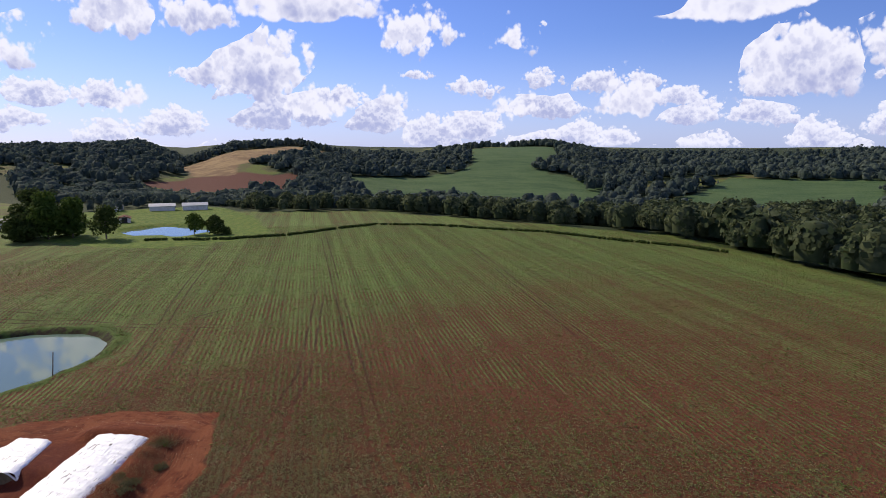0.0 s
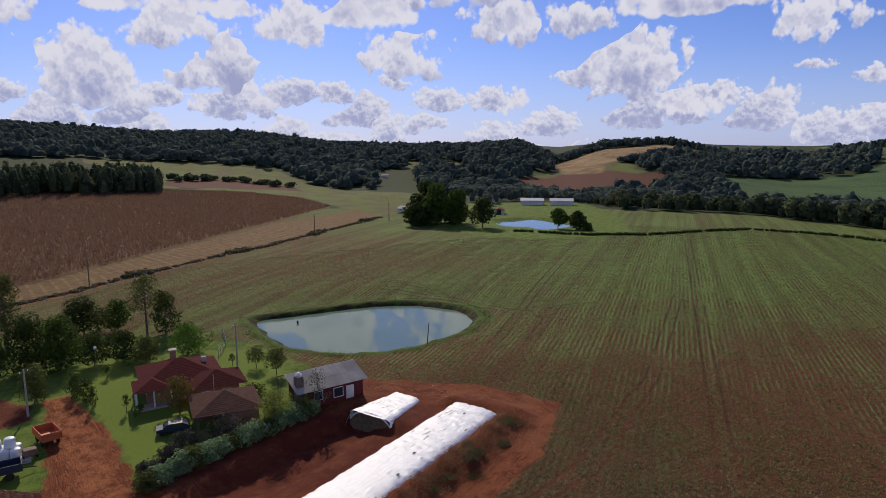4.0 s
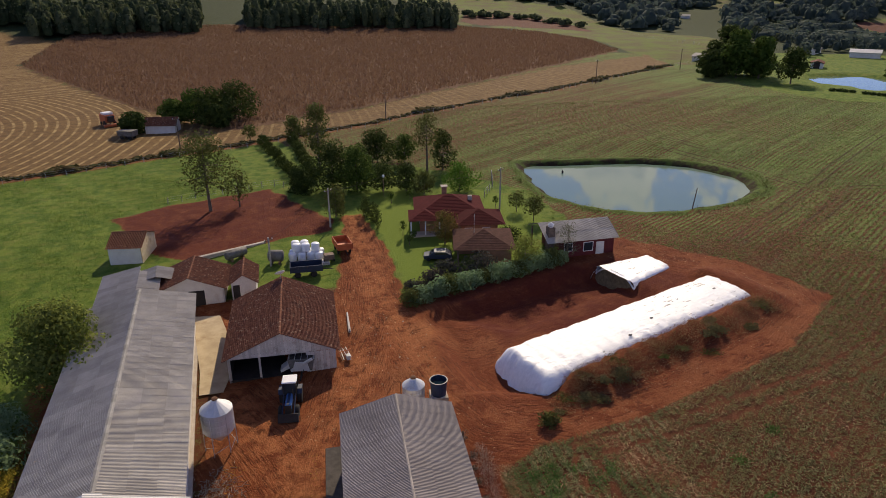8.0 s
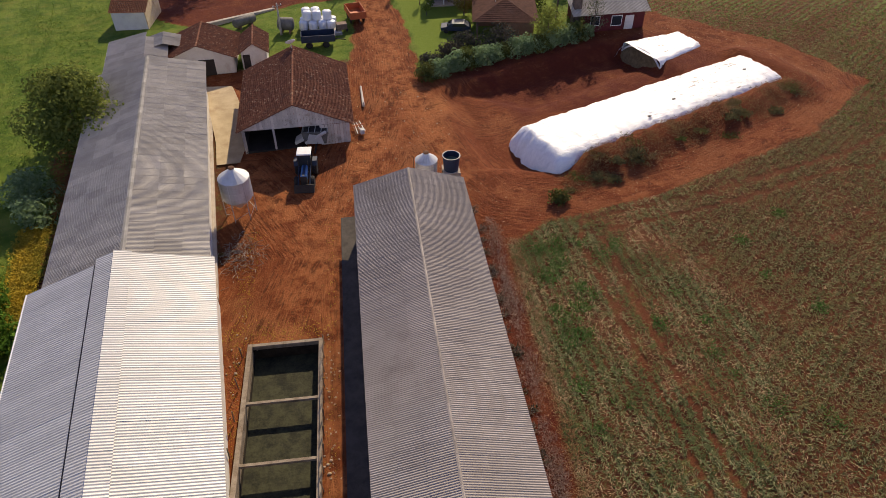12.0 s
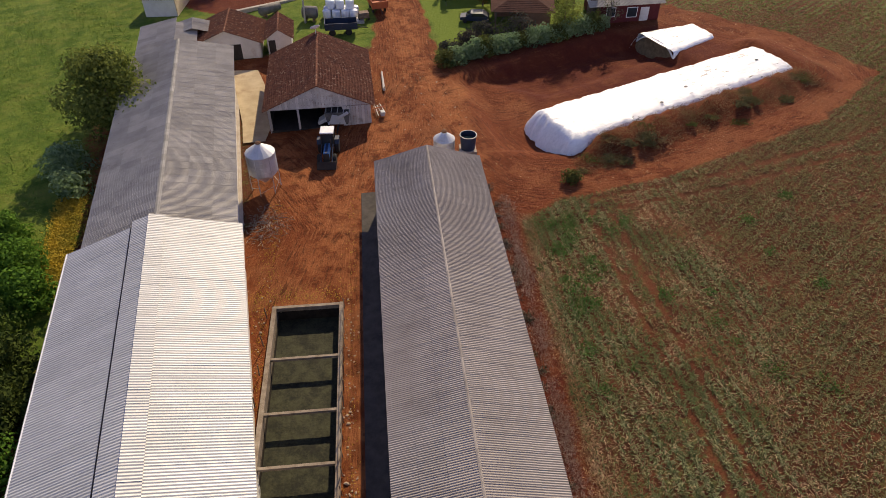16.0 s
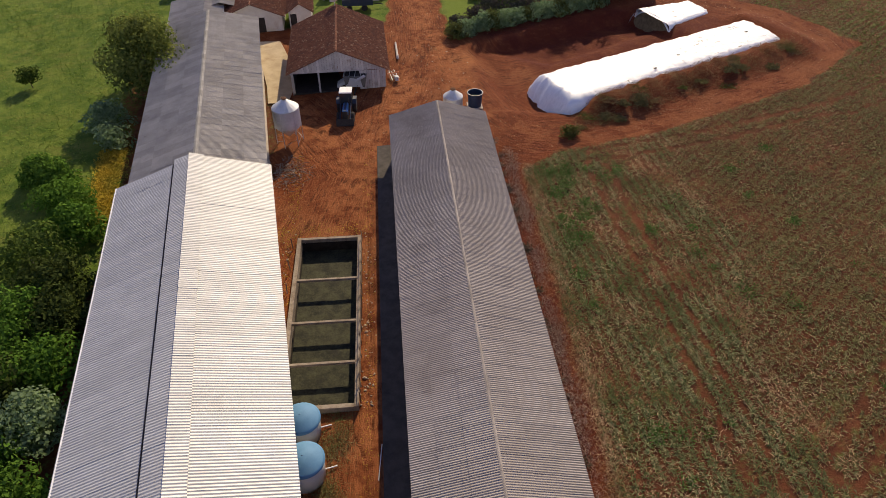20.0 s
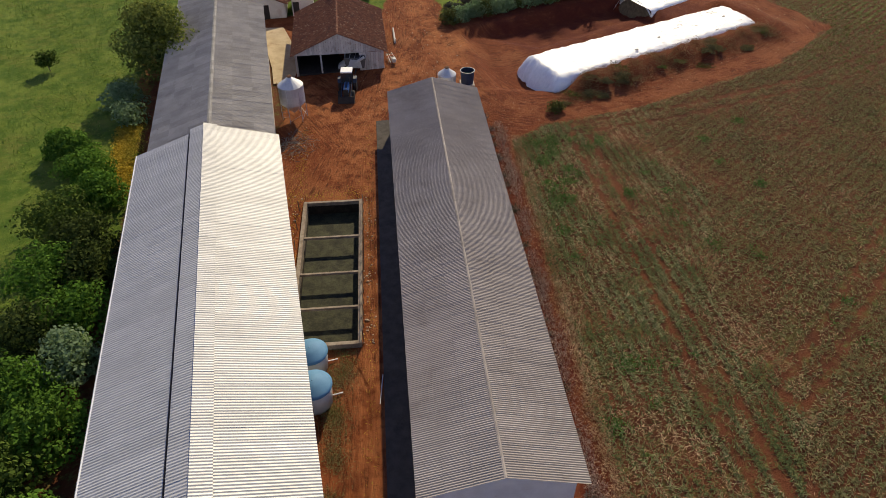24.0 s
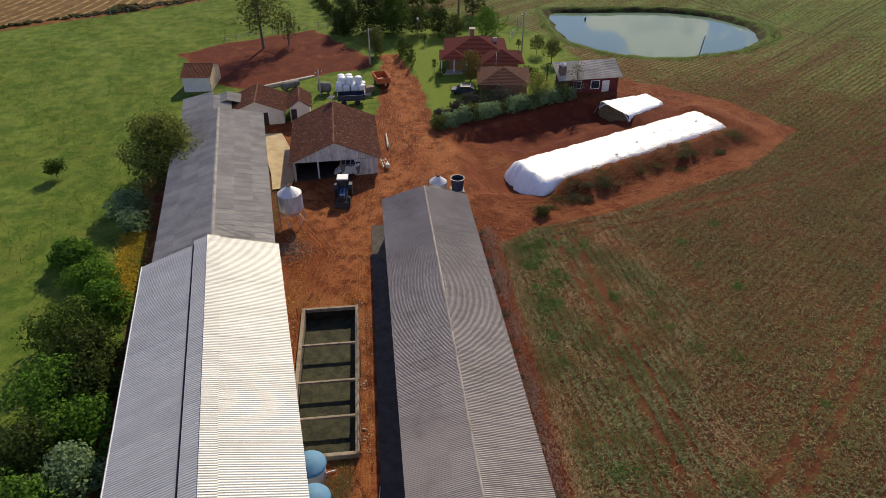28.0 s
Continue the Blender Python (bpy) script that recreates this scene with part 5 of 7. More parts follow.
def feed_silo(name, x, y, r, h, legs, label, top_mat=STEEL, group="feed silos"):
    ob = thing(name, pose(x, y, height(x, y)), label, "silo", group)
    hop = 0.85 * r
    part("hopper", lathe([(0.16, legs - 0.1), (r, legs + hop)], 24), STEEL, ob, smooth=False)
    rings = 4
    for k in range(rings):
        a, b = legs + hop + h * k / rings, legs + hop + h * (k + 1) / rings
        part("shell_ring", lathe([(r, a), (r + 0.015, a + 0.03), (r + 0.015, b - 0.03), (r, b)], 28), STEEL, ob)
    t = legs + hop + h
    part("cone_roof", lathe([(r + 0.05, t), (0.25, t + r * 0.62), (0.25, t + r * 0.62 + 0.1)], 16), top_mat, ob)
    part("filler_cap", lathe([(0.27, t + r * 0.62 + 0.1), (0.27, t + r * 0.62 + 0.2), (0.1, t + r * 0.62 + 0.28)], 14), RUST, ob, "rusty filler cap")
    for k in range(6):
        a = math.pi * k / 3 + 0.2
        c, s = math.cos(a), math.sin(a)
        part("leg", rod((r * 1.02 * c, r * 1.02 * s, -0.4), (r * c, r * s, t - 0.1), 0.045, 6), STEEL, ob)
        a2 = a + math.pi / 3
        part("brace", rod((r * c, r * s, 0.2), (r * math.cos(a2), r * math.sin(a2), legs), 0.02, 5), STEEL, ob)
    lad = part("ladder", rod((-r - 0.15, -0.2, 0), (-r - 0.15, -0.2, t + 0.3), 0.02, 5), RUST, ob)
    part("ladder_rail", rod((-r - 0.15, 0.2, 0), (-r - 0.15, 0.2, t + 0.3), 0.02, 5), RUST, lad)
    for k in range(int(t / 0.35)):
        part("rung", rod((-r - 0.15, -0.2, 0.3 + k * 0.35), (-r - 0.15, 0.2, 0.3 + k * 0.35), 0.014, 5), RUST, lad)
    return ob


feed_silo("feed_silo", -7.3, 16.9, 1.36, 2.1, 0.85, "galvanised feed silo with conical top on steel legs")
feed_silo("feed_silo", 10.0, 16.6, 1.0, 1.7, 1.4, "galvanised feed silo with conical top behind the dark barn")

def open_tank(x, y, r, h, base, label):
    ob = thing("water_tank", pose(x, y, height(x, y)), label, "tank")
    part("tank_body", lathe([(r * 0.86, base), (r, base + h), (r + 0.06, base + h), (r + 0.06, base + h + 0.08), (r - 0.04, base + h + 0.08), (r - 0.05, base + h - 0.1), (r * 0.84, base + 0.4), (0.0, base + 0.4)], 28, cap=False), NAVY, ob)
    part("water", lathe([(r * 0.9, base + h - 0.5), (0.0, base + h - 0.49)], 24, cap=False), WATER, ob)
    part("stand_top", boxed((-r, -r, base - 0.25), (r, r, base)), CONCRETE, ob)
    for sx in (-1, 1):
        for sy in (-1, 1):
            part("stand_leg", boxed((sx * r * 0.85 - 0.1, sy * r * 0.85 - 0.1, -0.4), (sx * r * 0.85 + 0.1, sy * r * 0.85 + 0.1, base - 0.25)), CONCRETE, ob)
    return ob


open_tank(12.25, 16.3, 0.78, 1.4, 2.85, "open dark blue water tank on a concrete stand")


def blue_tank(x, y, r, h, label):
    ob = thing("water_tank", pose(x, y, height(x, y)), label, "tank", "blue lidded tanks")
    part("tank_body", lathe([(r * 0.9, -0.2), (r * 0.96, h * 0.5), (r, h)], 32), TANK_GREY, ob, "pale grey tank body", True)
    lid = part("lid", lathe([(r + 0.05, h - 0.05), (r + 0.06, h + 0.05), (r * 0.93, h + 0.14), (r * 0.5, h + 0.42), (r * 0.2, h + 0.5), (0.02, h + 0.51)], 32, cap=False), TANK_BLUE, ob, "domed blue lid", True)
    part("lid_seam", rod((-r * 0.9, 0.1, h + 0.2), (0, 0.0, h + 0.52), 0.02, 5), NAVY, lid)
    part("outlet_pipe", rod((r * 0.9, 0.3, 0.25), (r + 0.6, 0.5, 0.2), 0.05, 6), WHITE_PAINT, ob)
    return ob


blue_tank(-3.3, -19.55, 1.2, 1.75, "blue-lidded water tank beside the white barn")
blue_tank(-2.9, -22.65, 1.25, 1.9, "blue-lidded water tank nearer the end of the barn")

# ---- concrete pad and gravel heap ----
PAD = worn("dusty_concrete", (0.40, 0.31, 0.20), (0.52, 0.42, 0.28), 0.7, 0.92, 0, 0.15, (0.30, 0.20, 0.12), 0.3)
pad = part("concrete_pad", prism([(-14.2, 42.8), (-9.0, 42.6), (-8.0, 28.0), (-8.3, 25.4), (-10.6, 25.2), (-11.2, 29.5)], 0.0, 0.05, "z"), PAD)
pad.matrix_basis = pose(0, 0, height(-10, 34) + 0.02)
tagged(pad, "pale concrete pad between barn and shed", "pavement", kind="structure")

# ---- silage clamps ----
def film_heap(name, a, b, w0, w1, h, base, label, near_round=2.6, seed=3, close=True, grow=0.0):
    """Film-covered heap drawn out from a to b: rounded top, draped sides, wrinkles across."""
    a, b = Vector((*a, 0)), Vector((*b, 0))
    d = b - a
    L = d.length
    ob = thing(name, pose(a.x, a.y, base, 0, 0, math.degrees(math.atan2(d.y, d.x))), label, "silage heap")
    bm = bmesh.new()
    nl, nw = max(40, int(L / 0.22)), 34
    grid = []
    for i in range(nl + 1):
        u = L * i / nl
        s = i / nl
        half = (w0 + (w1 - w0) * s) / 2
        rise = h * (1 - max(0.0, 1 - u / near_round) ** 2.2) if close else h
        rise *= 1 + grow * s
        row = []
        for j in range(nw + 1):
            v = -1 + 2 * j / nw
            prof = (1 - abs(v) ** 9) * (1 - 0.10 * v * v) * (1 + 0.07 * v)
            p = Vector((u - (0.5 * (1 - v * v) if i == 0 else 0), v * half, 0))
            q = Vector((p.x * 1.0, p.y * 0.35, seed))
            wr = 0.07 * noise.noise(q * 1.3) + 0.05 * noise.noise(Vector((p.x * 4.0, p.y * 0.8, seed)))
            q2 = 0.05 * max(0, noise.noise(Vector((p.x * 1.2, p.y * 2.6, seed + 5))))
            z = rise * prof + (wr + q2) * (0.4 + prof)
            p.y += 0.18 * noise.noise(Vector((p.x * 1.1, v * 2, seed + 9)))
            if close and u < 3.0:
                p.x += 0.45 * noise.noise(Vector((v * 4.5, 3.3, seed))) * (1 - u / 3.0)
                z -= 0.30 * abs(noise.noise(Vector((v * 6.0, 8.1, seed)))) * (1 - u / 3.0)
            if i >= nl - 2:
                p.x += 0.35 * noise.noise(Vector((v * 7.0, 1.7, seed)))
                z -= 0.25 * (i - nl + 2)
            row.append(bm.verts.new((p.x, p.y, -0.9 if (i == 0 and close) or j in (0, nw) else max(z, -0.05))))
        grid.append(row)
    for r0, r1 in zip(grid, grid[1:]):
        for j in range(nw):
            bm.faces.new((r0[j], r1[j], r1[j + 1], r0[j + 1]))
    bmesh.ops.recalc_face_normals(bm, faces=bm.faces)
    if bm.faces[:][len(bm.faces) // 2].normal.z < 0:
        bmesh.ops.reverse_faces(bm, faces=bm.faces)
    part("film_cover", bm, FILM, ob, "wrinkled white silage film", True)
    return ob, L


_floor = 0.82
heap, _L = film_heap("silage_heap", HEAP_A, HEAP_B, 8.3, 8.0, 2.12, _floor, "long silage clamp under wrinkled white plastic film", 1.7, grow=0.24)
_rng = random.Random(11)
_tyre = mesh_of("weight", lathe([(0.16, 0), (0.30, 0.0), (0.30, 0.12), (0.16, 0.12)], 10, cap=False), RUBBER)
for _k in range(9):
    _u = _rng.uniform(17, 31.5) if _k < 6 else _rng.uniform(6, 17)
    _v = _rng.uniform(-2.4, 2.6)
    shared("weight", _tyre, pose(_u, _v, 2.12 * (1 + 0.24 * _u / _L) * (1 - 0.10 * (_v / 4.0) ** 2) - 0.02) @ Matrix.Diagonal((0.8, 0.45, 0.35, 1)), heap)
heap2, _ = film_heap("opened_silage_heap", (39.7, 41.0), (47.4, 44.2), 7.0, 4.8, 0.62, 2.12, "smaller silage clamp cut open at one end", 0.5, 8, False)
bm = bmesh.new()
_ring = [bm.verts.new((0.15 + 0.25 * noise.noise(Vector((0, k, 3))), -3.5 + 7.0 * k / 20, 0.58 - 1.5 * abs(-1 + k / 10) ** 3)) for k in range(21)]
_foot = [bm.verts.new((-0.7 + 0.2 * noise.noise(Vector((k, 0, 3))), v.co.y * 0.96, -2.2)) for k, v in enumerate(_ring)]
for k in range(20):
    bm.faces.new((_ring[k], _ring[k + 1], _foot[k + 1], _foot[k]))
part("cut_face", bm, SILAGE, heap2, "brown cut face of chopped silage")
bm = bmesh.new()
for k in range(20):
    _p, _q = (Vector((0.12 + 0.2 * noise.noise(Vector((0, j, 3))), -3.5 + 7.0 * j / 20, 0.62 - 1.5 * abs(-1 + j / 10) ** 3)) for j in (k, k + 1))
    rod(_p, _q, 0.11 + 0.03 * noise.noise(Vector((k, 5, 0))), 7, None, bm)
part("folded_film", bm, FILM, heap2, "rolled-back film edge")
bm = bmesh.new()
_last = None
for k in range(15):
    _t = k / 14
    _c = Vector((0.05 - 1.3 * _t ** 1.4, 2.9 + 0.5 * math.sin(_t * 2.2), 0.15 - 2.0 * _t ** 1.6))
    _r = [bm.verts.new(_c + Vector((s * (0.20 + 0.10 * noise.noise(Vector((k * 0.6, s, 2)))), s * 0.12, 0.06 * (1 - abs(s))))) for s in (-1, 0, 1)]
    if _last:
        for j in (0, 1):
            bm.faces.new((_last[j], _r[j], _r[j + 1], _last[j + 1]))
    _last = _r
part("hanging_film", bm, FILM, heap2, "", True)

# ---- machines ----
def wheel(parent, x, y, r, w, hub=None):
    m = Matrix.Translation((x, y, r)) @ pose(0, 0, 0, 0, 90, 0)
    t = part("wheel", lathe([(r * 0.55, -w / 2), (r * 0.93, -w / 2), (r, -w * 0.3), (r, w * 0.3), (r * 0.93, w / 2), (r * 0.55, w / 2)], 24, m), RUBBER, parent)
    part("rim", lathe([(r * 0.2, -w * 0.42), (r * 0.56, -w * 0.3), (r * 0.56, w * 0.3), (r * 0.2, w * 0.42)], 18, m), hub or STEEL, t)
    bm = bmesh.new()
    for k in range(18):
        a = 2 * math.pi * k / 18
        box(bm, (-0.03, -w / 2, r * 0.96), (0.03, w / 2, r * 1.04), m @ pose(0, 0, 0, 0, 0, 0) @ Matrix.Rotation(a, 4, "Z") @ pose(0, 0, 0, 0, 90, 90))
    part("tread", bm, RUBBER, t)


tractor = thing("tractor", pose(-1.45, 20.5, height(-1.4, 21), 0, 0, -3), "blue farm tractor with white cab roof and front fork", "tractor")
for _x in (-0.85, 0.85):
    wheel(tractor, _x, 1.9, 0.8, 0.45, WHITE_PAINT)
    wheel(tractor, _x * 0.92, -0.45, 0.55, 0.34, WHITE_PAINT)
part("bonnet", boxed((-0.31, -0.9, 0.85), (0.31, 1.1, 1.55), 0.12), BLUE, tractor)
part("bonnet_stripe", boxed((-0.12, -0.88, 1.553), (0.12, 1.0, 1.563)), NAVY, tractor)
part("chassis", boxed((-0.3, -0.95, 0.5), (0.3, 2.3, 0.9)), DARK, tractor)
part("grille", boxed((-0.3, -0.93, 0.9), (0.3, -0.90, 1.45)), DARK, tractor)
for _x in (-0.62, 0.62):
    for _y in (1.05, 2.35):
        part("cab_pillar", boxed((_x - 0.04, _y - 0.04, 1.1), (_x + 0.04, _y + 0.04, 2.6)), DARK, tractor)
part("cab_glass", boxed((-0.6, 1.07, 1.2), (0.6, 2.33, 2.58)), GLASS, tractor)
part("cab_roof", boxed((-0.70, 0.95, 2.6), (0.70, 2.4, 2.76), 0.06), WHITE_PAINT, tractor, "white cab roof")
for _x in (-0.9, 0.9):
    part("fender", prism([(1.2, 1.3), (1.5, 1.68), (2.3, 1.68), (2.6, 1.3), (2.5, 1.25), (2.2, 1.58), (1.6, 1.58), (1.3, 1.25)], _x - 0.22, _x + 0.22, "x"), NAVY, tractor)
part("exhaust", rod((0.42, 0.2, 1.4), (0.42, 0.2, 2.5), 0.05, 8), DARK, tractor)
for _x in (-0.55, 0.55):
    part("loader_arm", rod((_x, 0.9, 1.5), (_x, -1.3, 0.7), 0.06, 6), NAVY, tractor)
part("front_bucket", prism([(-1.7, 0.1), (-1.2, 0.1), (-1.2, 0.75), (-1.35, 0.8)], -0.95, 0.95, "x"), DARK, tractor)

mixer = thing("feed_wagon", pose(-0.5, 26.2, height(-0.4, 26), 0, 0, -4), "grey feed mixer wagon half under the shed roof", "wagon")
part("hopper", prism([(-1.1, 0.7), (1.1, 0.7), (1.35, 2.0), (-1.35, 2.0)], 0.3, 3.8), OLD_STEEL, mixer)
part("inside", boxed((-1.15, 0.5, 2.0), (1.15, 3.6, 2.03)), DARK, mixer)
part("drawbar", rod((0, 0.3, 0.6), (0, -1.2, 0.5), 0.08, 6), DARK, mixer)
part("chute", prism([(-2.1, 0.5), (-1.1, 1.0), (-1.1, 1.5), (-2.2, 0.75)], 0.5, 1.7), TANK_GREY, mixer)
part("auger_tube", rod((-1.0, 0.1, 0.9), (1.2, -0.3, 2.4), 0.16, 10), STEEL, mixer)
part("guard_plate", prism([(-0.9, 1.0), (0.9, 1.0), (0.7, 1.9), (-0.5, 2.1)], -0.25, -0.15), TANK_GREY, mixer)
part("hydraulic_hose", rod((0.3, -0.2, 1.2), (0.2, -1.3, 0.9), 0.03, 6), RUBBER, mixer)
for _k in range(5):
    part("rim_bar", rod((-1.3 + 0.65 * _k, 0.3, 2.05), (-1.3 + 0.65 * _k, 3.8, 2.1), 0.035, 6), TANK_GREY, mixer)
for _x in (-1.1, 1.1):
    wheel(mixer, _x, 2.4, 0.45, 0.3)


def trailer(name, m, l, w, side, mat, label, inner=None):
    ob = thing(name, m, label, "trailer")
    for lo, hi in (((-w / 2, 0, 0.95), (-w / 2 + 0.06, l, 0.95 + side)), ((w / 2 - 0.06, 0, 0.95), (w / 2, l, 0.95 + side)), ((-w / 2, 0, 0.95), (w / 2, 0.06, 0.95 + side)), ((-w / 2, l - 0.06, 0.95), (w / 2, l, 0.95 + side))):
        part("side_panel", boxed(lo, hi), mat, ob)
    for k in range(5):
        y = 0.02 + (l - 0.1) * k / 4
        for s in (-1, 1):
            part("stake", boxed((s * (w / 2 + 0.03) - 0.03, y, 0.85), (s * (w / 2 + 0.03) + 0.03, y + 0.06, 0.97 + side)), mat, ob)
    part("bed", boxed((-w / 2, 0, 0.85), (w / 2, l, 0.97)), inner or mat, ob)
    part("drawbar", rod((0, 0, 0.8), (0, -1.4, 0.6), 0.06, 6), DARK, ob)
    for s in (-1, 1):
        wheel(ob, s * w * 0.4, l * 0.28, 0.42, 0.24)
        wheel(ob, s * w * 0.4, l * 0.78, 0.42, 0.24)
    return ob


trailer("orange_trailer", pose(5.0, 57.3, height(5, 58), 0, 0, 12), 3.8, 2.2, 0.85, ORANGE, "rusty orange tipping trailer parked on the grass")
trailer("blue_trailer", pose(1.7, 52.0, height(0, 52.5), 0, 0, 92), 4.4, 2.1, 0.8, NAVY, "dark blue farm trailer with planks stacked behind")
cart = thing("fuel_cart", pose(2.6, 55.6, height(2.6, 56), 0, 0, 10), "small grey cart with a drum", "cart")
part("cart_box", boxed((-0.7, -0.5, 0.5), (0.7, 0.6, 1.25), 0.04), DARK_WOOD, cart)
for _x in (-0.7, 0.7):
    wheel(cart, _x, 0.05, 0.33, 0.16)
planks = thing("plank_stack", pose(0.2, 55.4, height(0, 55), 0, 0, 3), "stack of pale weathered planks", "planks")
for _k in range(18):
    part("plank", boxed((-2.6 + 0.1 * (_k % 3), -0.9 + 0.3 * (_k % 6), 0.1 + 0.12 * (_k // 6)), (2.4, -0.65 + 0.3 * (_k % 6), 0.18 + 0.12 * (_k // 6))), BOARD, planks)
bale = thing("silage_bale", pose(0, 0, -50), "round silage bale in white stretch wrap", "bale", "stacked white bales")
part("wrapped_bale", lathe([(0.0, 0), (0.50, 0.0), (0.60, 0.08), (0.62, 0.3), (0.60, 0.62), (0.62, 0.95), (0.58, 1.12), (0.48, 1.2), (0.0, 1.2)], 20, cap=False), WRAP, bale, "", True)
_places = [(-2.6, 57.4, 0), (-1.3, 57.2, 0), (0.0, 57.3, 0), (1.2, 57.1, 0), (-2.5, 58.7, 0), (-1.2, 58.6, 0), (0.1, 58.6, 0), (1.3, 58.5, 0), (-2.0, 57.9, 1.18), (-0.7, 57.8, 1.18), (0.7, 57.8, 1.18), (-0.9, 59.0, 1.18), (-2.2, 59.0, 1.18)]
for _i, (_x, _y, _z) in enumerate(_places):
    _m = pose(_x, _y, height(-0.5, 58) + _z, 0, 0, 37 * _i)
    if _i == 0:
        bale.matrix_basis = _m
    else:
        copy_thing(bale, _m)


def lying_tank(name, x, y, r, l, turn, mat, label, lift=0.3):
    ob = thing(name, pose(x, y, height(x, y), 0, 0, turn), label, "tank")
    m = Matrix.Translation((0, 0, r + lift)) @ pose(0, 0, 0, 90, 0, 0)
    part("drum", lathe([(r * 0.3, -l / 2 - 0.18), (r * 0.85, -l / 2 - 0.08), (r, -l / 2 + 0.05), (r, l / 2 - 0.05), (r * 0.85, l / 2 + 0.08), (r * 0.3, l / 2 + 0.18)], 24, m), mat, ob, "", True)
    for y0 in (-l * 0.3, l * 0.3):
        part("cradle", boxed((-r * 0.8, y0 - 0.1, 0), (r * 0.8, y0 + 0.1, lift + 0.25)), DARK_WOOD, ob)
    return ob


lying_tank("slurry_tank", -11.0, 60.6, 0.62, 3.2, -48, OLD_STEEL, "weathered steel tank lying on the grass")
lying_tank("round_drum", -5.0, 57.4, 0.85, 1.9, 80, OLD_STEEL, "short wide steel drum beside the lane")
trough = thing("feed_trough", pose(-12.6, 63.6, height(-12, 63.5), 0, 0, 27), "long concrete feed kerb at the edge of the cattle yard", "trough")
part("kerb", boxed((-6.0, -0.3, -0.2), (6.0, 0.3, 0.45), 0.04), CONCRETE, trough)
log = thing("log", pose(4.6, 36.5, height(4.6, 38) + 0.14, 0, 0, 3), "peeled pale log lying beside the lane", "log")
part("trunk", rod((0, -2.2, 0), (0.1, 2.4, 0.06), 0.16, 10, 0.11), BOARD, log)
part("stub", rod((0, -2.0, 0.05), (0.12, -2.1, 0.4), 0.09, 8, 0.06), BOARD, log)
scrap = thing("scrap_implement", pose(4.0, 29.2, height(4, 29), 0, 0, 12), "rusty farm implement with pale frame leaning by the shed", "implement")
for _k in range(6):
    part("frame_bar", rod((-0.5 + 0.2 * _k, -1.0, 0.25 + 0.05 * _k), (-0.4 + 0.15 * _k, 1.1, 0.45 + 0.08 * (_k % 3)), 0.04, 6), STEEL if _k % 2 else DARK_WOOD, scrap)
part("white_panel", boxed((0.0, -1.1, 0.2), (0.4, -0.5, 0.7), 0.03), TANK_GREY, scrap)
part("tine_bar", rod((-0.7, 0.2, 0.6), (0.8, 0.3, 0.65), 0.06, 6), ORANGE, scrap)

car = thing("car", pose(17.9, 52.3, height(18, 53), 0, 0, 78), "dark blue hatchback parked beside the garage", "car")
part("body", prism([(-2.0, 0.35), (1.95, 0.35), (2.0, 0.75), (1.2, 0.88), (0.55, 1.38), (-1.1, 1.42), (-1.9, 0.95)], -0.82, 0.82, "x"), NAVY, car)
part("windscreen", prism([(1.12, 0.93), (0.56, 1.34), (0.6, 1.36), (1.18, 0.95)], -0.7, 0.7, "x"), GLASS, car)
for _x in (-0.76, 0.76):
    for _y in (-1.3, 1.3):
        wheel(car, _x, _y, 0.3, 0.2)
for s in (-1, 1):
    part("side_window", prism([(0.45, 0.95), (-1.5, 1.0), (-1.05, 1.33), (0.2, 1.32)], s * 0.825 - 0.008, s * 0.825 + 0.008, "x"), GLASS, car)

# heap of dry brush by the silo
def rubbish():
    rng = random.Random(5)
    bm = bmesh.new()
    for k in range(260):
        x, y = rng.gauss(-6.9, 0.95), rng.gauss(10.9, 1.3)
        z = height(x, y) + 0.35 * math.exp(-((x + 6.9) ** 2 + (y - 10.9) ** 2) / 2.5) * rng.random()
        a, l = rng.uniform(0, 6.3), rng.uniform(0.2, 0.7)
        rod((x, y, z + 0.02), (x + l * math.cos(a), y + l * math.sin(a), z + rng.uniform(0.0, 0.25)), 0.022, 4, None, bm)
    return bm


tagged(part("brush_heap", rubbish(), worn("dry_sticks", (0.22, 0.18, 0.14), (0.36, 0.31, 0.26), 3, 0.9)), "heap of dry grey sticks below the feed silo", "brush", kind="stuff")

# ---- plants ----
def quads_mesh(name, centre, normal, size, mat, aspect=0.6, rng=None):
    """Many four-cornered leaves, given by centre, normal and size."""
    n = len(centre)
    rng = rng or np.random.default_rng(1)
    t = rng.normal(size=(n, 3))
    t -= normal * (t * normal).sum(1)[:, None]
    t /= np.linalg.norm(t, axis=1)[:, None] + 1e-9
    s = np.cross(normal, t)
    size = size[:, None]
    bend = normal * size * 0.18
    v = np.stack([centre - t * size, centre - s * size * aspect + bend, centre + t * size, centre + s * size * aspect + bend], 1).reshape(-1, 3)
    return raw_mesh(name, v, np.arange(4 * n).reshape(n, 4), mat)


def raw_mesh(name, v, faces, mat, smooth=False):
    me = bpy.data.meshes.new(name)
    k = faces.shape[1]
    me.vertices.add(len(v))
    me.vertices.foreach_set("co", np.asarray(v, np.float32).ravel())
    me.loops.add(faces.size)
    me.loops.foreach_set("vertex_index", faces.ravel().astype(np.int32))
    me.polygons.add(len(faces))
    me.polygons.foreach_set("loop_start", (np.arange(len(faces)) * k).astype(np.int32))
    me.update(calc_edges=True)
    if smooth:
        me.polygons.foreach_set("use_smooth", np.ones(len(faces), bool))
    me.materials.append(mat)
    return me


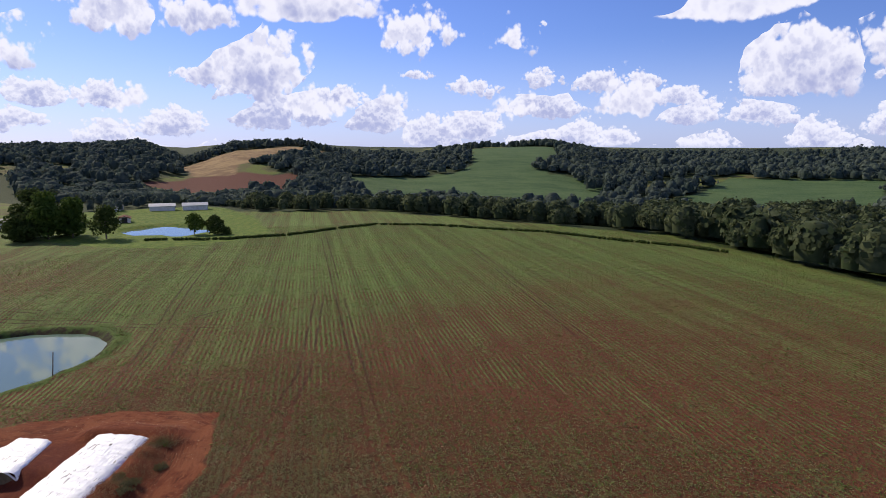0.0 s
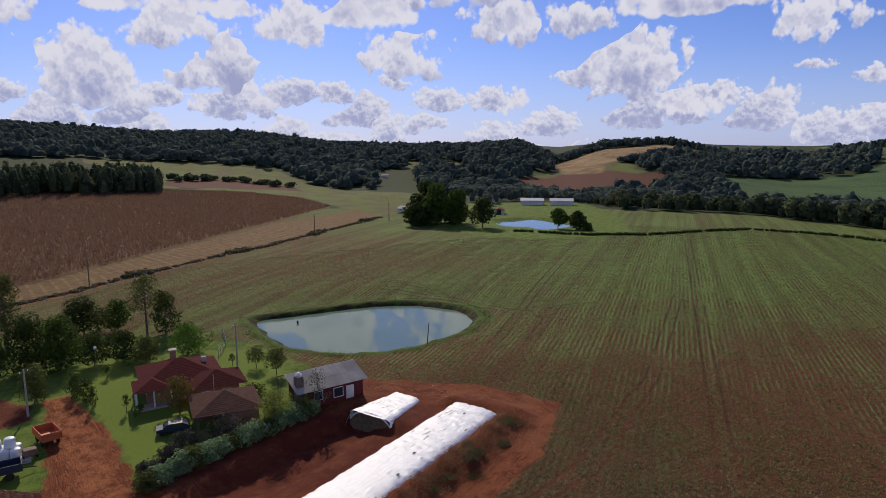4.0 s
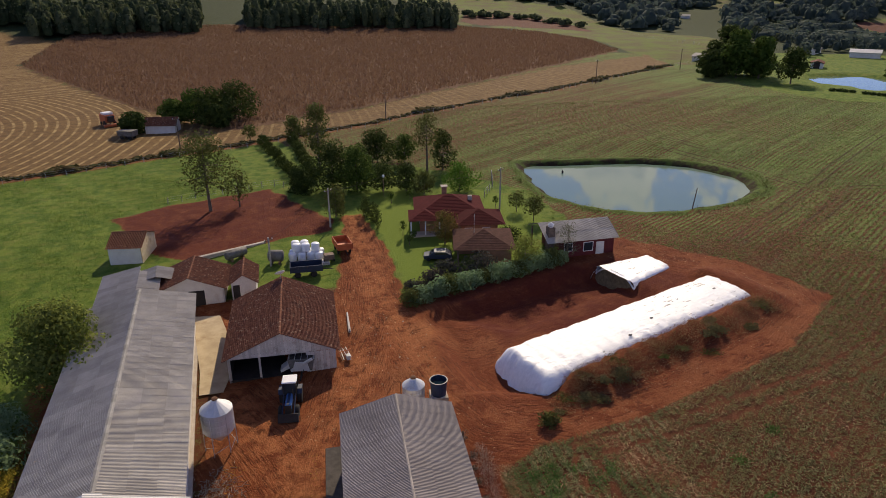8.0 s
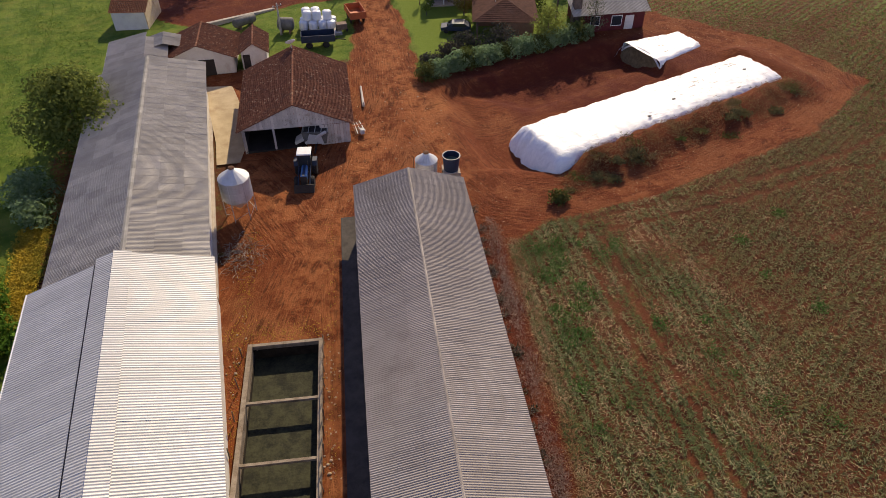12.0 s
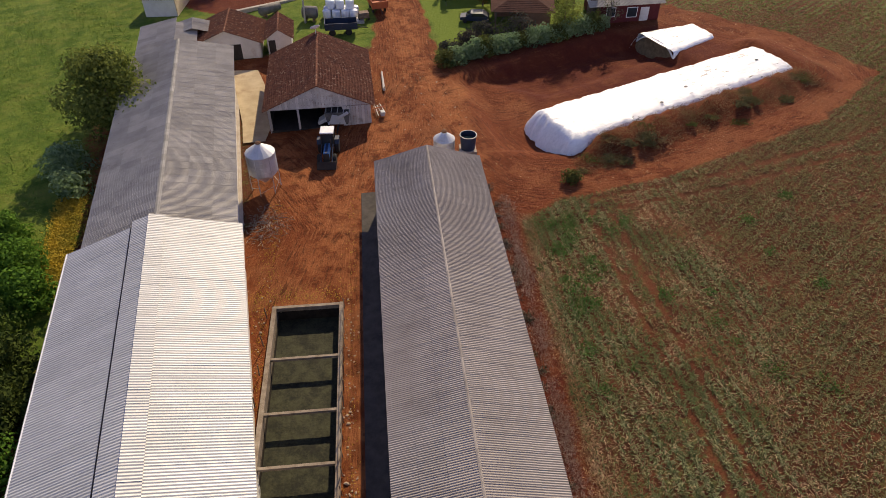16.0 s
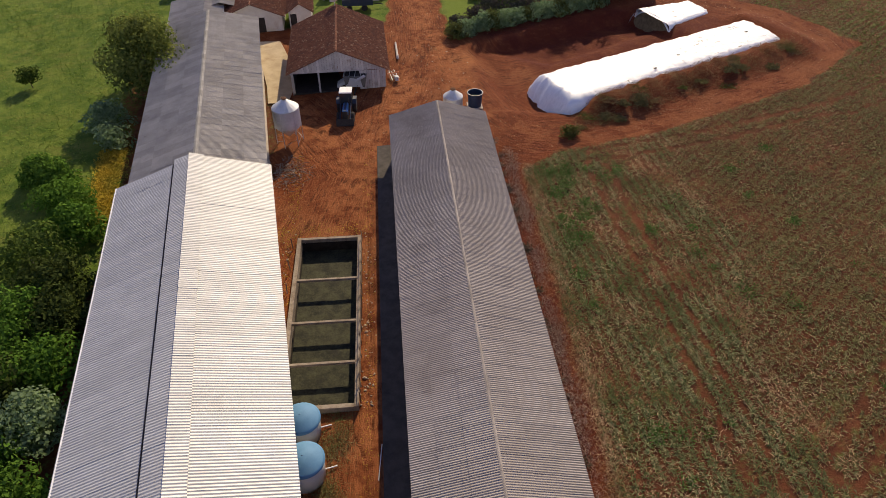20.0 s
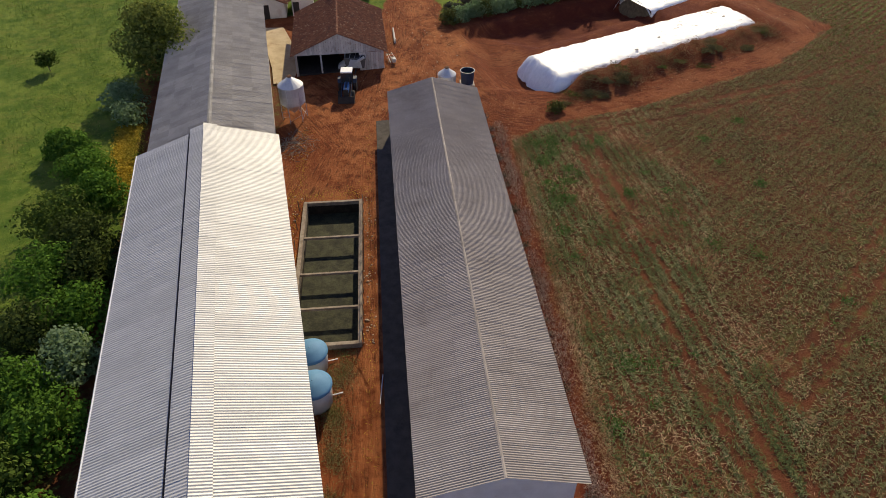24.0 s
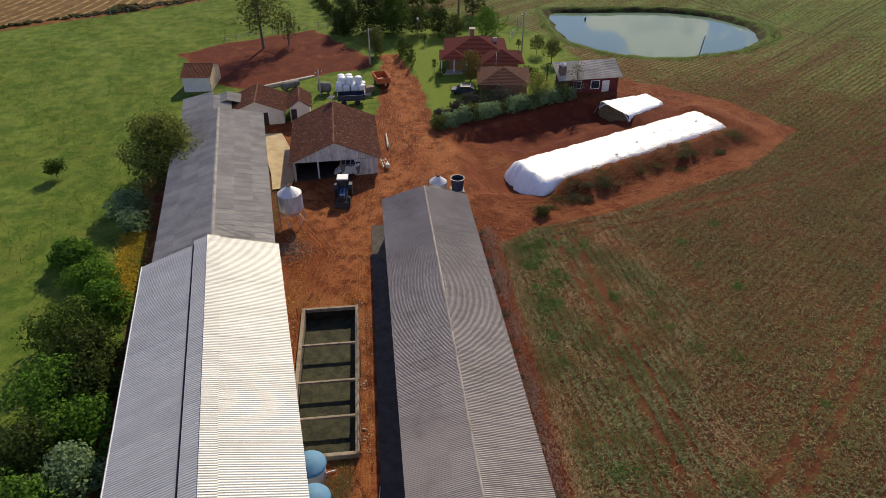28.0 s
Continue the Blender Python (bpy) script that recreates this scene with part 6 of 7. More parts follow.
def crown_points(rng, n, radius, low, high, lobes, flat=1.0, taper=0.35):
    """Leaf places on an uneven crown made of lobes, with gaps between them."""
    cs, rs = [], []
    lobes = round(lobes * 2.2)
    for k in range(lobes):
        f = (k + 0.5) / lobes
        z = low + (high - low) * f
        env = radius * (1 - taper * abs(2 * f - 0.75)) * (0.5 + 0.5 * math.sin(math.pi * min(1, f * 0.9 + 0.12)))
        a = k * 2.4 + rng.uniform(0, 1)
        d = env * rng.uniform(0.25, 1.05)
        cs.append((d * math.cos(a), d * math.sin(a), z))
        rs.append(max(0.22, radius * rng.uniform(0.24, 0.46)))
    cs, rs = np.array(cs), np.array(rs)
    pick = rng.choice(lobes, n, p=rs ** 2 / (rs ** 2).sum())
    d = rng.normal(size=(n, 3))
    d /= np.linalg.norm(d, axis=1)[:, None]
    rr = rs[pick] * (0.72 + 0.36 * rng.random(n))
    c = cs[pick] + d * rr[:, None] * np.array([1, 1, flat])
    nor = d + rng.normal(size=(n, 3)) * 0.5 + np.array([0, 0, 0.35])
    nor /= np.linalg.norm(nor, axis=1)[:, None]
    return c, nor, cs, rs


def tree(name, x, y, h, r, leaf, label, n=1500, size=0.22, clear=0.25, lobes=12, seed=1, taper=0.35, flat=0.8, trunk=None, category="tree", group=""):
    rng = np.random.default_rng(seed)
    ob = thing(name, pose(x, y, height(x, y), 0, 0, seed * 57 % 360), label, category, group)
    c, nor, cs, rs = crown_points(rng, n, r * 1.1, h * clear + r * 0.2, h - r * 0.25, lobes, flat, taper)
    tr = trunk or max(0.06, h * 0.022)
    bm = rod((0, 0, -0.3), (0.1, 0.05, h * 0.45), tr, 8, tr * 0.6)
    rod((0.1, 0.05, h * 0.45), (0, 0, h * 0.85), tr * 0.6, 6, tr * 0.15, bm)
    for k in range(0, lobes, max(1, lobes // 9)):
        z0 = h * (clear + 0.1 + 0.3 * k / lobes)
        rod((0.05, 0.02, z0), tuple(cs[k] * np.array([0.9, 0.9, 1])), tr * 0.35, 5, tr * 0.1, bm)
    part("trunk", bm, BARK, ob)
    me = quads_mesh("crown", c, nor, size * (0.6 + 0.8 * rng.random(n)), leaf, 0.6, rng)
    crown = new("crown", me)
    crown.parent = ob
    return ob


def bush(name, x, y, h, r, leaf, label, n=600, size=0.14, seed=1, group="", category="bush"):
    rng = np.random.default_rng(seed)
    ob = thing(name, pose(x, y, height(x, y), 0, 0, seed * 31 % 360), label, category, group)
    c, nor, cs, rs = crown_points(rng, n, r * 1.1, 0.15, h - r * 0.15, 13, min(1.2, h / (2 * r)), 0.2)
    c[:, 2] = np.abs(c[:, 2])
    bm = bmesh.new()
    for k in range(5):
        rod((0, 0, -0.2), tuple(cs[k]), 0.04, 5, 0.015, bm)
    part("stems", bm, BARK, ob)
    me = quads_mesh("foliage", c, nor, size * (0.6 + 0.8 * rng.random(n)), leaf, 0.6, rng)
    f = new("foliage", me)
    f.parent = ob
    return ob


# trees beside the barns and in the pasture
tree("tree", -24.9, 30.6, 9.4, 4.9, leafy("broad_olive_leaves", (0.0900, 0.1232, 0.0286), (0.2550, 0.2900, 0.0715), (0.1500, 0.1740, 0.0442), 0.4), "leafy broad tree against the grey barn", 12000, 0.19, 0.10, 20, 2)
tree("small_tree", -40.6, 34.2, 2.9, 1.5, LEAF, "lone small tree in the pasture", 900, 0.16, 0.25, 8, 3)
bush("pale_bush", -27.8, 22.5, 3.2, 2.2, LEAF_PALE, "pale silvery bush beside the barn", 1500, 0.17, 5)
bush("bush", -26.3, 18.5, 2.6, 1.8, LEAF_PALE, "pale bush beside the barn", 900, 0.17, 6)
for _i, (_x, _y, _h, _r, _l) in enumerate(((-31.5, 12.5, 3.0, 1.7, LEAF_BUSH), (-29.4, 11.2, 3.2, 1.9, LEAF_BUSH), (-27.2, 6.8, 3.6, 2.2, LEAF_BUSH), (-24.9, 3.6, 3.4, 2.0, LEAF_BUSH),
                                          (-27.0, -1.4, 4.6, 2.8, LEAF), (-23.9, -4.4, 4.2, 2.3, LEAF_DARK), (-22.4, -8.3, 3.8, 2.1, LEAF_DARK), (-25.8, -8.8, 4.4, 2.8, LEAF_BUSH),
                                          (-22.0, -13.2, 3.8, 2.2, LEAF_BUSH), (-24.6, -15.4, 4.2, 2.6, LEAF_DARK), (-21.0, -17.8, 3.6, 2.0, LEAF_PALE), (-23.6, -21.0, 4.4, 2.6, LEAF_BUSH),
                                          (-20.4, -24.0, 4.0, 2.2, LEAF_BUSH), (-22.4, -28.0, 4.4, 2.6, LEAF), (-19.5, -31.5, 4.0, 2.2, LEAF_BUSH), (-26.5, -26.0, 4.6, 3.0, LEAF_DARK), (-21.8, -35.5, 4.4, 2.6, LEAF))):
    bush("hedgerow_bush", _x, _y, _h, _r * 1.15, _l, "dense bramble-covered bush along the white barn" if _l is not LEAF_PALE else "pale grey-green bush along the white barn", 3200, 0.16, 20 + _i, "bushes along the barn")

# farmhouse garden
tree("tall_thin_tree", -18.3, 85, 14.6, 4.6, LEAF_OLIVE, "tall open-crowned tree by the cattle yard", 3600, 0.2, 0.25, 16, 41, 0.3)
tree("thin_tree", -13.3, 86, 7.0, 2.6, LEAF_OLIVE, "slender tree by the cattle yard", 800, 0.2, 0.25, 10, 42)
tree("eucalyptus", 1.1, 104, 14.6, 3.0, LEAF_OLIVE, "tall eucalyptus behind the farmyard", 3000, 0.2, 0.3, 16, 43, 0.4)
tree("garden_tree", 3.6, 92, 9.3, 4.5, LEAF_DARK, "dense dark tree beside the lane", 4600, 0.22, 0.05, 18, 44)
tree("garden_tree", 8.1, 88.5, 9.0, 3.5, LEAF, "dense green tree at the edge of the lawn", 4200, 0.22, 0.05, 18, 45)
bush("dark_shrub", -2.4, 91, 4.6, 2.9, LEAF_DARK, "rank dark shrubs at the corner of the cattle yard", 2200, 0.2, 46)
tree("garden_tree", 13.5, 108, 7.5, 4.3, LEAF_DARK, "round dark tree at the field edge", 3200, 0.24, 0.06, 16, 47)
tree("garden_tree", 19.2, 106, 6.4, 2.6, LEAF, "round green tree at the field edge", 1800, 0.22, 0.1, 14, 52)
tree("tall_thin_tree", 22.8, 97, 12.2, 3.4, LEAF_OLIVE, "tall sparse tree behind the farm house", 1700, 0.18, 0.42, 14, 48, 0.3)
tree("tall_thin_tree", 26.1, 97.5, 8.4, 2.4, LEAF_DARK, "tall dark tree behind the farm house", 2200, 0.2, 0.06, 14, 49, 0.3)
tree("lemon_tree", 26.7, 82.4, 5.9, 3.0, LEAF_BUSH, "round bright green fruit tree behind the house", 2600, 0.17, 0.06, 14, 50)
tree("lemon_tree", 20.1, 82.4, 4.7, 2.2, LEAF_OLIVE, "yellow-green fruit tree behind the house", 1900, 0.16, 0.05, 12, 51, 0.6)
tree("garden_tree", 17.2, 85.6, 5.4, 2.4, LEAF_DARK, "dark fruit tree behind the house", 2000, 0.18, 0.06, 12, 53)
tree("garden_tree", 12.9, 87, 5.6, 2.7, LEAF_DARK, "dark fruit tree on the lawn", 2000, 0.18, 0.06, 12, 54)
tree("vine_covered_tree", 3.9, 74.6, 5.6, 2.1, LEAF_OLIVE, "tree wrapped round the lane's power pole", 1900, 0.16, 0.08, 14, 55, 0.2)
tree("golden_tree", 19.8, 57.6, 5.3, 2.0, leafy("golden_leaves", (0.16, 0.11, 0.025), (0.26, 0.17, 0.05), (0.10, 0.10, 0.03)), "small tree with golden autumn leaves before the house", 1800, 0.14, 0.12, 12, 56, 0.25)
for _i, (_x, _y, _h, _r) in enumerate(((8.9, 73.6, 3.3, 1.15), (10.0, 70.4, 3.3, 1.15))):
    bush("clipped_shrub", _x, _y, _h, _r, LEAF_DARK, "dense dark clipped shrub on the lawn", 1500, 0.1, 60 + _i, "clipped shrubs")
bush("clipped_column", 10.4, 66.4, 3.2, 0.5, LEAF_DARK, "narrow dark clipped column shrub", 700, 0.08, 63)
for _i, (_x, _y, _h) in enumerate(((14.0, 62.5, 2.6), (14.6, 58.5, 1.8), (15.4, 60.5, 1.6), (13.8, 79, 2.2), (17.2, 80, 1.8), (31.0, 72, 2.2))):
    tree("young_tree", _x, _y, _h, 0.6, LEAF, "young staked garden tree", 260, 0.1, 0.4, 6, 70 + _i, group="young garden trees")
tree("round_pale_tree", 35.5, 64.0, 4.3, 1.8, LEAF_OLIVE, "round pale green tree behind the cabin", 1300, 0.14, 0.25, 12, 77)
tree("round_pale_tree", 34.0, 69.0, 3.6, 1.6, LEAF_OLIVE, "small pale green tree behind the house", 700, 0.14, 0.25, 10, 78)
bush("dark_shrub", 29.7, 57.0, 2.1, 1.9, LEAF_DARK, "low dark shrub beside the garage", 800, 0.13, 79)
tree("young_willow", 28.8, 46.0, 5.0, 2.0, leafy("willow_leaves", (0.13, 0.17, 0.035), (0.24, 0.28, 0.07), (0.18, 0.20, 0.05), 0.45), "light green open tree above the silage yard", 2000, 0.12, 0.2, 14, 80, 0.2)
tree("bare_tree", 35.3, 47.6, 5.6, 1.6, leafy("grey_green_leaves", (0.14, 0.15, 0.09), (0.20, 0.20, 0.13), (0.12, 0.12, 0.07)), "thin grey-green tree before the cabin", 800, 0.1, 0.15, 12, 81, 0.2)
for _i, (_x, _y, _h, _r) in enumerate(((22.6, 45.8, 3.1, 2.3), (18.1, 46.6, 2.2, 1.7), (15.9, 44.4, 1.9, 1.6), (13.4, 42.4, 1.6, 1.4))):
    bush("grey_shrub", _x, _y, _h, _r, leafy("grey_purple_leaves", (0.05, 0.055, 0.04), (0.10, 0.10, 0.08), (0.07, 0.06, 0.05)) if _i == 0 else bpy.data.materials["grey_purple_leaves"], "rounded grey shrub above the hedge", 1600, 0.13, 84 + _i, "grey shrubs")
_rng = random.Random(8)
for _i in range(18):
    _k = _i / 17
    _x, _y = 12.8 + 21.2 * _k, 39.3 + 6.4 * _k + 0.5 * math.sin(_k * 3.1)
    bush("hedge_bush", _x, _y + 0.5, _rng.uniform(1.8, 2.6), _rng.uniform(1.15, 1.6), LEAF_PALE if _i % 4 else LEAF_OLIVE, "blue-green hedge bush on the silage yard bank", 1300, 0.13, 90 + _i, "hedge on the bank")
# lane of clipped trees towards the field
for _i in range(11):
    _k = _i / 10
    for _s, (_ax, _ay, _bx, _by) in enumerate(((-13.5, 137, -3.0, 97), (-5.8, 135, 0.2, 99))):
        _h = 2.3 + 0.5 * math.sin(_i * 1.7 + _s)
        bush("lane_shrub", _ax + (_bx - _ax) * _k, _ay + (_by - _ay) * _k, _h, 1.35, LEAF_DARK, "dark clipped conifer lining the lane", 700, 0.16, 120 + 2 * _i + _s, "clipped lane shrubs")
tree("lane_tree", -16.6, 139.5, 4.6, 1.9, LEAF_OLIVE, "small rounded tree at the end of the lane", 700, 0.2, 0.3, 10, 150)
tree("lane_tree", -5.8, 139.5, 6.0, 2.5, LEAF_OLIVE, "tall yellow-green tree at the end of the lane", 1200, 0.25, 0.15, 12, 151)

# bank of dry weeds between the film and the track
BANK_SHRUB = leafy("bank_shrub_leaves", (0.075, 0.075, 0.036), (0.19, 0.165, 0.085), (0.11, 0.10, 0.048), 0.4)
DRY_WEED = leafy("dry_weed_leaves", (0.15, 0.10, 0.055), (0.28, 0.20, 0.11), (0.15, 0.14, 0.055), 0.4)
for _i in range(9):
    _k = _rng.choice((_rng.uniform(0.02, 0.22), _rng.uniform(0.5, 0.82)))
    _x, _y = 25.2 + 29.5 * _k + _rng.uniform(-0.7, 0.7), 15.4 + 13.0 * _k + _rng.uniform(-1.3, 0.5)
    bush("bank_shrub", _x, _y, _rng.uniform(0.35, 0.7), _rng.uniform(0.6, 1.1), BANK_SHRUB, "low dull green shrub on the clamp bank", 500, 0.09, 240 + _i, "shrubs on the bank")
for _i in range(20):
    _k = _rng.random() ** 1.2
    _o = _rng.uniform(-2.4, 0.9)
    _x, _y = 22.6 + 31.0 * _k - 0.39 * _o, 15.8 + 13.2 * _k + 0.92 * _o
    _l = (DRY_WEED, LEAF_OLIVE, DRY_WEED, DRY_WEED)[_i % 4]
    bush("weed_clump", _x, _y, _rng.uniform(0.10, 0.22), _rng.uniform(0.5, 1.4), _l, "dry brown weeds on the clamp bank", 420, 0.07, 160 + _i, "weeds on the bank")
bush("round_bush", 21.9, 13.4, 1.2, 0.9, LEAF_OLIVE, "round green bush at the foot of the clamp", 700, 0.12, 158)
tree("big_field_tree", 160, 209, 18, 6.6, LEAF, "massive dark tree beside the far pond", 3000, 0.6, 0.08, 20, 201)
tree("big_field_tree", 167, 205, 15.5, 5.4, LEAF, "tall dark tree beside the far pond", 2600, 0.6, 0.08, 18, 202)
tree("big_field_tree", 164, 222, 19, 6.4, LEAF_DARK, "broad dark tree beside the far pond", 3000, 0.6, 0.08, 20, 203)
tree("pond_tree", 170, 190, 13, 5.4, LEAF_DARK, "dark round tree on the far pond's bank", 2000, 0.5, 0.15, 14, 204)
tree("pond_tree", 196, 172, 9, 3.4, LEAF, "tree at the water's edge of the far pond", 1300, 0.45, 0.2, 12, 205)
tree("pond_tree", 200, 165, 8.0, 3.8, LEAF_DARK, "round tree at the end of the far pond", 1400, 0.45, 0.08, 12, 206)
bush("pond_bush", 200, 159, 3.0, 2.4, LEAF_DARK, "low round bush near the far pond", 500, 0.4, 207)
for _i, (_x, _y, _h, _r) in enumerate(((-30, 168, 10.5, 6.2), (-24, 172, 11.5, 6.5), (-35, 172, 9.5, 5.0), (-28, 162, 7.0, 4.0), (-41, 172, 7.0, 4.0), (-49.6, 161.5, 6.0, 3.6))):
    tree("grove_tree", _x, _y, _h, _r, LEAF if _i in (4, 2) else LEAF_DARK, "dense rounded tree by the old cottage", 2400, 0.4, 0.06, 16, 210 + _i, group="grove at the cottage")
for _i, (_x, _y, _h, _r) in enumerate(((156, 217, 14, 6.5), (170, 212, 12, 6.0), (151, 211, 10, 5.0))):
    tree("big_field_tree", _x, _y, _h, _r, LEAF_DARK, "dark tree in the clump beside the far pond", 2400, 0.6, 0.04, 18, 220 + _i)

# ---- crops and woods ----
def blades(name, n, area, mat, lo, hi, width, seed, label, keep, spread=0.0, row=None, lift=0.0, lean=0.7):
    """Loose leaf blades and stalks standing or lying on the ground inside an area (x0, y0, x1, y1)."""
    rng = np.random.default_rng(seed)
    x, y = rng.uniform(area[0], area[2], n), rng.uniform(area[1], area[3], n)
    if row:
        turn, gap, loose = row
        c, s = math.cos(radians(turn)), math.sin(radians(turn))
        u, v = x * c + y * s, -x * s + y * c
        u = np.round(u / gap) * gap + rng.normal(size=n) * loose
        x, y = u * c - v * s, u * s + v * c
    ok = keep(x, y, rng)
    x, y = x[ok], y[ok]
    n = len(x)
    z = ground(x, y) + lift
    a = rng.uniform(0, 2 * np.pi, n)
    l = rng.uniform(lo, hi, n)
    el = rng.random(n) * lean
    d = np.stack([np.cos(a) * np.cos(el), np.sin(a) * np.cos(el), np.sin(el)], 1)
    s = np.stack([-np.sin(a), np.cos(a), rng.uniform(-0.5, 0.5, n)], 1) * width
    base = np.stack([x, y, z + 0.03], 1)
    mid = base + d * (l * 0.55)[:, None] + np.array([0, 0, 0.03])
    tip = base + d * l[:, None] * np.array([1, 1, 0.7])
    v = np.stack([base, mid + s, tip, mid - s], 1).reshape(-1, 3)
    ob = new(name, raw_mesh(name, v, np.arange(4 * n).reshape(n, 4), mat))
    return tagged(ob, label, "crop", kind="stuff")


def in_crop(x, y):
    out = (inside(x, y, YARD) < -0.2) & (x > 15.8) & (pond_rim(x, y, POND) > 1.35) & (inside(x, y, LAWN) < -1)
    return out & off_tram(x, y)


def off_tram(x, y):
    near = np.minimum.reduce([line_dist(x, y, t) for t in TRAM_MIDDLES])
    return np.abs(near - 0.95) > 0.26 + 0.16 * np.sin(x * 1.7 + y * 2.3) + 0.1 * np.sin(x * 0.31 - y * 0.4)


def patchy(x, y):
    return np.sin(x * 0.35 + 1.3 * np.sin(y * 0.17)) * np.sin(y * 0.23 + 1.1 * np.sin(x * 0.21)) + 0.5 * np.sin(x * 0.9 + y * 0.7)


STRAW = leafy("dry_straw", (0.17, 0.098, 0.05), (0.72, 0.50, 0.31), (0.30, 0.18, 0.09), 0.3)
CROP_LEAF = leafy("crop_leaves", (0.050, 0.075, 0.026), (0.34, 0.345, 0.175), (0.125, 0.15, 0.058), 0.35)
OUTER_LEAF = leafy("outer_crop_leaves", (0.072, 0.083, 0.031), (0.32, 0.305, 0.155), (0.21, 0.19, 0.088), 0.4)
FIELD_LEAF = leafy("field_crop_leaves", (0.058, 0.104, 0.022), (0.17, 0.225, 0.055), (0.095, 0.142, 0.034), 0.35)
WEED_LEAF = leafy("weed_leaves", (0.0680, 0.1445, 0.0325), (0.1360, 0.2465, 0.0650), (0.0935, 0.1700, 0.0455), 0.45)
NEAR_FIELD = (15.5, -44, 50, 21)


def side_of_field(x, y):
    """Rows run along the barn near it and along the field's length further out."""
    return x - 31 - 0.10 * y + 1.5 * np.sin(y * 0.3)


blades("crop_leaves", 290000, NEAR_FIELD, CROP_LEAF, 0.18, 0.50, 0.030, 31, "young crop leaves in loose rows beside the barn", lambda x, y, r: in_crop(x, y) & (side_of_field(x, y) < 0) & (r.random(len(x)) < 0.54 + 0.36 * patchy(x, y)), row=(4, 0.85, 0.14))
blades("outer_crop_leaves", 400000, (28, -44, 84, 50), OUTER_LEAF, 0.18, 0.46, 0.036, 30, "young crop leaves in rows along the field", lambda x, y, r: in_crop(x, y) & (side_of_field(x, y) >= 0) & (r.random(len(x)) < (0.60 + 0.22 * patchy(x, y)) * (1 - 0.75 * sstep(50, 83, x)) * (1 - 0.75 * sstep(28, 49, y))), row=(-53, 0.85, 0.20))
blades("straw_litter", 150000, (15.5, -44, 34, 14), STRAW, 0.16, 0.50, 0.017, 32, "dry straw litter between the crop rows", lambda x, y, r: in_crop(x, y) & (side_of_field(x, y) < 1) & (r.random(len(x)) < 0.25 - 0.09 * patchy(x, y)), lean=0.45, row=(4, 0.85, 0.22))
blades("outer_straw_litter", 170000, (28, -44, 70, 40), STRAW, 0.16, 0.50, 0.018, 29, "dry straw litter between the outer crop rows", lambda x, y, r: in_crop(x, y) & (side_of_field(x, y) >= -1) & (r.random(len(x)) < (0.29 - 0.10 * patchy(x, y)) * (1 - 0.9 * sstep(40, 68, x)) * (1 - 0.9 * sstep(22, 39, y))), lean=0.45, row=(-53, 0.85, 0.22))
blades("wider_crop_leaves", 200000, (15.5, -110, 285, 165), FIELD_LEAF, 0.3, 0.65, 0.07, 33, "young crop leaves across the field", lambda x, y, r: in_crop(x, y) & ((x > 60 + 5 * np.sin(y * 0.2)) | (y > 42))  & (polar(x, y)[0] < 300) & (inside(x, y, FAR_GRASS) < 0) & (inside(x, y, STUBBLE) < -4) & (r.random(len(x)) < 0.8), row=(-53, 0.87, 0.2))
_wr = np.random.default_rng(12)
_w = [(20.4, 3.2), (21.6, 1.2), (20.8, 2.2), (28.3, -5.6), (29.0, -7.6), (24.2, -22.0)] + [tuple(_wr.normal((18.9, 1.0), (1.3, 6.0))) for _k in range(30)] + [tuple(_wr.uniform((17, -30), (44, 10))) for _k in range(34)]


def weeds(x, y, r):
    m = np.zeros(len(x))
    for i, (wx, wy) in enumerate(_w):
        m += np.exp(-((x - wx) ** 2 + (y - wy) ** 2) / (0.07 + 0.11 * (i % 4))) * (0.3 + 0.6 * ((i * 7) % 5) / 4)
    m = 1.15 * m + 0.03 * sstep(16.3, 17.3, x) * sstep(21.5, 18.5, x) * sstep(-6, 2, y) * sstep(11, 8, y)
    return in_crop(x, y) & (r.random(len(x)) < m)


blades("green_weeds", 240000, (15.8, -30, 50, 12), WEED_LEAF, 0.16, 0.36, 0.045, 34, "bright green weed patches in the field", weeds, lean=1.2)
blades("dead_weeds", 60000, (13.4, -45, 16.6, 12), leafy("dead_weed_stalks", (0.17, 0.11, 0.090), (0.52, 0.40, 0.34), (0.28, 0.18, 0.145), 0.4), 0.15, 0.6, 0.013, 43, "greyish dead weeds at the foot of the barn",
       lambda x, y, r: r.random(len(x)) < np.exp(-((x - 15.0 - 0.012 * y) / (0.5 + 0.2 * np.sin(y * 0.9))) ** 2) * (0.55 + 0.45 * np.sin(y * 0.55) * np.sin(y * 0.21 + 1)), lean=1.3)
blades("edge_grass", 34000, (14.8, -45, 18.6, 9), STRAW, 0.2, 0.55, 0.015, 35, "dry grass along the barn's field edge", lambda x, y, r: (r.random(len(x)) < np.exp(-((x - 16.5 - 0.02 * y) / 0.55) ** 2)), lean=1.0)
blades("yellow_weeds", 40000, (-28, 4, -21.5, 18), LEAF_YELLOW, 0.2, 0.55, 0.055, 36, "yellow dying weeds beside the barn", lambda x, y, r: r.random(len(x)) < np.exp(-((x + 24.9 + 0.157 * (y - 10)) / 0.9) ** 2), lean=1.2)
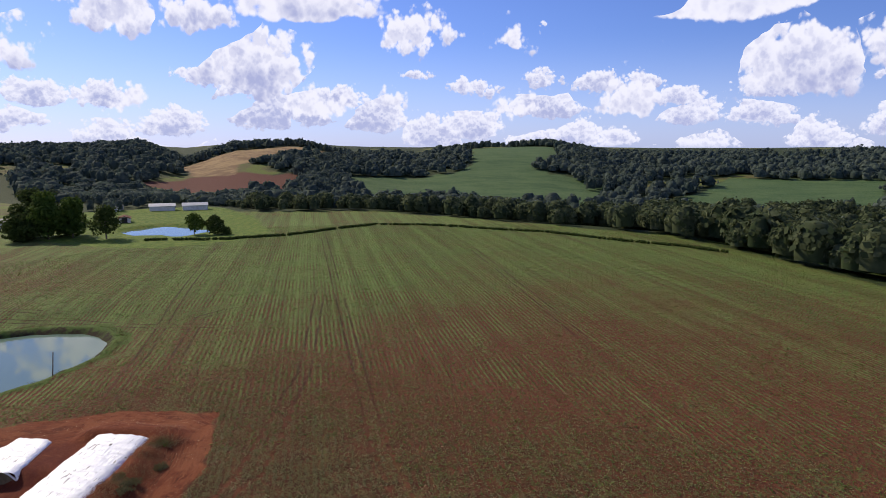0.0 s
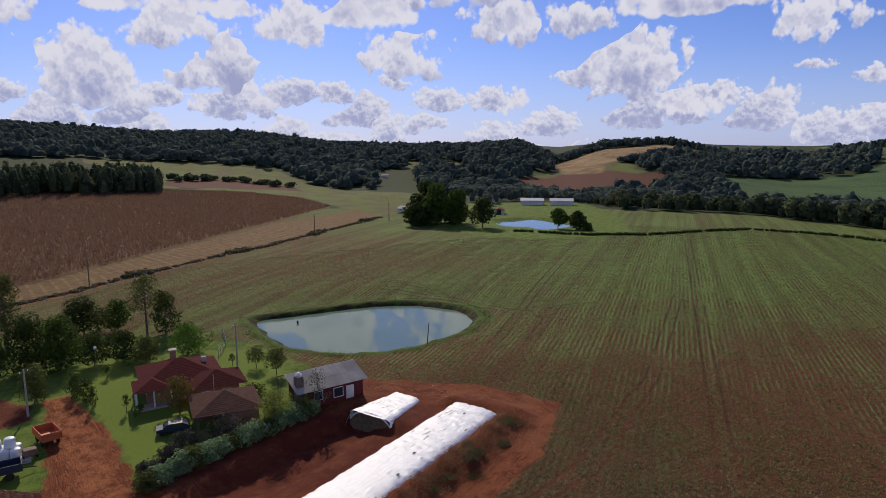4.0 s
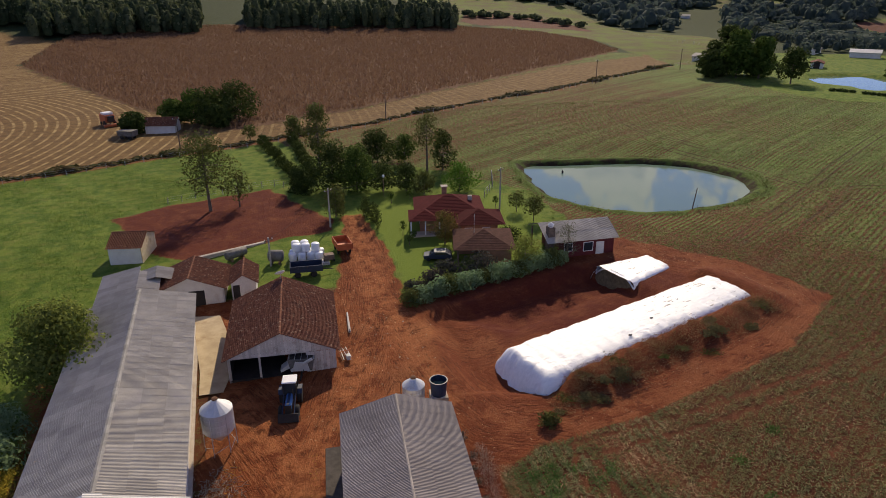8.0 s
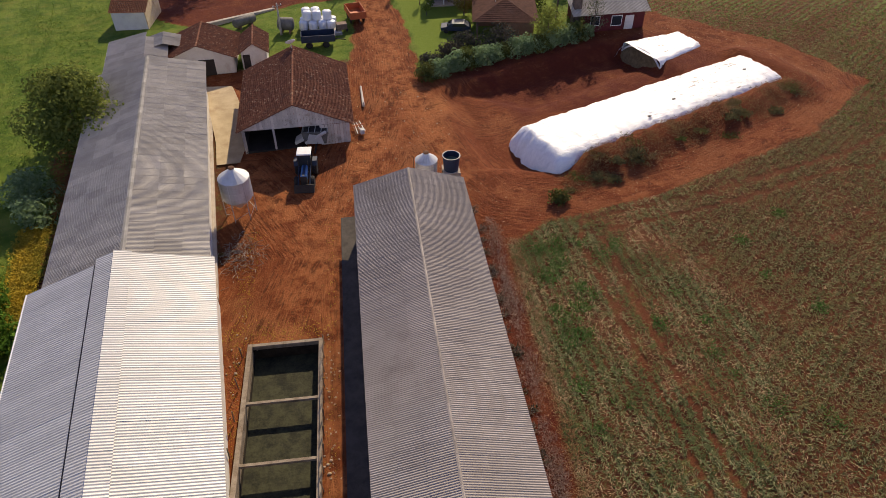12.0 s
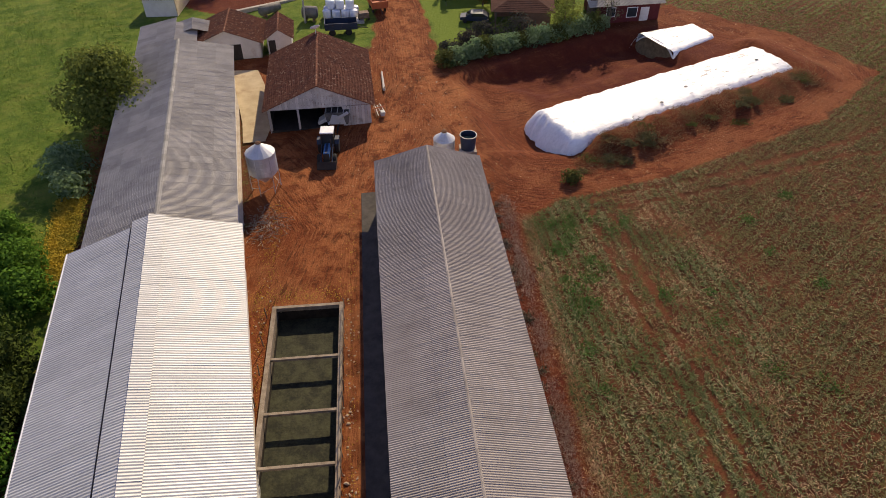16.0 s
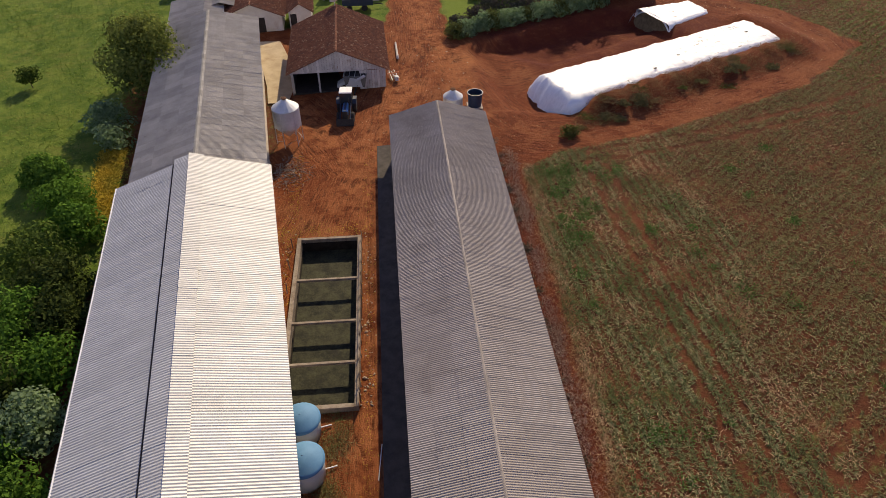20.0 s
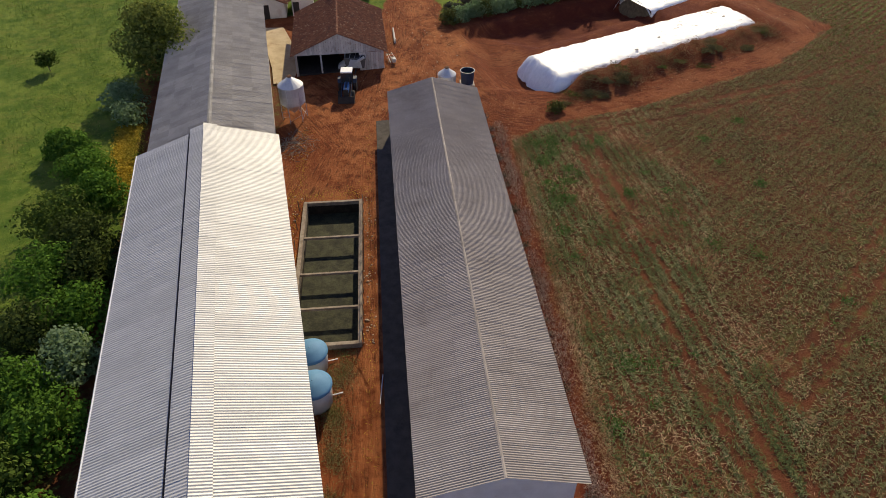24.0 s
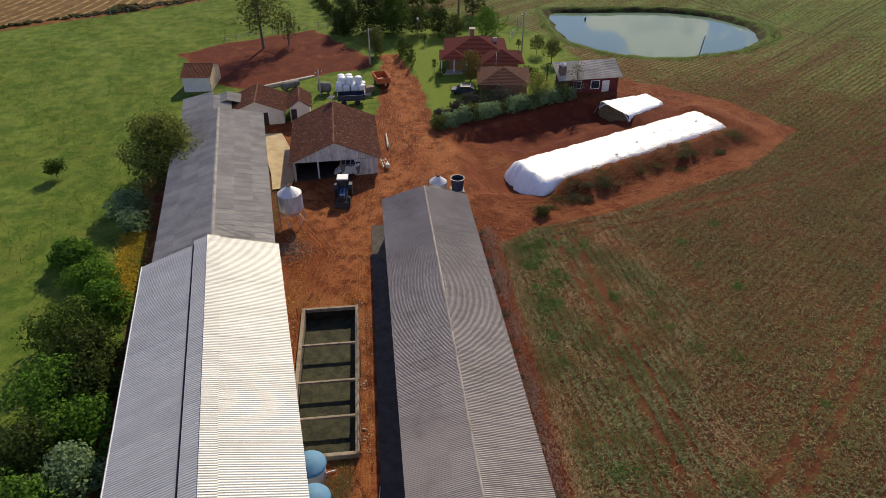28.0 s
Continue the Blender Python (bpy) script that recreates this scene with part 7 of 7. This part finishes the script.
blades("yard_weeds", 22000, (-9, -34, 2.6, 14), LEAF_YELLOW, 0.1, 0.30, 0.014, 37, "sparse yellowish weeds at the pit and yard edges",
       lambda x, y, r: (r.random(len(x)) < np.exp(-((x + 6.0) / 0.6) ** 2) * 0.7 + 0.9 * np.exp(-((y - 1.3) / 0.8) ** 2) * (x < 1) + 0.35 * np.exp(-((x - 0.9) / 0.4) ** 2)) & ~((x > -5.3) & (x < 0.35) & (y > -18.1) & (y < 0.35)), lean=1.2)
blades("tank_weeds", 40000, (-3.6, -34, 0.2, -17.5), leafy("drying_weeds", (0.10, 0.085, 0.036), (0.30, 0.25, 0.12), (0.17, 0.16, 0.06), 0.35), 0.1, 0.34, 0.016, 44, "half-dry weeds round the blue tanks",
       lambda x, y, r: r.random(len(x)) < 0.75 * np.exp(-((x + 1.6) / 0.75) ** 2) * (0.5 + 0.5 * np.sin(y * 1.3 + x) * np.sin(y * 0.6)) + 0.55 * np.exp(-((x + 0.8) / 0.6) ** 2 - ((y + 20.2) / 1.3) ** 2), lean=1.2)
blades("pasture_tufts", 90000, (-75, -40, -20, 128), leafy("pasture_grass", (0.0675, 0.1450, 0.0180), (0.1950, 0.2610, 0.0525), (0.1125, 0.1885, 0.0300)), 0.14, 0.36, 0.06, 38, "tufts of pasture grass",
       lambda x, y, r: (inside(x, y, PASTURE) > 0.3) & (r.random(len(x)) < 0.5 + 0.5 * patchy(x * 0.7, y * 0.7)), lean=1.1)


def stand(name, n, poly, area, mat, h, label, seed):
    """Standing ripe crop: upright leaves crowded inside an outline."""
    rng = np.random.default_rng(seed)
    x, y = rng.uniform(area[0], area[2], n), rng.uniform(area[1], area[3], n)
    ok = inside(x, y, poly) > 0
    x, y = x[ok], y[ok]
    n = len(x)
    z = ground(x, y)
    a, w = rng.uniform(0, np.pi, n), rng.uniform(0.10, 0.22, n)
    top = h * rng.uniform(0.75, 1.1, n)
    dx, dy = np.cos(a) * w, np.sin(a) * w
    j = rng.normal(size=(n, 2)) * 0.3
    v = np.stack([np.stack([x - dx, y - dy, z + top * 0.3], 1), np.stack([x + dx, y + dy, z + top * 0.3], 1), np.stack([x + dx * 0.7 + j[:, 0], y + dy * 0.7 + j[:, 1], z + top], 1), np.stack([x - dx * 0.7 + j[:, 0], y - dy * 0.7 + j[:, 1], z + top * 0.85], 1)], 1).reshape(-1, 3)
    ob = new(name, raw_mesh(name, v, np.arange(4 * n).reshape(n, 4), mat))
    return tagged(ob, label, "crop", kind="stuff")


CORN = leafy("ripe_corn", (0.1699, 0.0978, 0.0597), (0.2362, 0.1467, 0.0912), (0.2031, 0.1205, 0.0746), 0.35)
stand("ripe_corn", 140000, BROWN, (-155, 155, 168, 482), CORN, 1.5, "standing ripe brown maize field", 51)


def trees_mesh(name, x, y, h, r, mat, seed, label, leaves=26, pointed=0.0, fine=1.0):
    """Far woods in one mesh: every tree a lumpy crown of leaf clumps round a dark core."""
    rng = np.random.default_rng(seed)
    n = len(x)
    z = ground(x, y)
    d = rng.normal(size=(n, leaves, 3))
    d[:, :, 2] = np.abs(d[:, :, 2]) * 1.1 - 0.35
    d /= np.linalg.norm(d, axis=2)[:, :, None]
    rad = np.stack([r, r, h * 0.45], 1)[:, None, :]
    shape = 1 - pointed * np.clip(d[:, :, 2:3], 0, 1) * np.array([1, 1, 0])
    c = np.stack([x, y, z + h * 0.5], 1)[:, None, :] + d * rad * shape * rng.uniform(0.72, 1.12, (n, leaves, 1))
    nor = d + rng.normal(size=d.shape) * 0.45
    nor /= np.linalg.norm(nor, axis=2)[:, :, None]
    size = (r[:, None] * rng.uniform(0.22, 0.40, (n, leaves))) * fine
    c, nor, size = c.reshape(-1, 3), nor.reshape(-1, 3), size.ravel()
    t = rng.normal(size=c.shape)
    t -= nor * (t * nor).sum(1)[:, None]
    t /= np.linalg.norm(t, axis=1)[:, None] + 1e-9
    s = np.cross(nor, t)
    size = size[:, None]
    v = np.stack([c - t * size, c - s * size * 0.75, c + t * size, c + s * size * 0.75], 1).reshape(-1, 3)
    # core of each crown: an eight-sided double cone with a skirt
    k = 6
    ang = np.arange(k) * 2 * np.pi / k
    ring = np.stack([np.cos(ang), np.sin(ang), 0 * ang], 1)
    core = np.concatenate([ring * 0.88 + [0, 0, 0.12], ring * 0.80 + [0, 0, -0.8], ring * 0.45 + [0, 0, 0.86]], 0)
    cv = (np.stack([x, y, z + h * 0.5], 1)[:, None, :] + core[None] * rad * rng.uniform(0.85, 1.05, (n, len(core), 1))).reshape(-1, 3)
    q = []
    for i in range(k):
        j = (i + 1) % k
        q += [[i, k + i, k + j, j], [2 * k + i, i, j, 2 * k + j]]
    q += [[2 * k, 2 * k + 1, 2 * k + 2, 2 * k + 3], [2 * k, 2 * k + 3, 2 * k + 4, 2 * k + 5]]
    q = np.array(q)
    cf = (q[None] + (np.arange(n) * len(core))[:, None, None]).reshape(-1, 4)
    nl = len(v)
    me = raw_mesh(name, np.concatenate([v, cv]), np.concatenate([np.arange(nl).reshape(-1, 4), cf + nl]), mat)
    return tagged(new(name, me), label, "woods", kind="stuff")


OPEN_FAR = FAR_GREEN + GLADES + [FAR_MEADOW, RED_BANK, FAR_RED, FAR_TAN, FAR_GRASS, STUBBLE, BROWN, PASTURE]


def wooded(x, y):
    """Where the far land carries woods."""
    r, b = polar(x, y)
    ok = np.ones(np.shape(x), bool)
    for p in OPEN_FAR:
        ok &= inside(x, y, p) < -2
    start = np.where(b > 48, np.interp(b, VALLEY_B, VALLEY_R) + 7, np.interp(b, [-40, 6, 11.7, 16.4, 20, 22.9, 25, 27.8, 28.3, 31.5, 32, 44, 48], [690, 770, 765, 725, 697, 600, 560, 556, 740, 740, 500, 445, 385]))
    ok &= r > start
    glade = np.sin(x / 95 + 1.7 * np.sin(y / 130)) * np.sin(y / 85 + 1.2 * np.sin(x / 110)) > 0.62
    ok &= ~(glade & (r > 620) & (b > 30))
    return ok


def scatter(rng, n, r0, r1, b0, b1):
    r = np.sqrt(rng.uniform(r0 ** 2, r1 ** 2, n))
    b = np.radians(rng.uniform(b0, b1, n))
    return r * np.sin(b), r * np.cos(b) - 34


def plant_woods():
    rng = np.random.default_rng(77)
    x, y = scatter(rng, 2900, 190, 520, 28, 112)
    ok = wooded(x, y)
    x, y = x[ok], y[ok]
    n = len(x)
    b = polar(x, y)[1]
    h = rng.uniform(5, 13, n) * np.where((b > 34) & (b < 48), 0.55, 1.0) * np.interp(b, [60, 78, 88, 100], [0.85, 1.0, 1.35, 1.3])
    trees_mesh("valley_woods", x, y, h, h * rng.uniform(0.34, 0.54, n), NEAR_WOODS, 1, "dense mixed woods filling the valley", 120, 0.0, 0.58)
    x, y = scatter(rng, 14500, 430, 1230, -34, 106)
    ok = wooded(x, y)
    x, y = x[ok], y[ok]
    n = len(x)
    h = rng.uniform(6, 12, n) * np.where(rng.random(n) < 0.02, 1.35, 1)
    h = h * np.where((polar(x, y)[1] > 34) & (polar(x, y)[1] < 48) & (polar(x, y)[0] < 690), 0.6, 1.0)
    trees_mesh("hill_woods", x, y, np.where(h > 10, h * 1.15, h), rng.uniform(4.6, 8.4, n), HAZY_WOODS, 2, "dark woods over the far hills", 11)
    # plantation blocks beyond the ripe maize
    for i, (bx0, bx1, d0, d1) in enumerate(((-5.6, 11.0, 496, 575), (-20.5, -9.2, 482, 560), (-31, -20.5, 545, 620))):
        x, y = scatter(rng, 420, d0, d1, bx0, bx1)
        n = len(x)
        h = rng.uniform(8, 20, n)
        trees_mesh("plantation", x, y, h, rng.uniform(2.4, 4.6, n), NEAR_WOODS, 5 + i, "block of tall dark plantation trees behind the maize", 62, 0.25, 0.8)
    # tall rows on the skyline
    b = np.concatenate([rng.normal(48.8, 1.3, 60), rng.normal(53.0, 1.1, 60), rng.normal(66.3, 0.9, 40), rng.normal(73.6, 1.1, 50), rng.normal(39.7, 1.2, 40), rng.normal(19, 1.2, 30), rng.normal(-6, 1.5, 30), rng.uniform(-25, 98, 150)])
    r = rng.uniform(1090, 1180, len(b))
    x, y = r * np.sin(np.radians(b)), r * np.cos(np.radians(b)) - 34
    h = rng.uniform(8, 15, len(b))
    trees_mesh("skyline_trees", x, y, h, rng.uniform(3.5, 6.0, len(b)), HAZY_WOODS, 9, "tall trees standing along the hill crest", 26)
    # tree belts between the far fields
    for i, (ax, ay, bx, by, m, hh) in enumerate(((500, 340, 640, 430, 120, 12), (610, 425, 840, 500, 170, 13), (250, 280, 330, 380, 70, 6), (660, 95, 830, 180, 140, 13), (820, 180, 960, 215, 90, 14))):
        k = rng.random(m)
        x, y = ax + (bx - ax) * k + rng.normal(size=m) * 12, ay + (by - ay) * k + rng.normal(size=m) * 12
        h = rng.uniform(0.6, 1.2, m) * hh
        trees_mesh("tree_belt", x, y, h, h * 0.42, HAZY_WOODS, 20 + i, "belt of dark trees between far fields", 30)


plant_woods()
_k = np.random.default_rng(15).random(46)
_bh = np.random.default_rng(16).uniform(2.0, 5.5, 46)
trees_mesh("bank_scrub", 120 + 78 * _k + 3 * np.sin(_k * 40), 552 - 70 * _k + 26 * np.sin(_k * 3.1) + 8 * np.sin(_k * 55), _bh, _bh * 0.8, NEAR_WOODS, 42, "dark shrubs on the red bank above the maize", 40)
_k = np.random.default_rng(3).random(420)
_hx = np.interp(_k, [0, .12, .25, .45, .55, .7, .83, .91, 1], [172, 187, 206, 256, 264, 262, 252, 249, 243])
_hy = np.interp(_k, [0, .12, .25, .45, .55, .7, .83, .91, 1], [172, 147, 135, 124, 94, 45, 12, -10, -23])
_j = np.random.default_rng(4).normal(size=(2, 420)) * 0.5
trees_mesh("field_hedge", _hx + _j[0], _hy + _j[1], np.full(420, 1.0), np.full(420, 0.9), LEAF_DARK, 40, "low dark hedge line across the crop field", 10)
DRY_SCRUB = leafy("dry_scrub_leaves", (0.075, 0.058, 0.026), (0.15, 0.115, 0.052), (0.060, 0.072, 0.026), 0.3)
_k = np.random.default_rng(5).random(1500)
_fx = np.interp(_k, [0, .3, .45, .6, .8, 1], [-200, -65, -33, 14, 80, 156])
_fy = np.interp(_k, [0, .3, .45, .6, .8, 1], [55, 119, 132.5, 150.5, 192, 254])
_j = np.random.default_rng(6).normal(size=(2, 1500)) * 0.7
_fh = np.random.default_rng(7).uniform(0.2, 0.6, 1500) * (1 + 1.2 * (np.sin(_k * 60) > 0.85))
trees_mesh("fence_scrub", _fx + _j[0], _fy + _j[1], _fh, _fh * 1.5, DRY_SCRUB, 41, "rough dry scrub along the field fence", 9)

blades("bank_grass", 200000, (20, 12, 58, 32), leafy("bank_dry_grass", (0.17, 0.095, 0.05), (0.36, 0.235, 0.125), (0.19, 0.13, 0.06), 0.45), 0.10, 0.34, 0.026, 39, "dry grass and weeds on the clamp bank",
       lambda x, y, r: r.random(len(x)) < np.exp(-(line_dist(x, y, [(24.4, 16.6), (38, 22.6), (54.5, 29.4)]) / 1.7) ** 2) * (0.34 + 0.40 * patchy(x * 1.6, y * 1.6)), lean=1.2)

blades("pond_bank_grass", 26000, (36, 58, 92, 110), leafy("bank_grass_leaves", (0.06, 0.10, 0.02), (0.13, 0.17, 0.04), (0.10, 0.085, 0.035), 0.3), 0.25, 0.7, 0.05, 28, "rank grass round the pond bank",
       lambda x, y, r: r.random(len(x)) < 1.2 * np.exp(-((pond_rim(x, y, POND) - 1.16 - 0.03 * np.sin(x * 0.7) * np.sin(y * 0.9)) / 0.06) ** 2) * (0.6 + 0.5 * patchy(x, y)), lean=1.2)
blades("yard_litter", 26000, (-14, 0, 60, 50), STRAW, 0.08, 0.3, 0.03, 27, "scattered straw and stalks on the yard earth",
       lambda x, y, r: (inside(x, y, YARD) > 0.5) & (inside(x, y, CLAMP) < -1) & (r.random(len(x)) < 0.10 + 0.35 * np.clip(patchy(x * 0.6, y * 0.6), 0, 1)) & (x > 3.2 * (y < 15)) & ~((x > 3) & (x < 14) & (y < 15)), lean=0.2)

blades("wall_weeds", 22000, (13.5, -34, 15.4, 14), leafy("faded_weed_leaves", (0.09, 0.075, 0.062), (0.20, 0.165, 0.14), (0.055, 0.06, 0.03), 0.35), 0.15, 0.5, 0.035, 26, "faded grey-brown weeds along the foot of the dark barn",
       lambda x, y, r: r.random(len(x)) < 0.75 * (np.sin(y * 2.9 + 2 * np.sin(y * 0.7)) > 0.35) * np.exp(-((x - 14.1 - 0.25 * np.sin(y * 1.3)) / 0.35) ** 2), lean=1.3)

# ---- fences, poles and far buildings ----
def along(pts, step):
    out, rest = [], 0.0
    for (ax, ay), (bx, by) in zip(pts, pts[1:]):
        l = math.hypot(bx - ax, by - ay)
        d = rest
        while d < l:
            out.append((ax + (bx - ax) * d / l, ay + (by - ay) * d / l))
            d += step
        rest = d - l
    return out


def wire_fence(name, pts, step, label, h=1.2):
    ob = thing(name, pose(0, 0, 0), label, "fence")
    posts = along(pts, step)
    me = mesh_of("post", rod((0, 0, -0.3), (0, 0, h), 0.07, 6), POLE)
    for x, y in posts:
        shared("post", me, pose(x, y, height(x, y)), ob)
    for k in (0.4, 0.75, 1.1):
        bm = bmesh.new()
        for (ax, ay), (bx, by) in zip(posts, posts[1:]):
            rod((ax, ay, height(ax, ay) + k * h), (bx, by, height(bx, by) + k * h), 0.012, 3, None, bm)
        part("wire", bm, STEEL, ob)
    return ob


wire_fence("field_fence", [(x, y - 2.5) for x, y in FENCE_LINE[1:]], 4.0, "post and wire fence between pasture and stubble")
wire_fence("hillside_fence", [(223, 472), (209, 383), (217, 337)], 5.0, "pale post fence across the far meadow", 1.6)
wire_fence("garden_fence", [(30.5, 78), (33.5, 84), (35, 92)], 2.0, "white post fence behind the house")
wire_fence("yard_fence", [(-27, 91.5), (-8, 97), (-2, 92)], 2.5, "post fence round the cattle yard")


def power_pole(x, y, h, label, arm=1.4, mat=POLE):
    ob = thing("power_pole", pose(x, y, height(x, y), 0, 0, 40), label, "pole", "power poles")
    part("pole", rod((0, 0, -0.5), (0, 0, h), 0.16, 10, 0.10), mat, ob)
    part("cross_arm", boxed((-arm / 2, -0.05, h - 0.5), (arm / 2, 0.05, h - 0.38)), DARK_WOOD, ob)
    for sx in (-0.45, 0.0, 0.45):
        part("insulator", lathe([(0.05, h - 0.38), (0.07, h - 0.3), (0.03, h - 0.2)], 8, Matrix.Translation((sx * arm, 0, 0))), WHITE_PAINT, ob)
    return ob


for _x, _y, _h in ((2.9, 69.8, 6.6), (31.3, 70.0, 7.6), (-5.7, 56.5, 4.4)):
    power_pole(_x, _y, _h, "grey power pole in the farmyard")
for _x, _y, _h in ((19.4, 156.0, 7.5), (100.5, 203, 8.5), (152, 238, 8.5), (-33.3, 137.0, 8.0)):
    power_pole(_x, _y, _h, "dark wooden power pole along the fence", 1.8, DARK_WOOD)
stick = thing("water_gauge_pole", pose(64.8, 66.9, POND[4] - 0.3, 0, 6, 0), "dark leaning pole at the pond's edge", "pole")
part("pole", rod((0, 0, -0.4), (0, 0, 4.2), 0.10, 8, 0.07), DARK_WOOD, stick)
float_ = thing("pond_float", pose(50.5, 93.5, POND[4]), "small dark float on the pond", "float")
part("drum", lathe([(0.12, -0.05), (0.2, 0.1), (0.2, 0.35), (0.05, 0.6)], 10), DARK, float_)
lamp = thing("yard_lamp", pose(12.8, 83.5, height(12.8, 83.5)), "garden lamp post with a white globe", "street lamp")
part("post", rod((0, 0, -0.2), (0, 0, 3.6), 0.05, 8), DARK_WOOD, lamp)
part("globe", lathe([(0.05, 3.6), (0.22, 3.75), (0.25, 3.9), (0.15, 4.1), (0.0, 4.15)], 12, cap=False), WHITE_PAINT, lamp, "", True)


def cable(a, b, sag, r=0.02):
    a, b = Vector(a), Vector(b)
    bm = bmesh.new()
    last = None
    for k in range(13):
        t = k / 12
        p = a.lerp(b, t) - Vector((0, 0, sag * 4 * t * (1 - t)))
        if last is not None:
            rod(last, p, r, 4, None, bm)
        last = p
    ob = part("power_cable", bm, DARK)
    return tagged(ob, "sagging overhead cable between the poles", "cable")


cable((2.9, 69.8, height(2.9, 69.8) + 6.2), (-5.7, 56.5, height(-5.7, 56.5) + 4.1), 0.5)
cable((2.9, 69.8, height(2.9, 69.8) + 6.2), (12.8, 83.5, height(12.8, 83.5) + 3.9), 0.4)
cable((31.3, 70.0, height(31.3, 70) + 7.2), (22, 66, 5.6), 0.5)

cottage = gable_shed("old_cottage", pose(-41.5, 160.5, height(-42, 161), 0, 0, 82), 5.0, 8.0, 2.4, 4.0, "old cottage with dark brown roof among the grove", TILE, PLASTER, -0.5)
cottage.matrix_basis = pose(-38.5, 161.5, height(-42, 161), 0, 0, 84)
harvester = thing("combine_harvester", pose(-61, 176, height(-61, 176), 0, 0, 35), "orange combine harvester working the stubble field", "harvester")
part("body", boxed((-1.4, -2.2, 1.0), (1.4, 2.6, 3.2), 0.15), ORANGE, harvester)
part("cab", boxed((-0.9, -3.4, 1.3), (0.9, -2.2, 3.0), 0.1), GLASS, harvester)
part("header", boxed((-2.6, -4.8, 0.2), (2.6, -3.6, 0.9), 0.1), ORANGE, harvester)
part("grain_tank", boxed((-1.3, -1.4, 3.2), (1.3, 1.2, 3.8), 0.05), WHITE_PAINT, harvester)
for _x in (-1.4, 1.4):
    wheel(harvester, _x, -1.4, 0.8, 0.55)
    wheel(harvester, _x * 0.9, 2.0, 0.5, 0.35)
hauler = thing("grain_trailer", pose(-50.0, 154.5, height(-50, 155), 0, 0, 70), "pale grain trailer beside the cottage grove", "trailer")
part("box", prism([(-1.2, 0.9), (1.2, 0.9), (1.4, 2.3), (-1.4, 2.3)], -2.2, 2.2), OLD_STEEL, hauler)
for _x in (-1.0, 1.0):
    wheel(hauler, _x, -1.2, 0.5, 0.3)
    wheel(hauler, _x, 1.2, 0.5, 0.3)


def far_barn(x, y, w, l, h, turn, label, mat=None, wall=None):
    ob = thing("far_barn", pose(x, y, height(x, y), 0, 0, turn), label, "barn", "far farm buildings")
    roof = part("roof", prism([(-w / 2 - 0.4, h - 0.2), (0, h + w * 0.16), (w / 2 + 0.4, h - 0.2), (w / 2 + 0.4, h), (0, h + w * 0.16 + 0.25), (-w / 2 - 0.4, h)], -0.4, l + 0.4), mat or WHITE_SHEET, ob)
    part("wall", prism([(-w / 2, -1), (w / 2, -1), (w / 2, h), (0, h + w * 0.15), (-w / 2, h)], 0, l), wall or PLASTER, ob)
    part("doorway", boxed((-1.2, -0.05, -0.3), (1.2, 0.03, 2.6)), DARK, ob)
    return ob


far_barn(269, 262, 7, 13, 2.6, 48, "white metal barn beyond the far pond")
far_barn(281, 250, 7, 13, 2.6, 48, "white metal barn beside its twin")
far_barn(246, 284, 6, 14, 2.4, -50, "long low grey farm building", GREY_SHEET)
far_barn(180, 262, 6, 8, 2.6, 30, "small farm building behind the big trees", GREY_SHEET)
far_barn(212, 232, 5, 8, 2.2, -40, "small tiled shed beside the far pond", TILE)
far_barn(330, 560, 5, 8, 2.6, 60, "distant grey farm building in the valley", GREY_SHEET)
far_barn(372, 545, 7, 10, 3.0, 20, "distant white farm building in the valley")
